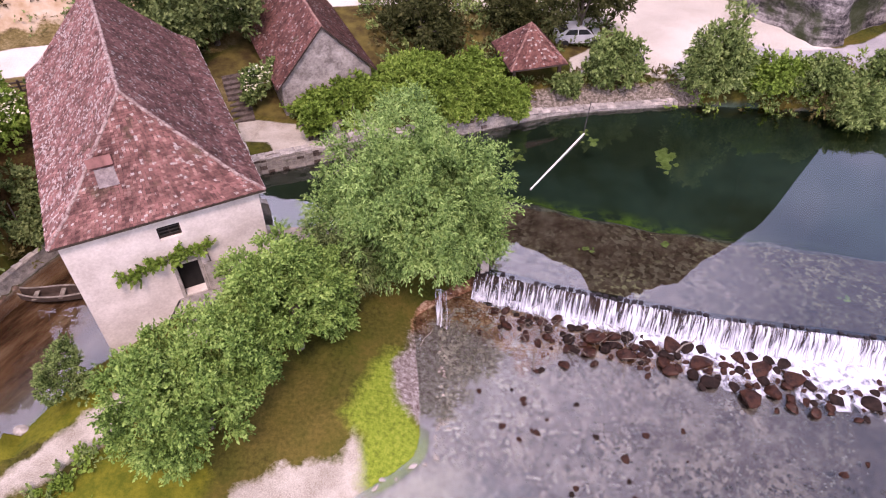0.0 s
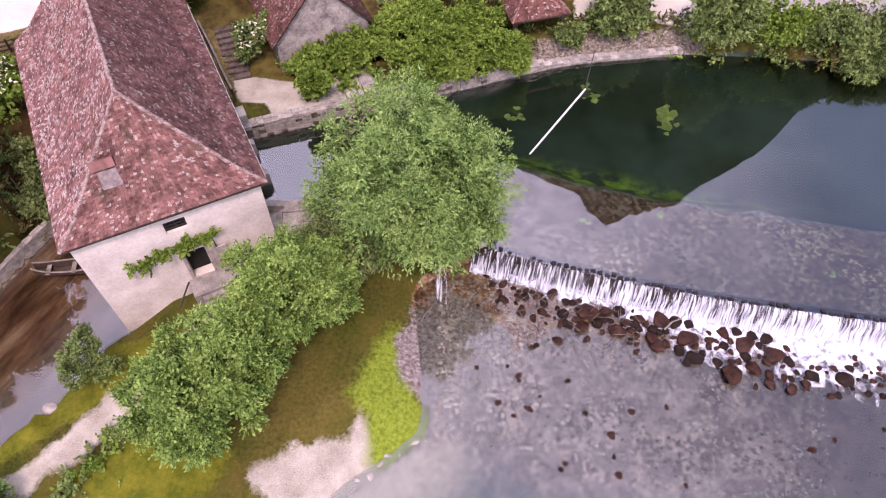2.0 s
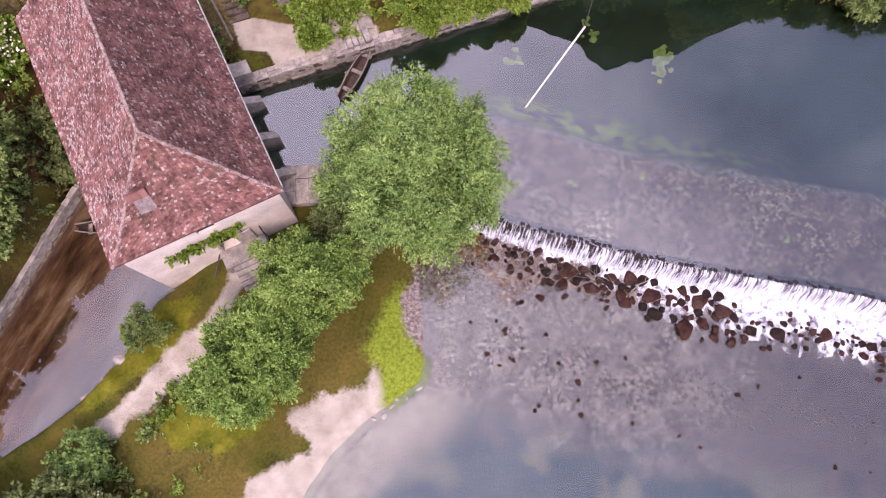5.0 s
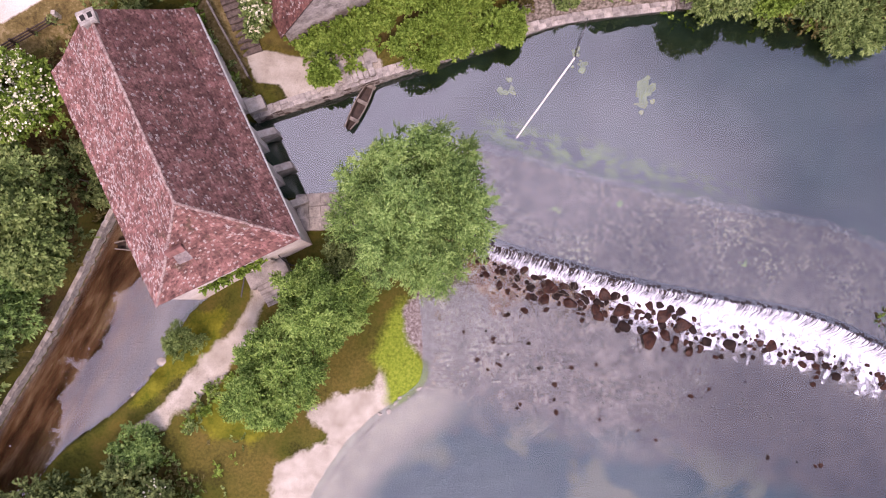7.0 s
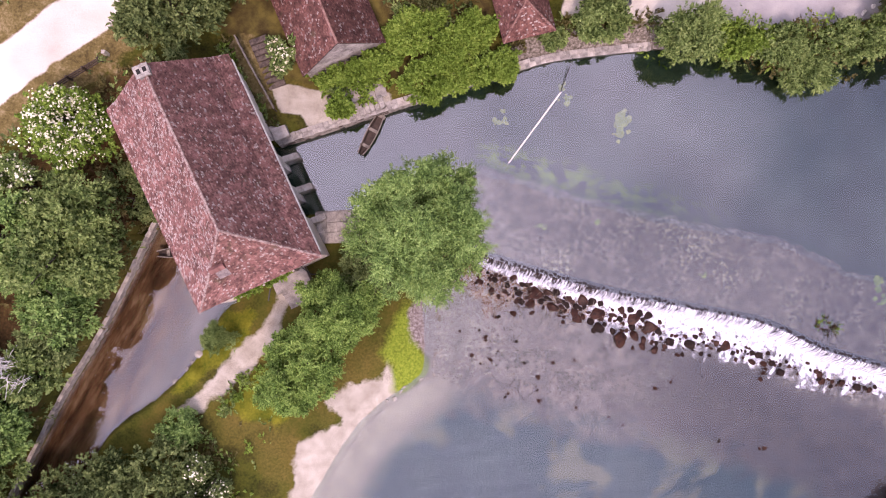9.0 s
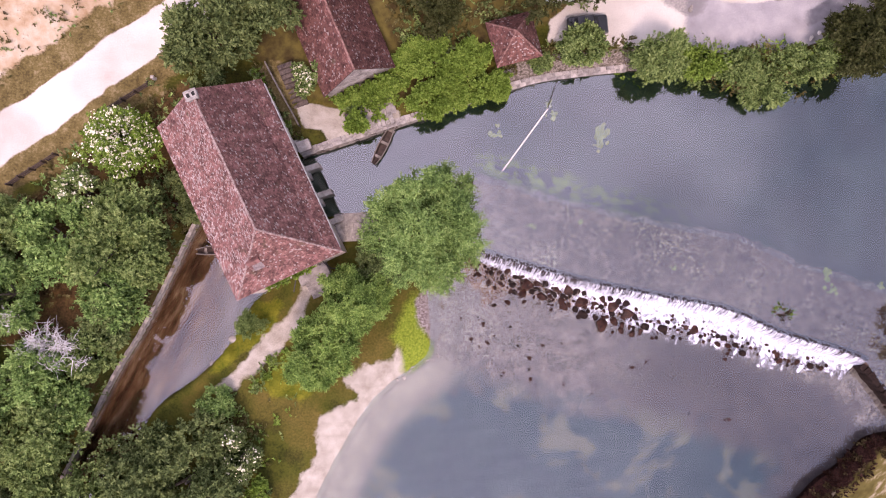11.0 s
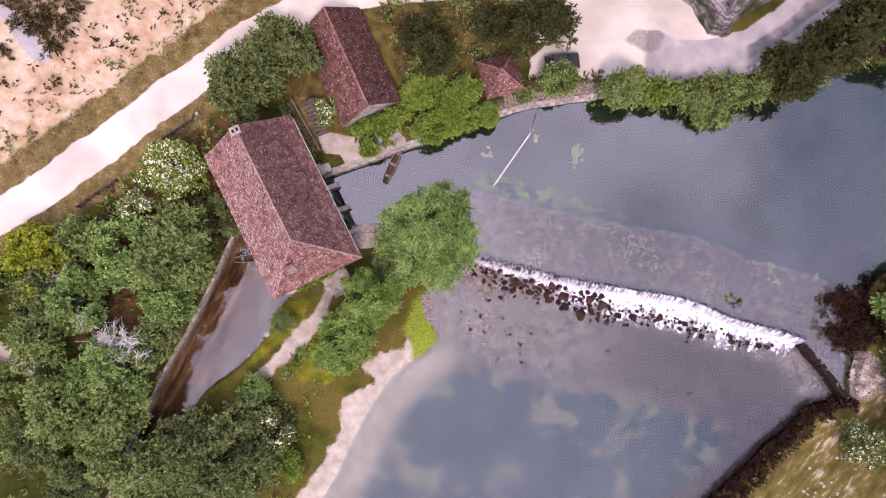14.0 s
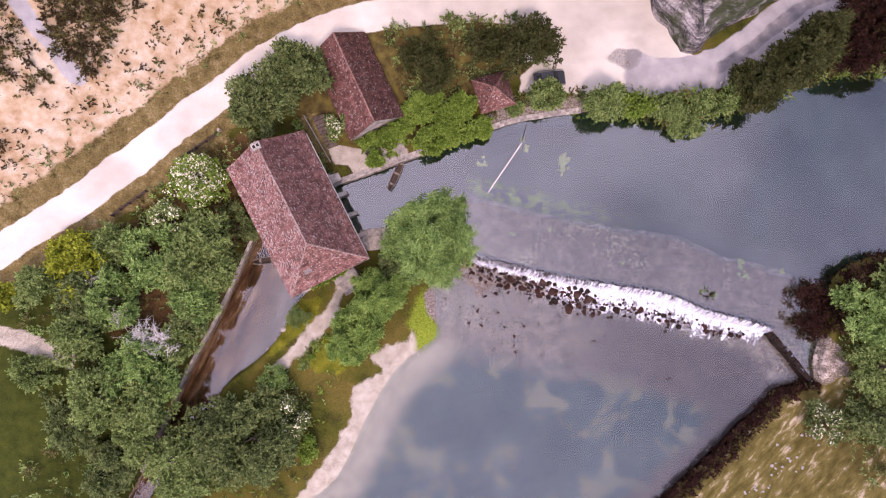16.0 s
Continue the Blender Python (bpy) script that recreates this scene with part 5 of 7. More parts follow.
def tree(name, label, x, y, r, h, seed, leaf, n=9000, size=(0.34, 0.15), ry=None, rot=0.0, crown_h=None, trunk=0.22, category="tree", group="", lobes=13, droop=0.2, stems=1, flower=0, z0=None, bark=None):
    """A tapered trunk with limbs and a crown of many small leaves in clumps. h: height of the top over the ground."""
    rng = np.random.RandomState(seed)
    z0 = at(x, y) if z0 is None else z0
    ob = thing(name, pose(x, y, z0, 0, 0, rot), label, category, group)
    ch = crown_h or h * 0.8
    cz = h - ch / 2
    C, R = clumps(rng, r * 0.94, (ry or r) * 0.94, ch / 2, lobes, 22)
    C[:, 2] += cz
    low = C[:, 2] < 0.25
    C[low, 2] = 0.25 + 0.2 * rng.rand(low.sum())
    fine = 0.54 if -19 < x < 0 and 10 < y < 33 else 0.72 if -12 < x < 6 and 38 < y < 45 else 0.92
    V, Q = leaves(C, R, int(n * 1.1 / fine ** 2), (size[0] * fine, size[1] * fine), rng, droop)
    V[:, 2] = np.maximum(V[:, 2], 0.02)
    put("crown", quads_mesh("crown", V, Q, leaf), ob)
    if flower:
        top = C[:, 2] > cz - ch * 0.15
        FV, FQ = blossoms(C[top], R[top], int(flower * 1.5), rng)
        put("blossom", quads_mesh("blossom", FV, FQ, L_FLOWER), ob, None, "flat cream blossom heads")
    bark = bark or M_BARK
    for s in range(stems):
        bm = bmesh.new()
        ox, oy = (0, 0) if stems == 1 else (rng.uniform(-0.4, 0.4) * r, rng.uniform(-0.4, 0.4) * r)
        top = (ox * 1.4 + rng.uniform(-0.2, 0.2), oy * 1.4 + rng.uniform(-0.2, 0.2), cz + ch * 0.1)
        tube(bm, [(ox, oy, -0.3), (ox * 1.1, oy * 1.1, cz * 0.4), top], [trunk * 1.25, trunk * 0.85, trunk * 0.35], 8)
        part("trunk", bm, bark, ob)
    for k in range(5):
        c = C[rng.randint(len(C))]
        bm = bmesh.new()
        mid = (c[0] * 0.4, c[1] * 0.4, max(0.2, cz * 0.55) + 0.25 * (c[2] - cz * 0.55))
        tube(bm, [(0, 0, max(0.1, cz * 0.35)), mid, tuple(c)], [trunk * 0.55, trunk * 0.38, trunk * 0.12], 6)
        part("limb", bm, bark, ob)
    return ob


# island trees
tree("willow", "broad grey-green willow leaning over the dam", -1.8, 27.6, 5.0, 9.6, 1, L_WILLOW, 34000, (0.40, 0.14), 5.2, 0, 8.4, 0.34, lobes=24, droop=0.35)
tree("willow", "low dark skirt of willow over the race", -5.2, 24.6, 2.6, 5.0, 2, L_DARK, 8000, (0.34, 0.12), 2.2, 40, 4.2, 0.2, lobes=9, droop=0.35)
tree("alder", "round bright green alder on the grassy island", -7.2, 21.3, 3.2, 7.4, 3, L_ALDER, 17000, (0.30, 0.17), 3.0, 20, 6.4, 0.24)
tree("alder", "bushy green alder on the island bank", -10.5, 16.6, 3.0, 6.6, 4, L_ALDER, 18000, (0.30, 0.17), 3.7, -30, 5.9, 0.24)
tree("sapling", "young green tree beside the mill", -17.5, 18.3, 1.4, 3.2, 5, L_GREEN, 2600, (0.24, 0.13), None, 0, 2.8, 0.05, lobes=7)
tree("alder", "large dark green tree at the foot of the island", -21.8, 4.4, 4.8, 6.8, 6, L_DARK, 28000, (0.34, 0.16), 5.8, -25, 6.8, 0.3, lobes=16)
tree("elder_bush", "elder with cream blossom beside the large tree", -17.4, 6.6, 1.7, 4.2, 7, L_DARK, 4200, (0.28, 0.15), 2.3, 0, 3.4, 0.1, "bush", "", 8, flower=260)
tree("bush", "low yellow-green shrub by the island bank", -16.2, 2.6, 1.4, 2.2, 8, L_LIME, 3200, (0.24, 0.13), 1.8, 0, 2.0, 0.06, "bush", lobes=7)
tree("alder", "green alder leaning over the end of the tailrace", -26.0, 4.6, 3.4, 6.2, 101, L_DARK, 13000, (0.34, 0.16), 4.2, 20, 6.0, 0.24)
tree("alder", "green alder leaning over the end of the tailrace", -30.6, 1.8, 3.4, 6.0, 102, L_GREEN, 13000, (0.34, 0.16), 3.6, 0, 5.6, 0.24)
tree("bush", "pale green bush at the end of the island path", -20.4, 11.0, 1.7, 2.4, 103, L_WILLOW, 4200, (0.26, 0.12), 1.5, 0, 2.2, 0.07, "bush", lobes=9)
# west bank
tree("elder_bush", "round elder bush thick with cream blossom", -28.4, 34.0, 3.0, 5.0, 9, L_LIME, 13000, (0.26, 0.15), 2.9, 20, 4.4, 0.14, "bush", "", 34, flower=1500)
tree("elder_bush", "small elder with cream blossom on the west bank", -32.0, 29.6, 1.9, 4.6, 10, L_GREEN, 4500, (0.28, 0.15), None, 0, 3.6, 0.1, "bush", "", 8, flower=420)
tree("ash_tree", "dense green tree over the tailrace wall", -28.2, 26.2, 3.9, 6.6, 11, L_GREEN, 20000, (0.34, 0.16), 4.4, 0, 6.0, 0.26)
tree("willow", "grey-green sallow on the west bank slope", -33.2, 25.2, 3.4, 5.8, 12, L_WILLOW, 14000, (0.34, 0.16), 3.6, 0, 5.2, 0.24)
tree("willow", "grey-green sallow on the west bank", -37.4, 20.4, 2.6, 5.4, 13, L_WILLOW, 13000, (0.36, 0.12), 3.2, 0, 5.0, 0.2)
tree("willow", "grey-green sallow above the tailrace", -28.9, 20.8, 2.3, 5.0, 14, L_WILLOW, 11000, (0.36, 0.12), 3.2, 30, 4.6, 0.2)
tree("maple", "yellow-green maple by the road bank", -42.0, 25.4, 2.9, 4.8, 15, L_YELLOW, 7500, (0.32, 0.2), 2.0, 30, 4.0, 0.18)
tree("maple", "small yellow-green maple among the bank trees", -41.2, 21.4, 1.5, 4.6, 120, L_YELLOW, 3200, (0.3, 0.2), 1.3, 0, 3.6, 0.08, lobes=8)
tree("maple", "small yellow-green maple among the bank trees", -39.4, 24.8, 1.5, 4.6, 121, L_YELLOW, 3200, (0.3, 0.2), 1.7, 0, 3.6, 0.08, lobes=8)
tree("maple", "low yellow-leaved shrub at the road verge", -49.2, 20.4, 1.6, 2.8, 16, L_YELLOW, 2800, (0.3, 0.2), None, 0, 2.4, 0.08, lobes=7)
tree("ash_tree", "dark green scrub tree on the slope", -40.6, 20.6, 3.0, 4.8, 17, L_DARK, 11000, (0.34, 0.16), 2.8, 0, 4.4, 0.2)
tree("ash_tree", "green scrub tree below the road bank", -37.6, 26.0, 2.6, 4.6, 26, L_GREEN, 9000, (0.34, 0.16), 2.4, 0, 4.2, 0.2)
tree("ash_tree", "green scrub tree below the road bank", -45.6, 22.0, 2.6, 4.2, 27, L_GREEN, 9000, (0.34, 0.16), 2.0, 20, 3.8, 0.2)
tree("ash_tree", "dark green tree on the slope", -40.8, 15.8, 2.8, 4.6, 28, L_GREEN, 10000, (0.34, 0.16), 2.6, 0, 4.2, 0.2)
tree("willow", "tall grey-green sallow over the tailrace", -35.0, 13.2, 3.2, 5.6, 18, L_WILLOW, 12000, (0.36, 0.12), 3.4, 0, 5.0, 0.22)
tree("ash_tree", "green tree on the lower west bank", -33.8, 8.6, 2.9, 5.4, 19, L_GREEN, 11000, (0.34, 0.16), 3.4, 0, 5.0, 0.22)
tree("ash_tree", "green tree below the meadow", -38.4, 9.6, 3.0, 5.0, 20, L_GREEN, 11000, (0.34, 0.16), 3.6, 30, 4.6, 0.22)
tree("bush", "hedge bush along the meadow edge", -46.0, 12.0, 2.6, 2.8, 22, L_GREEN, 7500, (0.3, 0.15), 1.8, -25, 2.6, 0.1, "bush")
tree("bush", "hedge bush along the meadow edge", -42.6, 6.2, 2.0, 2.8, 23, L_DARK, 6500, (0.3, 0.15), 4.0, 35, 2.6, 0.1, "bush")
tree("bush", "hedge bush along the meadow edge", -39.0, 0.4, 2.0, 2.8, 24, L_DARK, 6500, (0.3, 0.15), 3.8, 30, 2.6, 0.1, "bush")
tree("ash_tree", "green tree at the tailrace mouth", -29.0, -1.6, 3.4, 5.6, 25, L_GREEN, 12000, (0.34, 0.16), 3.8, 0, 5.2, 0.22)


def dead_shrub(x, y, r, seed, label, lift=1.6):
    """A leafless bleached shrub: many forked twigs from one root."""
    rg = np.random.RandomState(seed)
    ob = thing("dead_shrub", pose(x, y, at(x, y)), label, "shrub", "dead shrubs")
    for k in range(34):
        bm = bmesh.new()
        a, e = rg.uniform(0, 6.28), rg.uniform(0.15, 1.3)
        tip = Vector((math.cos(a) * math.cos(e), math.sin(a) * math.cos(e), math.sin(e))) * r * rg.uniform(0.8, 1.25) + Vector((0, 0, lift))
        mid = tip * 0.5 + Vector((0, 0, 0.3 + 0.3 * lift))
        tube(bm, [(0, 0, -0.1), mid, tip], [0.04, 0.028, 0.010], 5)
        for j in range(12):
            s = mid.lerp(tip, rg.rand())
            q = s + Vector(rg.normal(size=3)) * r * 0.2
            tube(bm, [s, (s + q) / 2 + Vector((0, 0, 0.05)), q], [0.018, 0.013, 0.007], 4)
        part("branch", bm, M_DEAD, ob)


M_DEAD = simple("silvery_dead_wood", (0.42, 0.39, 0.36), (0.70, 0.66, 0.62), 4.0, 0.9, 0.4, 25.0)
dead_shrub(-34.2, 15.8, 2.0, 6, "bleached leafless shrub among the bank trees", 2.6)
dead_shrub(-36.4, 18.3, 1.1, 7, "small bleached leafless shrub among the bank trees", 2.8)
dead_shrub(-32.2, 15.6, 2.1, 3, "bleached leafless shrub among the bank trees", 2.6)
dead_shrub(-39.4, 22.6, 1.8, 4, "bleached leafless shrub below the road", 2.4)
dead_shrub(-40.6, 24.0, 1.2, 5, "small bleached leafless shrub below the road", 2.2)
for x, y, r, h, mat in ((-26.6, 23.6, 1.9, 3.6, L_GREEN), (-28.9, 18.6, 2.2, 3.8, L_DARK), (-30.6, 15.4, 1.9, 3.4, L_GREEN), (-32.2, 11.4, 2.1, 3.8, L_WILLOW), (-25.0, 29.2, 2.0, 3.6, L_DARK), (-35.4, 4.6, 2.2, 3.6, L_GREEN), (-37.0, 2.0, 2.0, 3.2, L_DARK)):
    tree("bush", "leafy bush crowding over the tailrace wall", x, y, r, h, int(-x * 7), mat, 6500, (0.3, 0.15), r * 1.2, 25, h * 0.9, 0.09, "bush", "bushes over the tailrace wall", 9)
# garden and north bank
tree("hazel", "spreading dark green hazel behind the mill", -21.4, 43.8, 3.6, 5.4, 31, L_DARK, 16000, (0.34, 0.18), 4.2, -40, 5.2, 0.24)
tree("hazel", "spreading dark green hazel beside the barn", -17.4, 46.8, 3.4, 5.6, 32, L_DARK, 14000, (0.34, 0.18), 3.6, 25, 5.2, 0.22)
tree("elder_bush", "small elder with white blossom beside the terrace steps", -13.0, 40.7, 1.4, 2.8, 33, L_GREEN, 3000, (0.26, 0.14), 1.5, 0, 2.6, 0.08, "bush", "", 7, flower=260)
tree("vine_arbour", "bright green vines over the garden pergola", -0.9, 42.9, 4.6, 2.6, 34, L_LIME, 19000, (0.30, 0.2), 2.6, 20, 2.2, 0.08, "vine", stems=3)
tree("vine_arbour", "bright green vines trailing along the terrace", -6.0, 40.2, 2.4, 1.7, 35, L_LIME, 5200, (0.30, 0.2), 0.9, 22, 1.3, 0.06, "vine", stems=2)
tree("vine_arbour", "bright green vines in front of the barn gable", -7.2, 40.2, 3.4, 2.3, 43, L_LIME, 8000, (0.30, 0.2), 1.0, 25, 1.9, 0.06, "vine", stems=2)
tree("bush", "dense green bush overhanging the quay wall", -1.2, 39.7, 2.8, 2.9, 36, L_LIME, 10500, (0.3, 0.15), 1.8, 22, 3.0, 0.1, "bush")
tree("bush", "dense green bush overhanging the quay wall", 2.8, 41.2, 2.4, 2.9, 37, L_LIME, 9500, (0.3, 0.15), 1.8, 20, 3.0, 0.1, "bush")
tree("fruit_tree", "dark fruit tree in the garden behind the pavilion", -2.4, 48.4, 3.0, 4.4, 38, L_DEEP, 9000, (0.32, 0.15), 3.6, 0, 3.8, 0.16)
tree("fruit_tree", "small green tree in the shaded garden", 4.4, 50.6, 1.9, 3.4, 39, L_DEEP, 5500, (0.32, 0.15), None, 0, 3.0, 0.12)
tree("laurel", "round dark laurel at the end of the garden", 9.7, 49.9, 3.3, 6.6, 40, L_DEEP, 14000, (0.28, 0.14), 3.3, 0, 4.4, 0.2)
tree("bush", "green shrub growing in front of the parked car", 11.7, 44.9, 2.0, 3.4, 41, L_GREEN, 8500, (0.3, 0.15), 1.7, 0, 3.2, 0.1, "bush")
tree("bush", "low shrub on the quay beside the pavilion", 8.2, 43.4, 1.0, 1.8, 42, L_GREEN, 2600, (0.28, 0.15), 0.8, 0, 1.7, 0.06, "bush", lobes=7)
tree("willow", "upright green willow at the pond edge", 18.6, 44.0, 2.3, 5.8, 43, L_GREEN, 9500, (0.36, 0.12), 1.9, 0, 5.4, 0.16)
tree("bush", "bright green hedge along the pond edge", 22.6, 43.9, 2.2, 2.6, 44, L_LIME, 7000, (0.28, 0.15), 1.3, 0, 2.4, 0.1, "bush", "hedge along the pond")
tree("bush", "bright green hedge along the pond edge", 26.2, 43.7, 2.2, 2.8, 45, L_GREEN, 7000, (0.28, 0.15), 1.4, 0, 2.6, 0.1, "bush", "hedge along the pond")
tree("bush", "spiky green bush leaning over the pond", 28.8, 42.4, 2.2, 3.0, 46, L_GREEN, 7000, (0.4, 0.1), 1.8, 0, 2.8, 0.1, "bush", "hedge along the pond")
tree("bush", "bright green hedge along the pond edge", 32.2, 44.4, 2.4, 3.0, 47, L_GREEN, 8000, (0.28, 0.15), 1.5, 10, 2.8, 0.1, "bush", "hedge along the pond")
tree("willow", "large deep green willow on the pond bank", 37.0, 46.2, 3.4, 5.6, 48, L_DEEP, 15000, (0.38, 0.12), 3.0, 20, 5.2, 0.26)
tree("willow", "large deep green willow on the pond bank", 41.8, 49.4, 3.4, 6.0, 49, L_DEEP, 15000, (0.38, 0.12), 3.0, 20, 5.6, 0.26)
tree("willow", "deep green willow between lane and pond", 44.2, 52.2, 2.8, 6.0, 52, L_DEEP, 11000, (0.38, 0.12), 2.6, 0, 5.6, 0.24)
# trees added here; their near-black brown paints the corner's shade and reflection
tree("willow", "dark brown tree added to darken the shaded pond corner", 49.4, 55.6, 3.4, 6.4, 50, L_RUST, 13000, (0.38, 0.12), 3.2, 0, 6.0, 0.26)
tree("willow", "dark brown tree added to darken the shaded pond corner", 52.6, 50.6, 2.9, 6.0, 53, L_SCRUB, 11000, (0.38, 0.12), 3.0, 0, 5.6, 0.26)
tree("willow", "dark brown tree added to darken the shaded pond corner", 56.4, 54.8, 3.8, 6.4, 51, L_SCRUB, 12000, (0.38, 0.12), 3.2, 0, 6.0, 0.26)
tree("willow", "dark brown tree added to darken the shaded pond corner", 48.6, 50.2, 2.4, 4.2, 54, L_RUST, 9000, (0.38, 0.12), 2.6, 0, 4.0, 0.2)
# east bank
# bush added over the water to paint the willow's dark reflection
tree("bush", "dark brown bush added as the willow's dark reflection on the pond", 44.3, 19.7, 2.7, 2.6, 110, L_RUST, 9000, (0.26, 0.10), 3.4, -10, 2.6, 0.1, "bush", z0=1.3)
tree("willow", "grey-green willow above the weir's east end", 49.4, 18.8, 3.7, 5.6, 60, L_WILLOW, 16000, (0.36, 0.12), 4.0, 0, 5.0, 0.24)
tree("ash_tree", "green tree on the east bank", 53.0, 22.6, 3.4, 5.6, 61, L_GREEN, 11000, (0.34, 0.16), 3.6, 0, 5.0, 0.24)
tree("ash_tree", "dark green tree on the east bank", 50.6, 13.4, 3.6, 5.6, 62, L_GREEN, 12000, (0.34, 0.16), 3.4, 0, 5.0, 0.24)
tree("elder_bush", "elder with white blossom on the rocky east bank", 44.6, 6.8, 1.9, 4.0, 63, L_DARK, 5000, (0.28, 0.15), 2.2, 0, 3.6, 0.1, "bush", "", 8, flower=330)
tree("ash_tree", "dark green tree on the east bank", 49.8, 7.6, 3.4, 5.6, 64, L_DARK, 11000, (0.34, 0.16), 3.4, 0, 5.0, 0.24)



def undergrowth(name, label, outline, n_clumps, per, r, mats, seed, size=(0.3, 0.15), hmax=0.7):
    """Low shrubs and weeds over a stretch of ground, one mesh for each leaf colour."""
    rg = np.random.RandomState(seed)
    o = np.asarray(outline, float)
    lo, hi = o.min(0), o.max(0)
    pts = []
    while len(pts) < n_clumps:
        q = lo + (hi - lo) * rg.rand(2)
        if sdf(np.array([q[0]]), np.array([q[1]]), o)[0] < 0:
            pts.append((q[0], q[1], at(*q) + hmax * rg.rand() ** 1.5))
    pts = np.array(pts)
    which = rg.randint(len(mats), size=len(pts))
    for k, mat in enumerate(mats):
        c = pts[which == k]
        rr = r * rg.uniform(0.5, 1.3, len(c))
        V, Q = leaves(c, rr, per * len(c), size, rg, 0.1, 0.6)
        tagged(put(name, quads_mesh(name, V, Q, mat)), label, "undergrowth", kind="stuff")


WEST_BANK = [(-23.6, 30.5), (-26.5, 21.5), (-31.5, 11.5), (-34.5, 5), (-39, -4), (-46, -14), (-52, -8), (-44, 6), (-41, 13), (-48, 18), (-50, 20), (-40, 28), (-30, 37), (-24, 42), (-20.5, 38)]
undergrowth("undergrowth", "tangled green and brown scrub on the bank above the tailrace", WEST_BANK, 400, 44, 0.6, [L_GREEN, L_DARK, L_WILLOW, L_OLIVE], 71, hmax=0.9)
undergrowth("garden_undergrowth", "shaded weeds and shrubs in the garden behind the quay", [(-5, 41), (2, 44), (1.5, 47), (7, 48), (11.5, 49), (13, 52), (10.5, 54.5), (0, 54), (-8, 52), (-5, 46)], 300, 40, 0.6, [L_DARK, L_GREEN, L_OLIVE], 72, hmax=0.8)
undergrowth("bank_hedge", "bright leafy hedge overhanging the pond edge", [(16.6, 42.9), (24, 42.3), (33, 42.4), (36, 43.6), (40, 45.8), (46, 48.2), (60, 49.0), (60, 52), (46, 51.4), (38, 48.0), (33, 46.0), (24, 45.2), (17, 45.0)], 430, 60, 0.7, [L_GREEN, L_LIME, L_GREEN, L_OLIVE], 73, hmax=1.8)
undergrowth("bank_scrub", "dark scrub on the shaded east bank", [(47, 19), (48, 23), (51, 24.8), (60, 25), (60, 5), (50, 0), (47, 5), (48, 11), (47, 15)], 320, 46, 0.75, [L_DARK, L_OLIVE, L_GREEN], 74, hmax=1.0)
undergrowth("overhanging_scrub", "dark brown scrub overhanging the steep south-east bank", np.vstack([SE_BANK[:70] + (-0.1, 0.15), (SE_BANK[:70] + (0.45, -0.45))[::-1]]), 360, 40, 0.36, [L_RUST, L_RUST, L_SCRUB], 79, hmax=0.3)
# more scrub added beside it to carry the same darkness onto the bank
undergrowth("overhanging_scrub", "dark brown scrub added along the dark east end of the pond", [(45.6, 17.6), (46.0, 20.4), (47.0, 23.6), (50.5, 25.9), (58, 26.8), (58, 25.0), (51, 24.0), (48.4, 22.4), (47.4, 19.8), (47.0, 17.4)], 230, 44, 0.6, [L_RUST, L_RUST, L_SCRUB], 80, hmax=1.6)
undergrowth("slope_scrub", "sparse brown scrub tufts on the bare slope", [(-62, 30), (-47, 36), (-30, 49), (-18, 57), (-14, 66), (-62, 66)], 210, 30, 0.36, [L_SCRUB, L_OLIVE, L_SCRUB], 75, (0.22, 0.12), 0.1)
undergrowth("slope_scrub", "grey-brown scrub and stones along the foot of the bare slope", [(-62, 28), (-52, 32.5), (-41, 40.5), (-31, 48.5), (-22, 55), (-23, 57), (-33, 51), (-43, 43.5), (-54, 35.5), (-62, 33)], 150, 22, 0.34, [L_SCRUB, L_OLIVE, L_SCRUB], 81, (0.22, 0.12), 0.12)
undergrowth("slope_thicket", "dark thicket on the upper slope", [(-43.6, 52.5), (-34.5, 53), (-33.5, 58), (-46, 58)], 240, 44, 0.7, [L_OLIVE, L_SCRUB, L_SCRUB], 78, hmax=0.8)
undergrowth("slope_thicket", "dark thicket on the upper slope", [(-43, 47.6), (-39.5, 45.4), (-37.2, 50.5), (-34, 53), (-43.8, 53)], 200, 44, 0.6, [L_OLIVE, L_SCRUB, L_SCRUB], 82, hmax=0.6)
undergrowth("slope_thicket", "dark thicket on the upper slope", [(-54, 58), (-46.6, 54), (-45.2, 48), (-42.6, 43.8), (-46, 43.4), (-54, 47)], 230, 40, 0.55, [L_OLIVE, L_SCRUB, L_SCRUB], 83, hmax=0.5)
undergrowth("slope_thicket", "dark thicket on the upper slope", [(-54, 43), (-49, 38), (-50.5, 35.5), (-56, 36)], 90, 30, 0.5, [L_OLIVE, L_SCRUB, L_SCRUB], 84, hmax=0.4)
undergrowth("path_weeds", "fresh green weeds along the island path", [(-18.0, 12.5), (-17.0, 13.4), (-15.8, 15.4), (-14.6, 16.4), (-14.2, 15.6), (-16.2, 12.8), (-17.4, 11.6)], 46, 40, 0.3, [L_GREEN, L_LIME], 85, (0.2, 0.13), 0.25)
undergrowth("wall_scrub", "scrub growing over the top of the tailrace wall", np.vstack([TAIL_WALL[:70] + (-0.35, 0.1), (TAIL_WALL[:70] + (-2.2, 0.6))[::-1]]), 260, 44, 0.6, [L_GREEN, L_DARK, L_OLIVE], 86, hmax=1.0)
undergrowth("verge_weeds", "brown and green weeds along the road verge", [(-60, 23.5), (-45, 34.5), (-33, 44), (-20, 54), (-12, 57.5), (-13, 58.8), (-23, 55), (-36, 45), (-48, 36), (-60, 27)], 260, 20, 0.35, [L_OLIVE, L_OLIVE, L_GREEN], 76, (0.22, 0.1), 0.15)
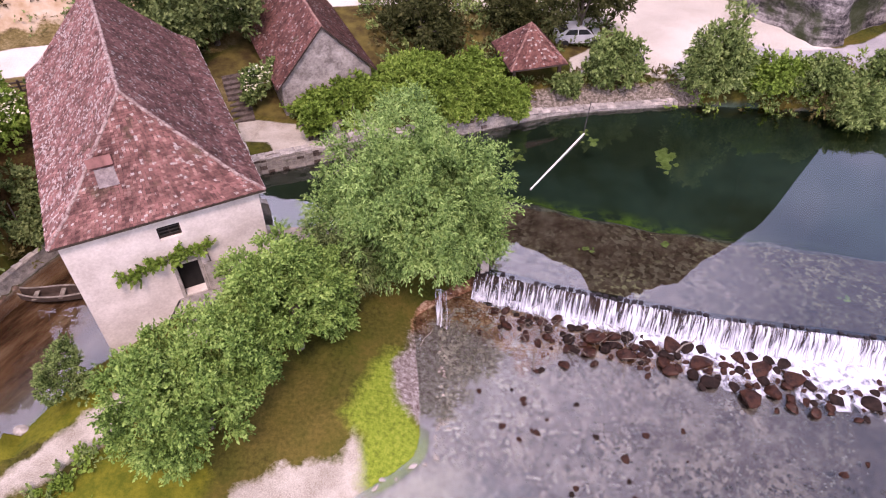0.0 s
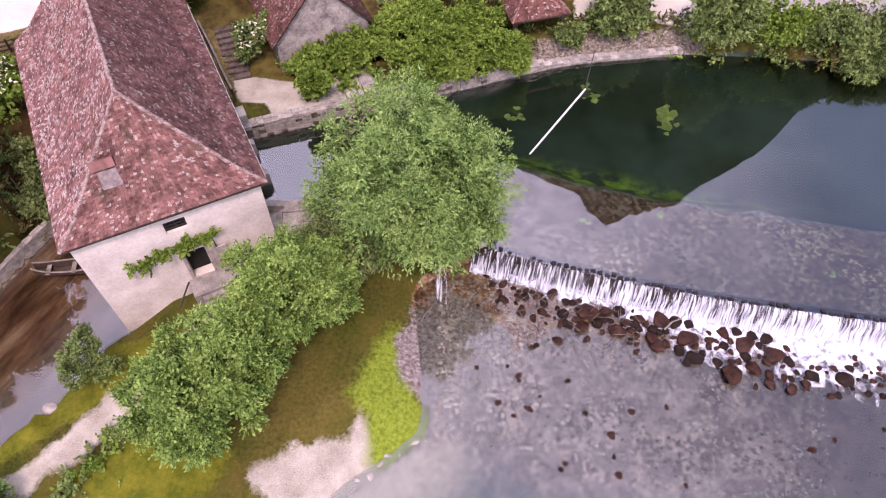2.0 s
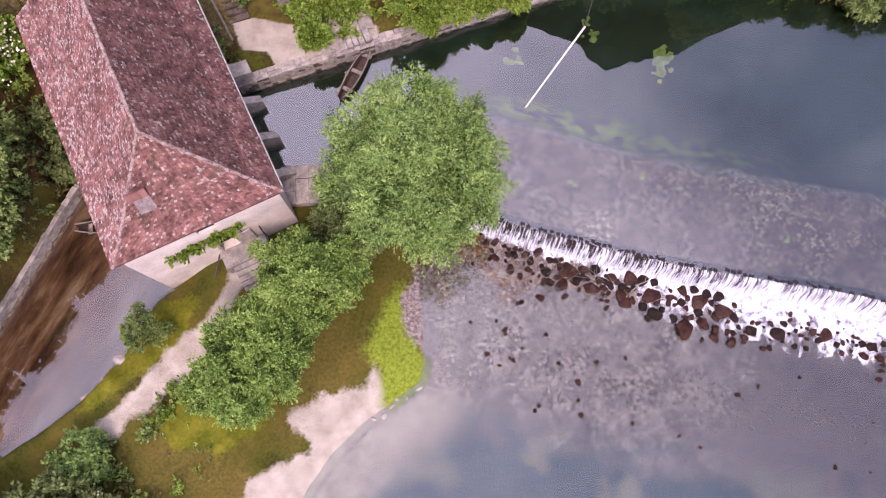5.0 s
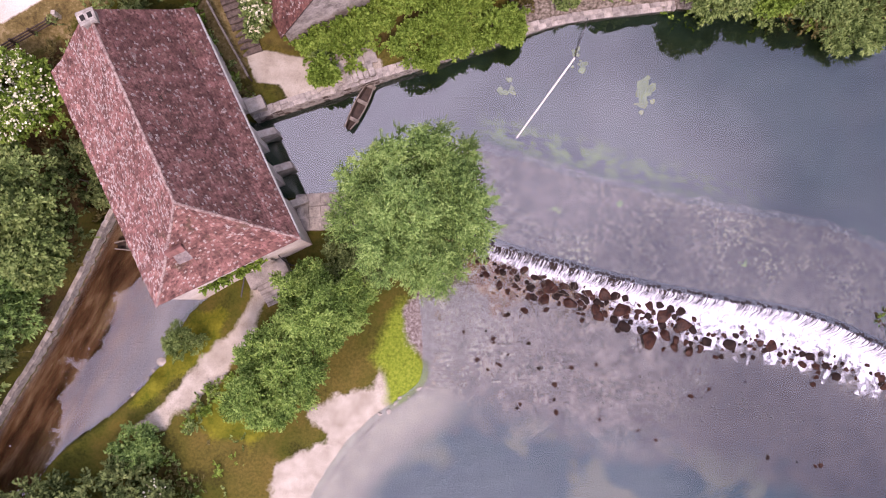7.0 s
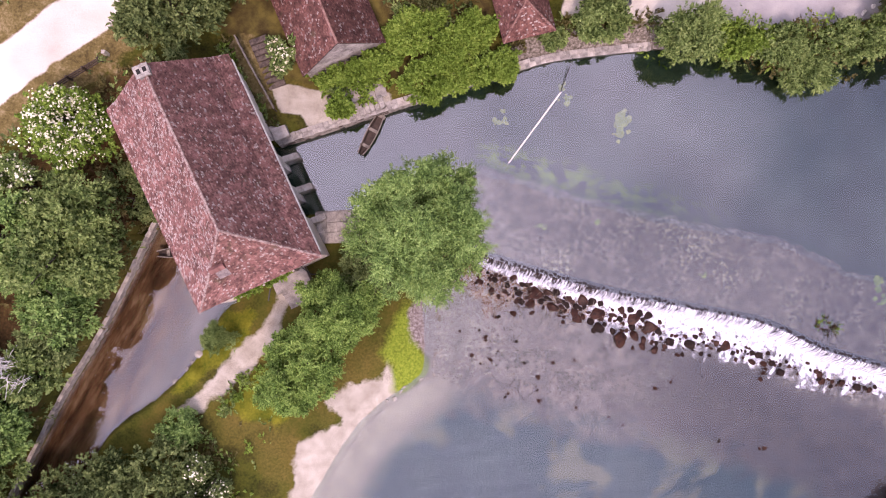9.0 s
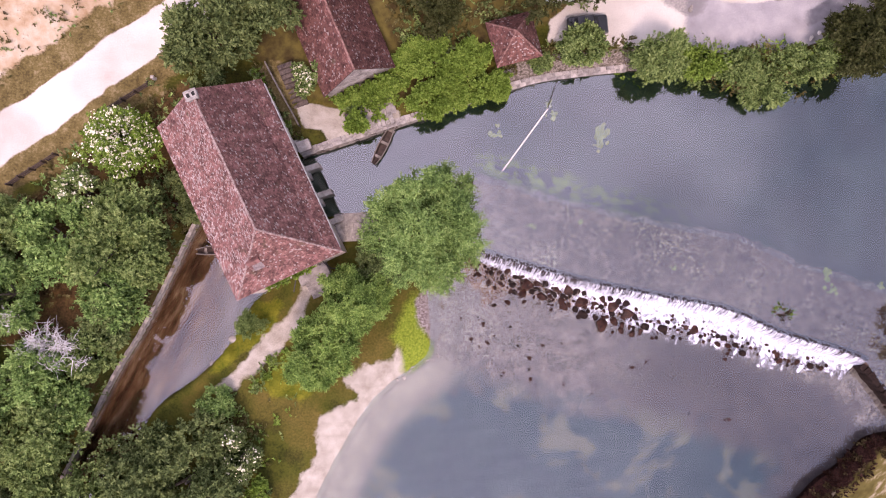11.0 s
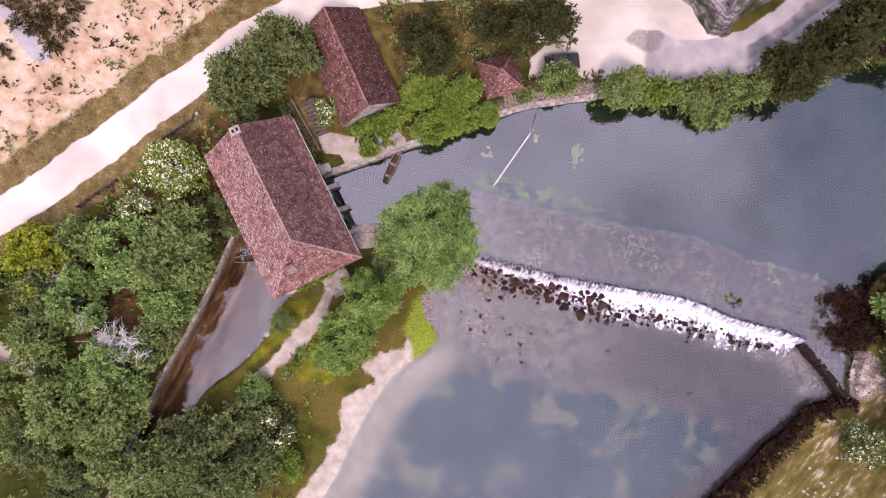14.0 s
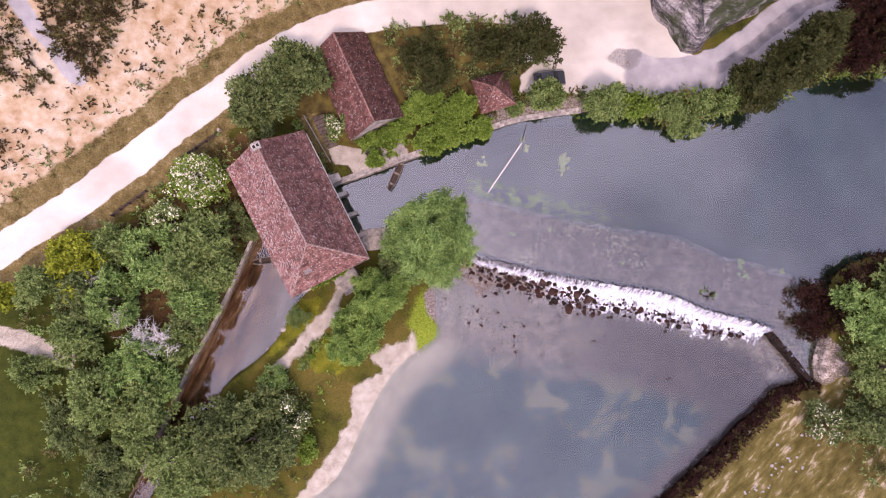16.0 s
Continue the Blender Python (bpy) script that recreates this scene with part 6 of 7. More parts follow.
undergrowth("island_weeds", "low weeds on the island's south lawn", [(-14, 8), (-10.5, 12), (-13, 13.5), (-19, 9.5), (-24, 3), (-27, -4), (-20, -6), (-14.5, 2)], 150, 26, 0.35, [L_GREEN, L_LIME, L_OLIVE], 77, (0.2, 0.1), 0.15)

undergrowth("quay_weeds", "green and brown weeds on the stony quay beside the pavilion", [(4.0, 42.2), (9.5, 44.0), (16.8, 45.0), (16.6, 46.0), (9.5, 45.4), (4.0, 43.6)], 90, 30, 0.36, [L_GREEN, L_OLIVE, L_OLIVE], 89, (0.22, 0.12), 0.4)
undergrowth("lawn_weeds", "low leafy weeds at the corner of the island lawn", [(-23, 9), (-19, 10.5), (-15.4, 9.5), (-15.5, 7.5), (-20, 6.5)], 60, 34, 0.34, [L_GREEN, L_ALDER, L_OLIVE], 90, (0.2, 0.12), 0.3)

undergrowth("moss_islet", "olive and brown moss clump standing out of the pond by the weir", [(30.8, 21.7), (31.6, 22.3), (32.6, 22.0), (33.0, 21.3), (32.2, 20.9), (31.2, 21.1)], 34, 34, 0.24, [L_OLIVE, L_SCRUB, L_LIME], 91, (0.16, 0.1), 0.2)

# vine on the mill's south front
rv = np.random.RandomState(5)
vc = np.array([(u, 0.12 - rv.rand() * 0.1, 5.0 + 0.055 * (u - 2.2) * 3 + 0.12 * math.sin(u * 4) + rv.uniform(-0.12, 0.12)) for u in np.linspace(2.2, 6.3, 46)])
vine = thing("climbing_vine", MILL, "yellow-green vine trained across the mill front above the door", "vine")
VV, VQ = leaves(vc, np.full(len(vc), 0.2) * rv.uniform(0.7, 1.3, len(vc)), 1500, (0.2, 0.15), rv)
put("vine_leaves", quads_mesh("vine_leaves", VV, VQ, L_LIME), vine)
bm = bmesh.new()
tube(bm, [(6.35, 0.2, 1.0), (6.3, 0.18, 3.6), (6.2, 0.2, 5.5), (4.0, 0.22, 5.25), (2.2, 0.2, 5.0)], [0.05, 0.045, 0.04, 0.03, 0.02], 6)
part("vine_stem", bm, M_BARK, vine)


WEEDS = [(14.4, 37.4, 1.0), (14.0, 36.2, 0.6), (36.2, 25.5, 0.7), (36.5, 23.8, 0.5), (45.4, 22.0, 0.7), (12.6, 29.1, 0.4), (21.6, 25.3, 0.3), (41.0, 24.3, 0.4), (4.5, 37.0, 0.7), (8.1, 28.6, 0.4), (9.7, 39.0, 0.6), (9.3, 40.0, 0.5)]
DRIFT = [(-4.9, 18.0, 0.75, 48, 2.6, 0.07), (-0.8, 22.7, 0.2, 60, 1.4, 0.05), (4.8, 21.6, 0.1, 85, 1.5, 0.05), (12.6, 22.2, 0.75, 35, 1.6, 0.05), (0.4, 24.0, 0.3, 70, 1.6, 0.05)]


ab = thing("weir_abutment", Matrix.Identity(4), "dark wet stone wall closing the weir at its east bank", "wall", kind="structure")
al = spline([(39.4, 16.9), (41.9, 14.2), (43.4, 12.2), (44.9, 10.4)], 0.55)
for k, (a, b) in enumerate(zip(al, al[1:])):
    bm = bmesh.new()
    ln = math.hypot(*(b - a))
    box(bm, 0.01, ln - 0.01, -0.34, 0.28, -0.4, 1.42 + 0.05 * (k % 3), None, 0.09)
    part("block", bm, M_WET, ab).matrix_local = pose(a[0], a[1], 0, 0, 0, math.degrees(math.atan2(b[1] - a[1], b[0] - a[0])))
rt = np.random.RandomState(31)
bm = bmesh.new()
for k in range(110):
    s_ = rt.uniform(0, 9.5)
    i_ = int(np.searchsorted(CS, s_))
    q = CL[i_] + CN[i_] * rt.uniform(0.7, 3.6)
    d = Vector((rt.normal(), rt.normal(), rt.normal() * 0.3)).normalized() * rt.uniform(0.2, 0.65)
    c_ = Vector((q[0] - 0.8 * (s_ < 3), q[1], 0.12 + 0.3 * rt.rand()))
    tube(bm, [c_ - d, c_ + Vector((0, 0, 0.06)), c_ + d], [0.022, 0.018, 0.008], 4, False)
tagged(part("twig_tangle", bm, M_BARK, None), "tangle of brown and bleached twigs caught below the weir", "twigs", kind="stuff")
cv, cq = [], []
for i_, a_ in enumerate(np.linspace(0, 1, 9)):
    for j_, (d_, z_) in enumerate(((0.0, 1.5), (0.25, 1.3), (0.5, 0.7), (0.8, 0.2), (1.4, 0.05))):
        cv.append((-0.45 + 0.8 * a_ + 0.09 * rt.randn(), 25.1 - d_ - 0.25 * a_ + 0.06 * rt.randn(), z_))
for i_ in range(8):
    for j_ in range(4):
        cq.append((i_ * 5 + j_, i_ * 5 + j_ + 1, i_ * 5 + j_ + 6, i_ * 5 + j_ + 5))
cme = quads_mesh("side_cascade", cv, cq, M_FALL)
cme.uv_layers.new(name="UVMap").data.foreach_set("uv", np.array([(cv[k][0] * 1.0, cv[k][2]) for k in np.array(cq).ravel()], np.float32).ravel())
cme.attributes.new("thick", "FLOAT", "POINT").data.foreach_set("value", np.full(len(cv), 0.48, np.float32))
tagged(put("side_cascade", cme), "small white cascade beside the willow", "waterfall", kind="structure")


def in_rubble(r):
    u, v = r.rand() ** 0.5, r.rand()
    return 45.0 + u * (-1.6 + 4.2 * v) * 0.85, 11.6 + u * (4.6 - 2.8 * v)


scatter_stones("abutment_rubble", 240, in_rubble, 0.25, 0.75, M_GRAVEL, "pale broken rock heaped at the weir's east end", 15)
BANK_ROCK = [boulder_mesh("boulder", 80 + k, M_MASONRY) for k in range(3)]
for k in range(46):
    t_ = rng.uniform(0, 1)
    x, y = 43.5 - 14 * t_ + rng.uniform(0.4, 4.5), 8.5 - 12.5 * t_ - rng.uniform(0.4, 3.5)
    rock(BANK_ROCK[k % 3], x, y, rng.uniform(0.2, 0.5), "pale rock showing through the grassy bank", "rocks on the bank")

# ---- boats, boom, car and small things ----
def boat(label, m):
    ob = thing("rowing_boat", m, label, "boat", "flat-bottomed boats")
    L = 4.2
    st = np.linspace(0, 1, 13)
    half = lambda t: 0.43 * (math.sin(math.pi * (0.12 + 0.82 * t)) ** 0.7)
    bm = bmesh.new()
    rings = []
    for t in st:
        w, x = half(t), -L / 2 + L * t
        rise = 0.28 * (2 * t - 1) ** 4
        rings.append([bm.verts.new(v) for v in ((x, -w, 0.42 + rise), (x, -w * 0.78, -0.05 + rise * 0.7), (x, w * 0.78, -0.05 + rise * 0.7), (x, w, 0.42 + rise), (x, w - 0.05, 0.42 + rise), (x, w * 0.78 - 0.05, 0.0 + rise * 0.7), (x, -w * 0.78 + 0.05, 0.0 + rise * 0.7), (x, -w + 0.05, 0.42 + rise))])
    for r, s in zip(rings, rings[1:]):
        for i in range(8):
            bm.faces.new((r[i], r[(i + 1) % 8], s[(i + 1) % 8], s[i]))
    bm.faces.new(rings[0][::-1]), bm.faces.new(rings[-1])
    part("hull", bm, M_DARKWOOD, ob)
    for sgn in (1, -1):
        bm = bmesh.new()
        tube(bm, [(-L / 2 + L * t, sgn * half(t), 0.44 + 0.28 * (2 * t - 1) ** 4) for t in st], [0.05] * len(st), 6)
        part("gunwale", bm, M_WOOD, ob, "pale worn rail")
    for x in (-1.3, 0.1, 1.4):
        bm = bmesh.new()
        box(bm, x - 0.13, x + 0.13, -0.42, 0.42, 0.27, 0.31)
        part("thwart", bm, M_WOOD, ob)
    return ob


boat("dark flat-bottomed wooden boat moored at the quay", pose(-6.0, 35.6, UP_Z + 0.02, 0, 0, 66))
boat("old dark wooden boat lying in the tailrace behind the mill", pose(-21.3, 25.1, 0.0, 0, 0, 8))
boom = thing("floating_pole", Matrix.Identity(4), "long pale pole floating across the pond", "pole")
bm = bmesh.new()
tube(bm, [(5.2, 33.6, UP_Z + 0.04), (7.2, 36.6, UP_Z + 0.06), (9.2, 39.6, UP_Z + 0.1)], [0.05, 0.06, 0.065], 8)
part("pole", bm, M_POLE, boom)
bm = bmesh.new()
tube(bm, [(9.15, 39.5, UP_Z + 0.1), (9.5, 40.8, UP_Z + 0.6), (9.9, 42.2, 2.5)], [0.03, 0.03, 0.03], 6)
part("tie_rod", bm, M_IRON, boom)
M_WEED = simple("yellow_green_water_weed", (0.15, 0.19, 0.03), (0.38, 0.42, 0.12), 1.5, 0.7, 0.3, 12.0)
wr = random.Random(8)
for x, y, r in ((WEEDS)):
    bm = bmesh.new()
    for k in range(8):
        cx, cy, rr = wr.gauss(0, 0.5) * r, wr.gauss(0, 0.4) * r, r * wr.uniform(0.18, 0.5)
        ring = [bm.verts.new((cx + rr * wr.uniform(0.6, 1.2) * math.cos(a), cy + rr * wr.uniform(0.6, 1.2) * math.sin(a), 0.012 + 0.004 * k)) for a in [0.628 * i for i in range(10)]]
        mid = bm.verts.new((cx, cy, 0.03 + 0.004 * k))
        for i in range(10):
            bm.faces.new((ring[i], ring[(i + 1) % 10], mid))
    wd = part("weed_mat", bm, M_WEED, None)
    wd.matrix_world = pose(x, y, UP_Z - 0.2)
    tagged(wd, "yellow-green mat of water weed floating on the pond", "water weed", "weed mats")
for x, y, z, a, ln, r in DRIFT:
    bm = bmesh.new()
    tube(bm, [(-ln / 2, 0, 0), (-ln * 0.1, 0.06 * ln, 0.05), (ln * 0.2, -0.02 * ln, 0.08), (ln / 2, 0.05 * ln, 0.02)], [r, r * 0.9, r * 0.7, r * 0.3], 7)
    tube(bm, [(ln * 0.1, 0, 0.05), (ln * 0.3, 0.16 * ln, 0.12)], [r * 0.5, r * 0.2], 5)
    lg = part("driftwood", bm, M_WOOD, None)
    lg.matrix_world = pose(x, y, z, 0, 0, a)
    tagged(lg, "bleached branch of driftwood stranded by the river", "driftwood", "driftwood branches")
# sluice frame and post beside the willow
sl = thing("sluice_gate", pose(1.2, 31.6, 0, 0, 0, -12), "small dark timber sluice frame at the pond edge", "sluice")
for x in (-0.7, 0.6):
    bm = bmesh.new()
    box(bm, x, x + 0.16, -0.08, 0.08, 0.6, 2.7)
    part("post", bm, M_DARKWOOD, sl)
bm = bmesh.new()
box(bm, -0.9, 0.95, -0.1, 0.1, 2.704, 2.86)
part("beam", bm, M_DARKWOOD, sl)
bm = bmesh.new()
box(bm, -0.53, 0.59, -0.03, 0.03, 0.7, 2.2)
part("gate_board", bm, M_WOOD, sl)
bm = bmesh.new()
box(bm, -0.22, 0.22, -0.7, 0.7, 0.2, 2.5, pose(2.1, 27.0, 0, 0, 0, 10), 0.05)
pier = part("weir_pier", bm, M_PALE, None)
tagged(pier, "pale stone pier at the head of the weir", "pier", kind="structure")


def car(m, label, tone):
    ob = thing("parked_car", m, label, "car", "parked cars")
    prof = [(-1.85, 0.35), (-1.88, 0.75), (-1.75, 0.95), (-1.0, 1.42), (0.35, 1.45), (0.95, 0.98), (1.75, 0.82), (1.88, 0.55), (1.85, 0.3)]
    paint = simple("car_paint", tuple(0.85 * v for v in tone), tone, 2.0, 0.3, 0.0, 60.0, 0.5, 0.1)
    glass = simple("dark_car_glass", (0.012, 0.014, 0.016), (0.03, 0.032, 0.035), 2.0, 0.08, 0.0, 60.0, 0.6)
    rubber = simple("tyre_rubber", (0.01, 0.01, 0.01), (0.03, 0.03, 0.03), 5.0, 0.9, 0.2)
    bm = bmesh.new()
    rings = []
    for y, s in ((-0.8, 0.0), (-0.72, 0.12), (0.72, 0.12), (0.8, 0.0)):
        rings.append([bm.verts.new((x * (0.97 if abs(y) > 0.75 else 1), y * (0.84 if z > 1.1 else 1), z)) for x, z in prof])
    for r, s in zip(rings, rings[1:]):
        for i in range(len(prof)):
            bm.faces.new((r[i], s[i], s[(i + 1) % len(prof)], r[(i + 1) % len(prof)]))
    bm.faces.new(rings[0]), bm.faces.new(rings[-1][::-1])
    part("body", bm, paint, ob)
    for nm, q in (("windscreen", [(0.42, -0.6, 1.43), (0.42, 0.6, 1.43), (0.93, 0.62, 1.02), (0.93, -0.62, 1.02)]), ("rear_window", [(-1.03, 0.58, 1.42), (-1.03, -0.58, 1.42), (-1.62, -0.6, 1.05), (-1.62, 0.6, 1.05)])):
        bm = bmesh.new()
        c = [Vector(v) for v in q]
        nn = (c[1] - c[0]).cross(c[3] - c[0]).normalized()
        nn = nn if nn.z > 0 else -nn
        t_, b_ = [bm.verts.new(v + nn * 0.03) for v in c], [bm.verts.new(v - nn * 0.02) for v in c]
        bm.faces.new(t_), bm.faces.new(b_[::-1])
        for i in range(4):
            bm.faces.new((t_[i], b_[i], b_[(i + 1) % 4], t_[(i + 1) % 4]))
        part(nm, bm, glass, ob)
    for sy in (-1, 1):
        bm = bmesh.new()
        for x0, x1, t0, t1 in ((-1.25, -0.3, -0.95, -0.3), (-0.22, 0.78, -0.22, 0.42)):
            q = [bm.verts.new(v) for v in ((x0, sy * 0.80, 1.02), (x1, sy * 0.80, 1.02), (t1, sy * 0.70, 1.38), (t0, sy * 0.70, 1.38), (x0, sy * 0.74, 1.02), (x1, sy * 0.74, 1.02), (t1, sy * 0.64, 1.38), (t0, sy * 0.64, 1.38))]
            for f in ((0, 1, 2, 3), (7, 6, 5, 4), (0, 4, 5, 1), (1, 5, 6, 2), (2, 6, 7, 3), (3, 7, 4, 0)):
                bm.faces.new([q[i] for i in f])
        part("side_window", bm, glass, ob)
        for x in (-1.2, 1.2):
            bm = bmesh.new()
            bmesh.ops.create_cone(bm, cap_ends=True, segments=18, radius1=0.3, radius2=0.3, depth=0.2, matrix=pose(x, sy * 0.74, 0.3, 90))
            part("wheel", bm, rubber, ob)
    return ob


car(pose(9.7, 49.9, at(9.7, 49.9) + 0.02, 0, 0, 6), "silver-white hatchback parked under the trees by the pavilion", (0.55, 0.56, 0.58))
car(pose(12.3, 47.0, at(12.3, 47.0) + 0.02, 0, 0, 8), "dark hatchback parked behind the quay shrubs", (0.03, 0.032, 0.036))

# terrace beside the mill: steps, railing, edging and the quay's end block
ts = thing("terrace_steps", pose(-13.9, 38.5, at(-13.9, 38.5) - 0.06, 0, 0, 113), "shaded brown stone steps rising beside the mill passage", "steps")
for k in range(9):
    bm = bmesh.new()
    box(bm, 0.42 * k, 0.42 * k + 0.41, -0.95, 0.45, -0.3, 0.17 * (k + 1), None, 0.02)
    part("step", bm, M_STEP, ts)
rl = thing("wooden_railing", pose(-13.7, 36.7, 0, 0, 0, 120), "dark timber railing with a pale worn handrail beside the steps", "railing")
gz = [at(-13.7 - 0.5 * 6.2 * u, 36.7 + 0.866 * 6.2 * u) for u in np.linspace(0, 1, 8)]
gz = [max(g, 2.4) for g in gz]
for k in range(8):
    bm = bmesh.new()
    box(bm, 6.2 * k / 7 - 0.05, 6.2 * k / 7 + 0.05, -0.05, 0.05, gz[k] - 0.3, gz[k] + 1.0, None, 0.008)
    part("post", bm, M_DARKWOOD, rl)
for k in range(36):
    u = 0.12 + 5.96 * k / 35
    g = float(np.interp(u / 6.2, np.linspace(0, 1, 8), gz))
    bm = bmesh.new()
    box(bm, u - 0.02, u + 0.02, -0.02, 0.02, g + 0.08, g + 0.93)
    part("baluster", bm, M_DARKWOOD, rl)
bm = bmesh.new()
tube(bm, [(6.2 * k / 7, 0.0, gz[k] + 1.02) for k in range(8)], [0.075] * 8, 6)
part("handrail", bm, M_WOOD, rl, "pale worn handrail")
bm = bmesh.new()
box(bm, -0.62, 0.62, -0.5, 0.5, 0.0, 1.15, None, 0.05)
qb = part("quay_block", bm, M_PALE, None)
qb.matrix_world = pose(-13.2, 34.85, 2.05, 0, 0, 22)
tagged(qb, "pale squared stone block at the end of the quay", "stone block")
bm = bmesh.new()
for k in range(6):
    box(bm, 0.24 * k + 0.01, 0.24 * k + 0.23, -0.16, 0.16, -0.2, 0.45 + random.uniform(-0.05, 0.08), None, 0.03)
lw = part("terrace_edging", bm, M_STEP, None)
lw.matrix_world = pose(-9.5, 38.0, at(-9.5, 38.0), 0, 0, -66)
tagged(lw, "low dark stone edging beside the sandy terrace", "edging", kind="structure")
qs = thing("quay_steps", pose(-7.3, 36.75, 2.5, 0, 0, 20), "rough brown stone steps on the quay above the moored boat", "steps")
for k in range(6):
    bm = bmesh.new()
    box(bm, 0.40 * k, 0.40 * k + 0.37, -0.25 + 0.03 * (k % 2), 0.75, -0.35, 0.12 + 0.05 * (k % 3) + 0.06 * min(k, 3), None, 0.05)
    part("step", bm, M_MASONRY if k % 3 else M_STONE, qs)
tree("grape_vine", "small leafy vine on a dark trunk at the terrace edge", -8.5, 37.0, 1.0, 2.3, 45, L_LIME, 2200, (0.26, 0.18), 0.9, 20, 1.5, 0.09, "vine", lobes=7)
undergrowth("terrace_vines", "bright vine leaves spreading over the paved strip by the quay", [(-11.0, 39.6), (-9.4, 38.2), (-8.4, 36.7), (-7.9, 36.8), (-8.0, 38.6), (-6.4, 37.6), (-5.9, 37.8), (-6.2, 39.2), (-4.4, 39.0), (-4.6, 40.0), (-7.5, 39.9)], 70, 46, 0.36, [L_LIME, L_LIME, L_GREEN], 87, (0.28, 0.19), 0.9)
undergrowth("passage_weeds", "green weeds along the foot of the mill wall", [(-18.4, 41.6), (-17.5, 41.7), (-14.6, 36.4), (-13.4, 35.6), (-14.2, 35.0), (-15.2, 36.4)], 80, 40, 0.3, [L_GREEN, L_LIME, L_OLIVE], 88, (0.2, 0.13), 0.4)

pv = thing("terrace_paving", pose(-8.5, 37.35, 0, 0, 0, 16), "worn grey-green paving slabs between the vines by the quay", "paving", kind="structure")
for i in range(4):
    for j in range(2):
        x0, y0 = 0.95 * i, 0.95 * j
        bm = bmesh.new()
        box(bm, 0, 0.91, 0, 0.91, -0.12, 0.05, None, 0.02)
        c_ = pv.matrix_world @ Vector((x0 + 0.45, y0 + 0.45, 0))
        part("slab", bm, M_PALE if (i + j) % 3 else M_STONE, pv).matrix_local = pose(x0, y0, at(c_.x, c_.y) + 0.06)

# rock cliff at the bend of the lane
m = Mat("fissured_cliff_rock")
v = m.world_pos()
strata = m.noise(m.stretch(v, 0.35, 0.35, 1.6), 1.0, 6, 0.65, 0.6)
fine = m.noise(v, 3.5, 4, 0.7)
k = m.math("ADD", m.math("MULTIPLY", strata, 0.65), m.math("MULTIPLY", fine, 0.35))
m.bump(k, 1.0, 0.25)
CLIFF = m.done(m.mix(m.ramp(m.noise(v, 0.3, 4), (0.44, 0.0), (0.56, 0.9)), m.ramp(k, (0.40, (0.030, 0.027, 0.028)), (0.5, (0.14, 0.125, 0.12)), (0.62, (0.36, 0.33, 0.31))), (0.030, 0.040, 0.014)), 0.95, 0.1)
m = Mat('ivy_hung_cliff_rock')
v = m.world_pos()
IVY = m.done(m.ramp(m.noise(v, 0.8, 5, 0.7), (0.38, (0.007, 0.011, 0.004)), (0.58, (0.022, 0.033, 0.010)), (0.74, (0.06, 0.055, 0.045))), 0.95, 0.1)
foot = spline([(-60, 80), (-44, 74), (-28, 70), (-16, 67.5), (-6, 65.5), (6, 63), (16, 62), (22.5, 59.0), (25.6, 54.6), (29.0, 50.9), (32.0, 52.6), (36.5, 55.0), (40.5, 58.5), (46, 66)], 0.7)
t = np.gradient(foot, axis=0)
t /= np.hypot(t[:, 0], t[:, 1])[:, None]
inw = np.stack([-t[:, 1], t[:, 0]], -1)
hs = np.concatenate([np.linspace(-0.6, 10, 26), np.linspace(11, 46, 30)])
SKYLINE = ([-60, -30, -6, 4, 8, 13, 15, 16.5, 20, 22, 24.5, 27, 29, 32, 34, 35.3, 36.5, 46],
           [36, 36, 33, 27, 28.5, 31, 32, 35, 38.5, 36.5, 35, 34, 30, 27, 24, 18, 13.5, 12.5])
V, Q = [], []
for i, (q, nn) in enumerate(zip(foot, inw)):
    top_z = float(np.interp(q[0], SKYLINE[0], SKYLINE[1])) + 0.9 * noise.noise(Vector((q[0] * 0.75, q[1] * 0.75, 7.0))) + 0.5 * noise.noise(Vector((q[0] * 2.1, q[1] * 2.1, 1.0)))
    top_y = float(np.interp(q[0], [-60, -6, 3, 38, 46], [84, 66, 56.5, 56.5, 66]))
    for hgt in hs:
        z = 2.0 + hgt if hgt <= 10 else 12.0 + (hgt - 10) / 36 * (top_z - 12.0)
        back = 0.10 * min(max(hgt, 0), 10) + 0.9 * noise.noise(Vector((q[0] * 0.25, q[1] * 0.25, z * 0.3))) + 0.5 * noise.noise(Vector((q[0] * 0.8, q[1] * 0.8, z * 0.5)))
        back += 0.35 * abs(noise.noise(Vector((q[0] * 1.7, q[1] * 1.7, z * 1.2))))
        back += step01(3.5, 9.0, hgt) * 3.0 * float(step01(33.5, 31, q[0])) * float(step01(24, 27, q[0]))
        lean = float(step01(10, 46, hgt))
        x_, y_ = q[0] + nn[0] * back, q[1] + nn[1] * back
        V.append((x_ + (q[0] - x_) * lean, y_ + (top_y - y_) * lean, z))
nh = len(hs)
for i in range(len(foot) - 1):
    for j in range(nh - 1):
        Q.append((i * nh + j, (i + 1) * nh + j, (i + 1) * nh + j + 1, i * nh + j + 1))
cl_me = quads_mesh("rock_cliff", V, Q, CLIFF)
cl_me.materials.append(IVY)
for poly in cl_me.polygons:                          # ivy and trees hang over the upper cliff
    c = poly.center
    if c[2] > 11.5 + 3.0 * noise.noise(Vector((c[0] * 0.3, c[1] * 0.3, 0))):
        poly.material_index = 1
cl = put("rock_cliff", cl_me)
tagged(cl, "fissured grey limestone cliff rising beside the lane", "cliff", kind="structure")


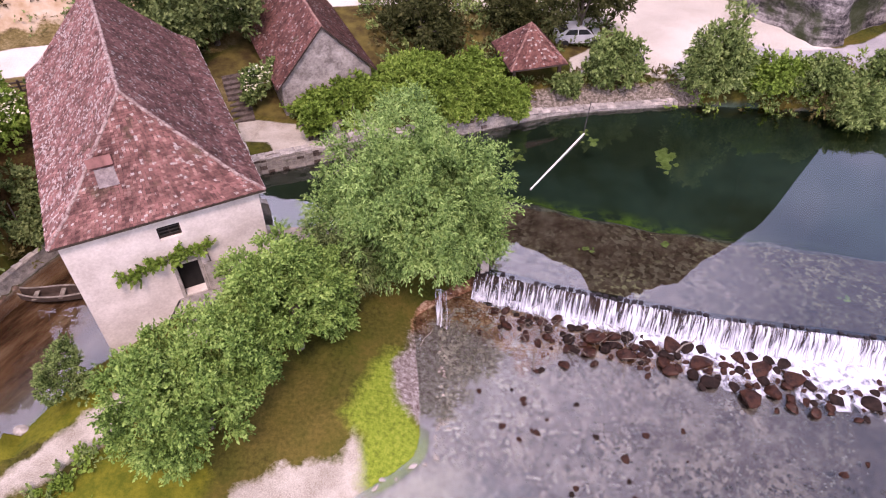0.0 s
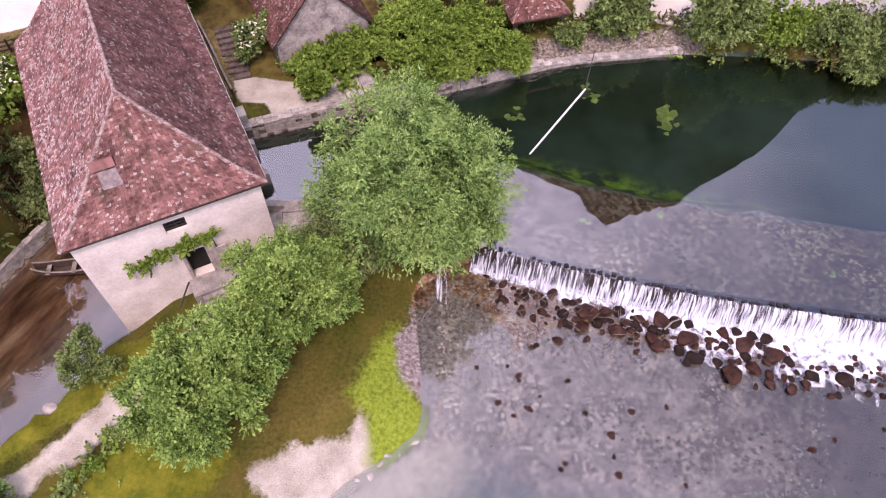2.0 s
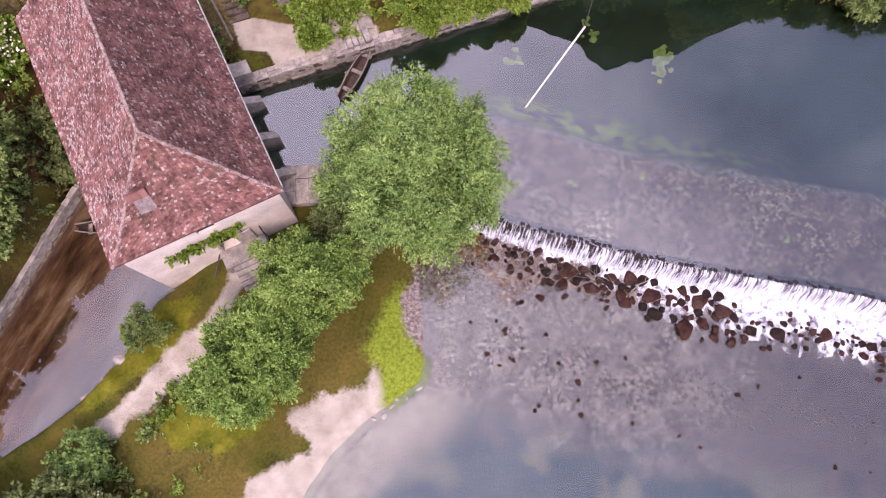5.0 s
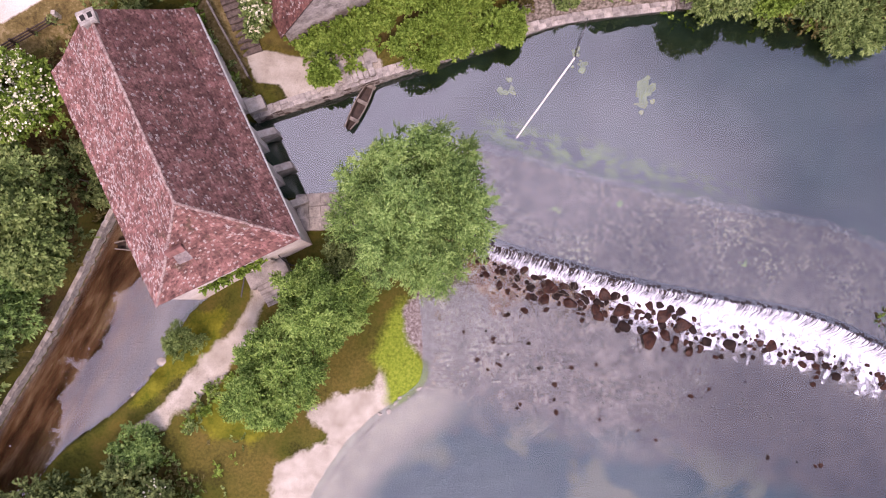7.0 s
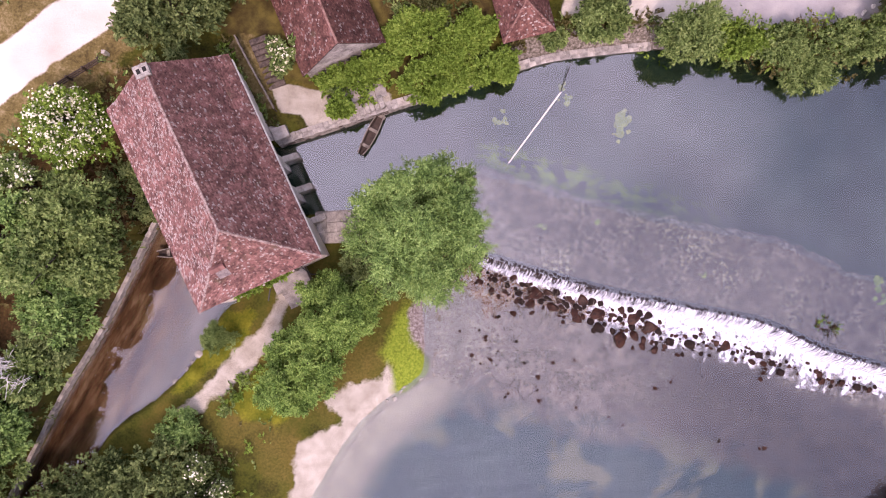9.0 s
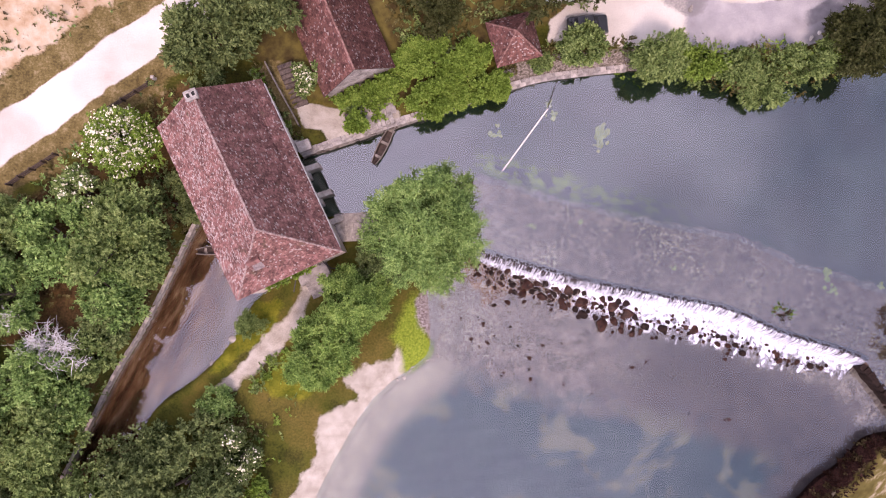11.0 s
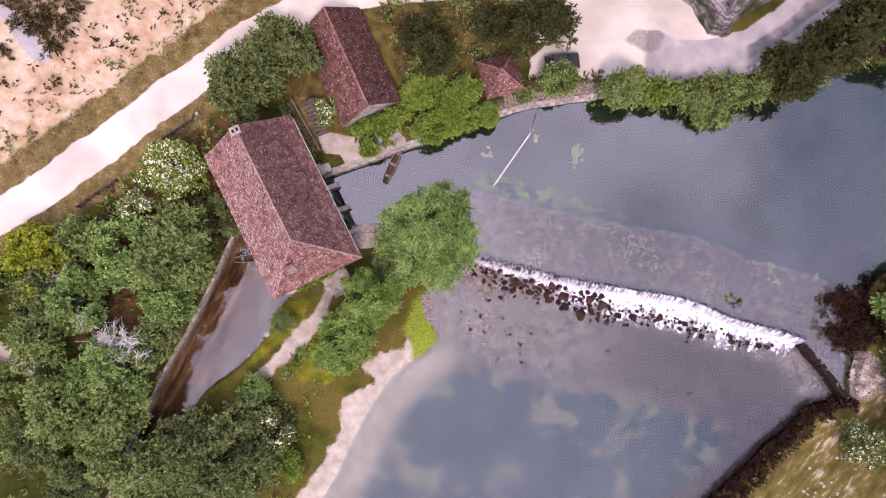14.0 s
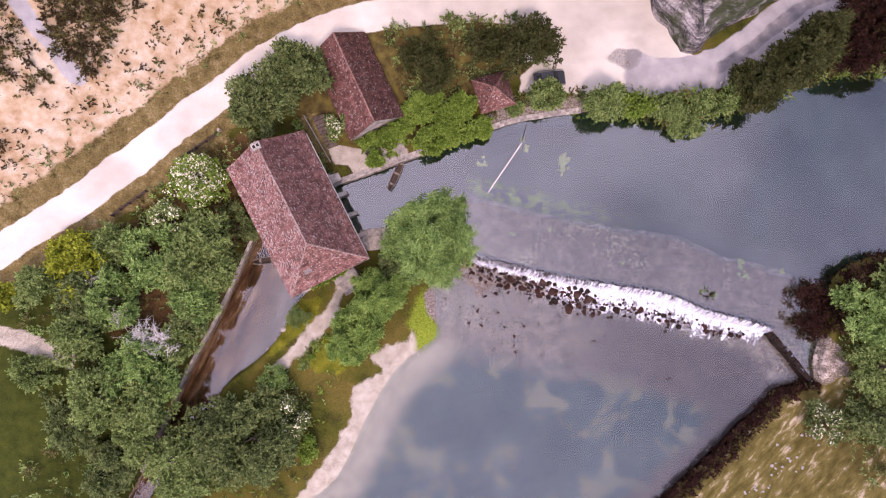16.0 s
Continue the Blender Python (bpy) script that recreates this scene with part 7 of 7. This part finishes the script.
# ---- road edge, fences and lane details ----
def post_fence(label, a, b, n, high, rails, mat):
    ob = thing("wooden_fence", pose(a[0], a[1], 0), label, "fence", "roadside fences")
    d = Vector((b[0] - a[0], b[1] - a[1], 0))
    pts = []
    for k in range(n):
        q = d * (k / (n - 1))
        g = at(a[0] + q.x, a[1] + q.y)
        pts.append(Vector((q.x, q.y, g)))
        bm = bmesh.new()
        box(bm, -0.07, 0.07, -0.07, 0.07, -0.3, high + 0.1, None, 0.01)
        part("post", bm, mat, ob).matrix_local = pose(q.x, q.y, g, 0, 0, math.degrees(math.atan2(d.y, d.x)))
    for r in range(rails):
        z = high * (r + 1) / rails - 0.08
        bm = bmesh.new()
        tube(bm, [p_ + Vector((0, 0, z)) for p_ in pts], [0.06] * n, 6)
        part("rail", bm, mat, ob)
    return ob


post_fence("dark weathered rail fence below the road edge", (-27.0, 39.6), (-31.2, 36.3), 5, 0.9, 3, M_DARKWOOD)
post_fence("dark weathered rail fence on the bank above the scrub", (-34.7, 32.8), (-38.3, 29.9), 5, 0.9, 3, M_DARKWOOD)
mark = thing("marker_post", pose(-26.6, 40.1, at(-26.6, 40.1)), "short white painted post at the road edge", "post")
bm = bmesh.new()
box(bm, -0.12, 0.12, -0.12, 0.12, -0.2, 0.8, None, 0.015)
part("shaft", bm, M_POLE, mark)
bm = bmesh.new()
box(bm, -0.14, 0.14, -0.14, 0.14, 0.804, 0.88, None, 0.01)
part("cap", bm, M_PALE, mark)
LANE_STONE = [boulder_mesh("marker_stone", 90 + k, M_POLE) for k in range(2)]
for k, (x, y) in enumerate(((33.2, 47.0), (34.0, 47.6))):
    rock(LANE_STONE[k], x, y, 0.55, "small white marker stone at the lane edge", "lane marker stones", None, "stone")
HEAP = [boulder_mesh("heap_stone", 95 + k, M_MASONRY) for k in range(3)]
for k in range(3):
    a_, r_ = rng.uniform(0, 6.28), 1.3 * rng.random() ** 0.5
    rock(HEAP[k % 3], 21.6 + r_ * math.cos(a_), 49.9 + r_ * math.sin(a_), rng.uniform(0.25, 0.6), "grey stone in a low heap beside the lane", "stone heap", None, "stone")
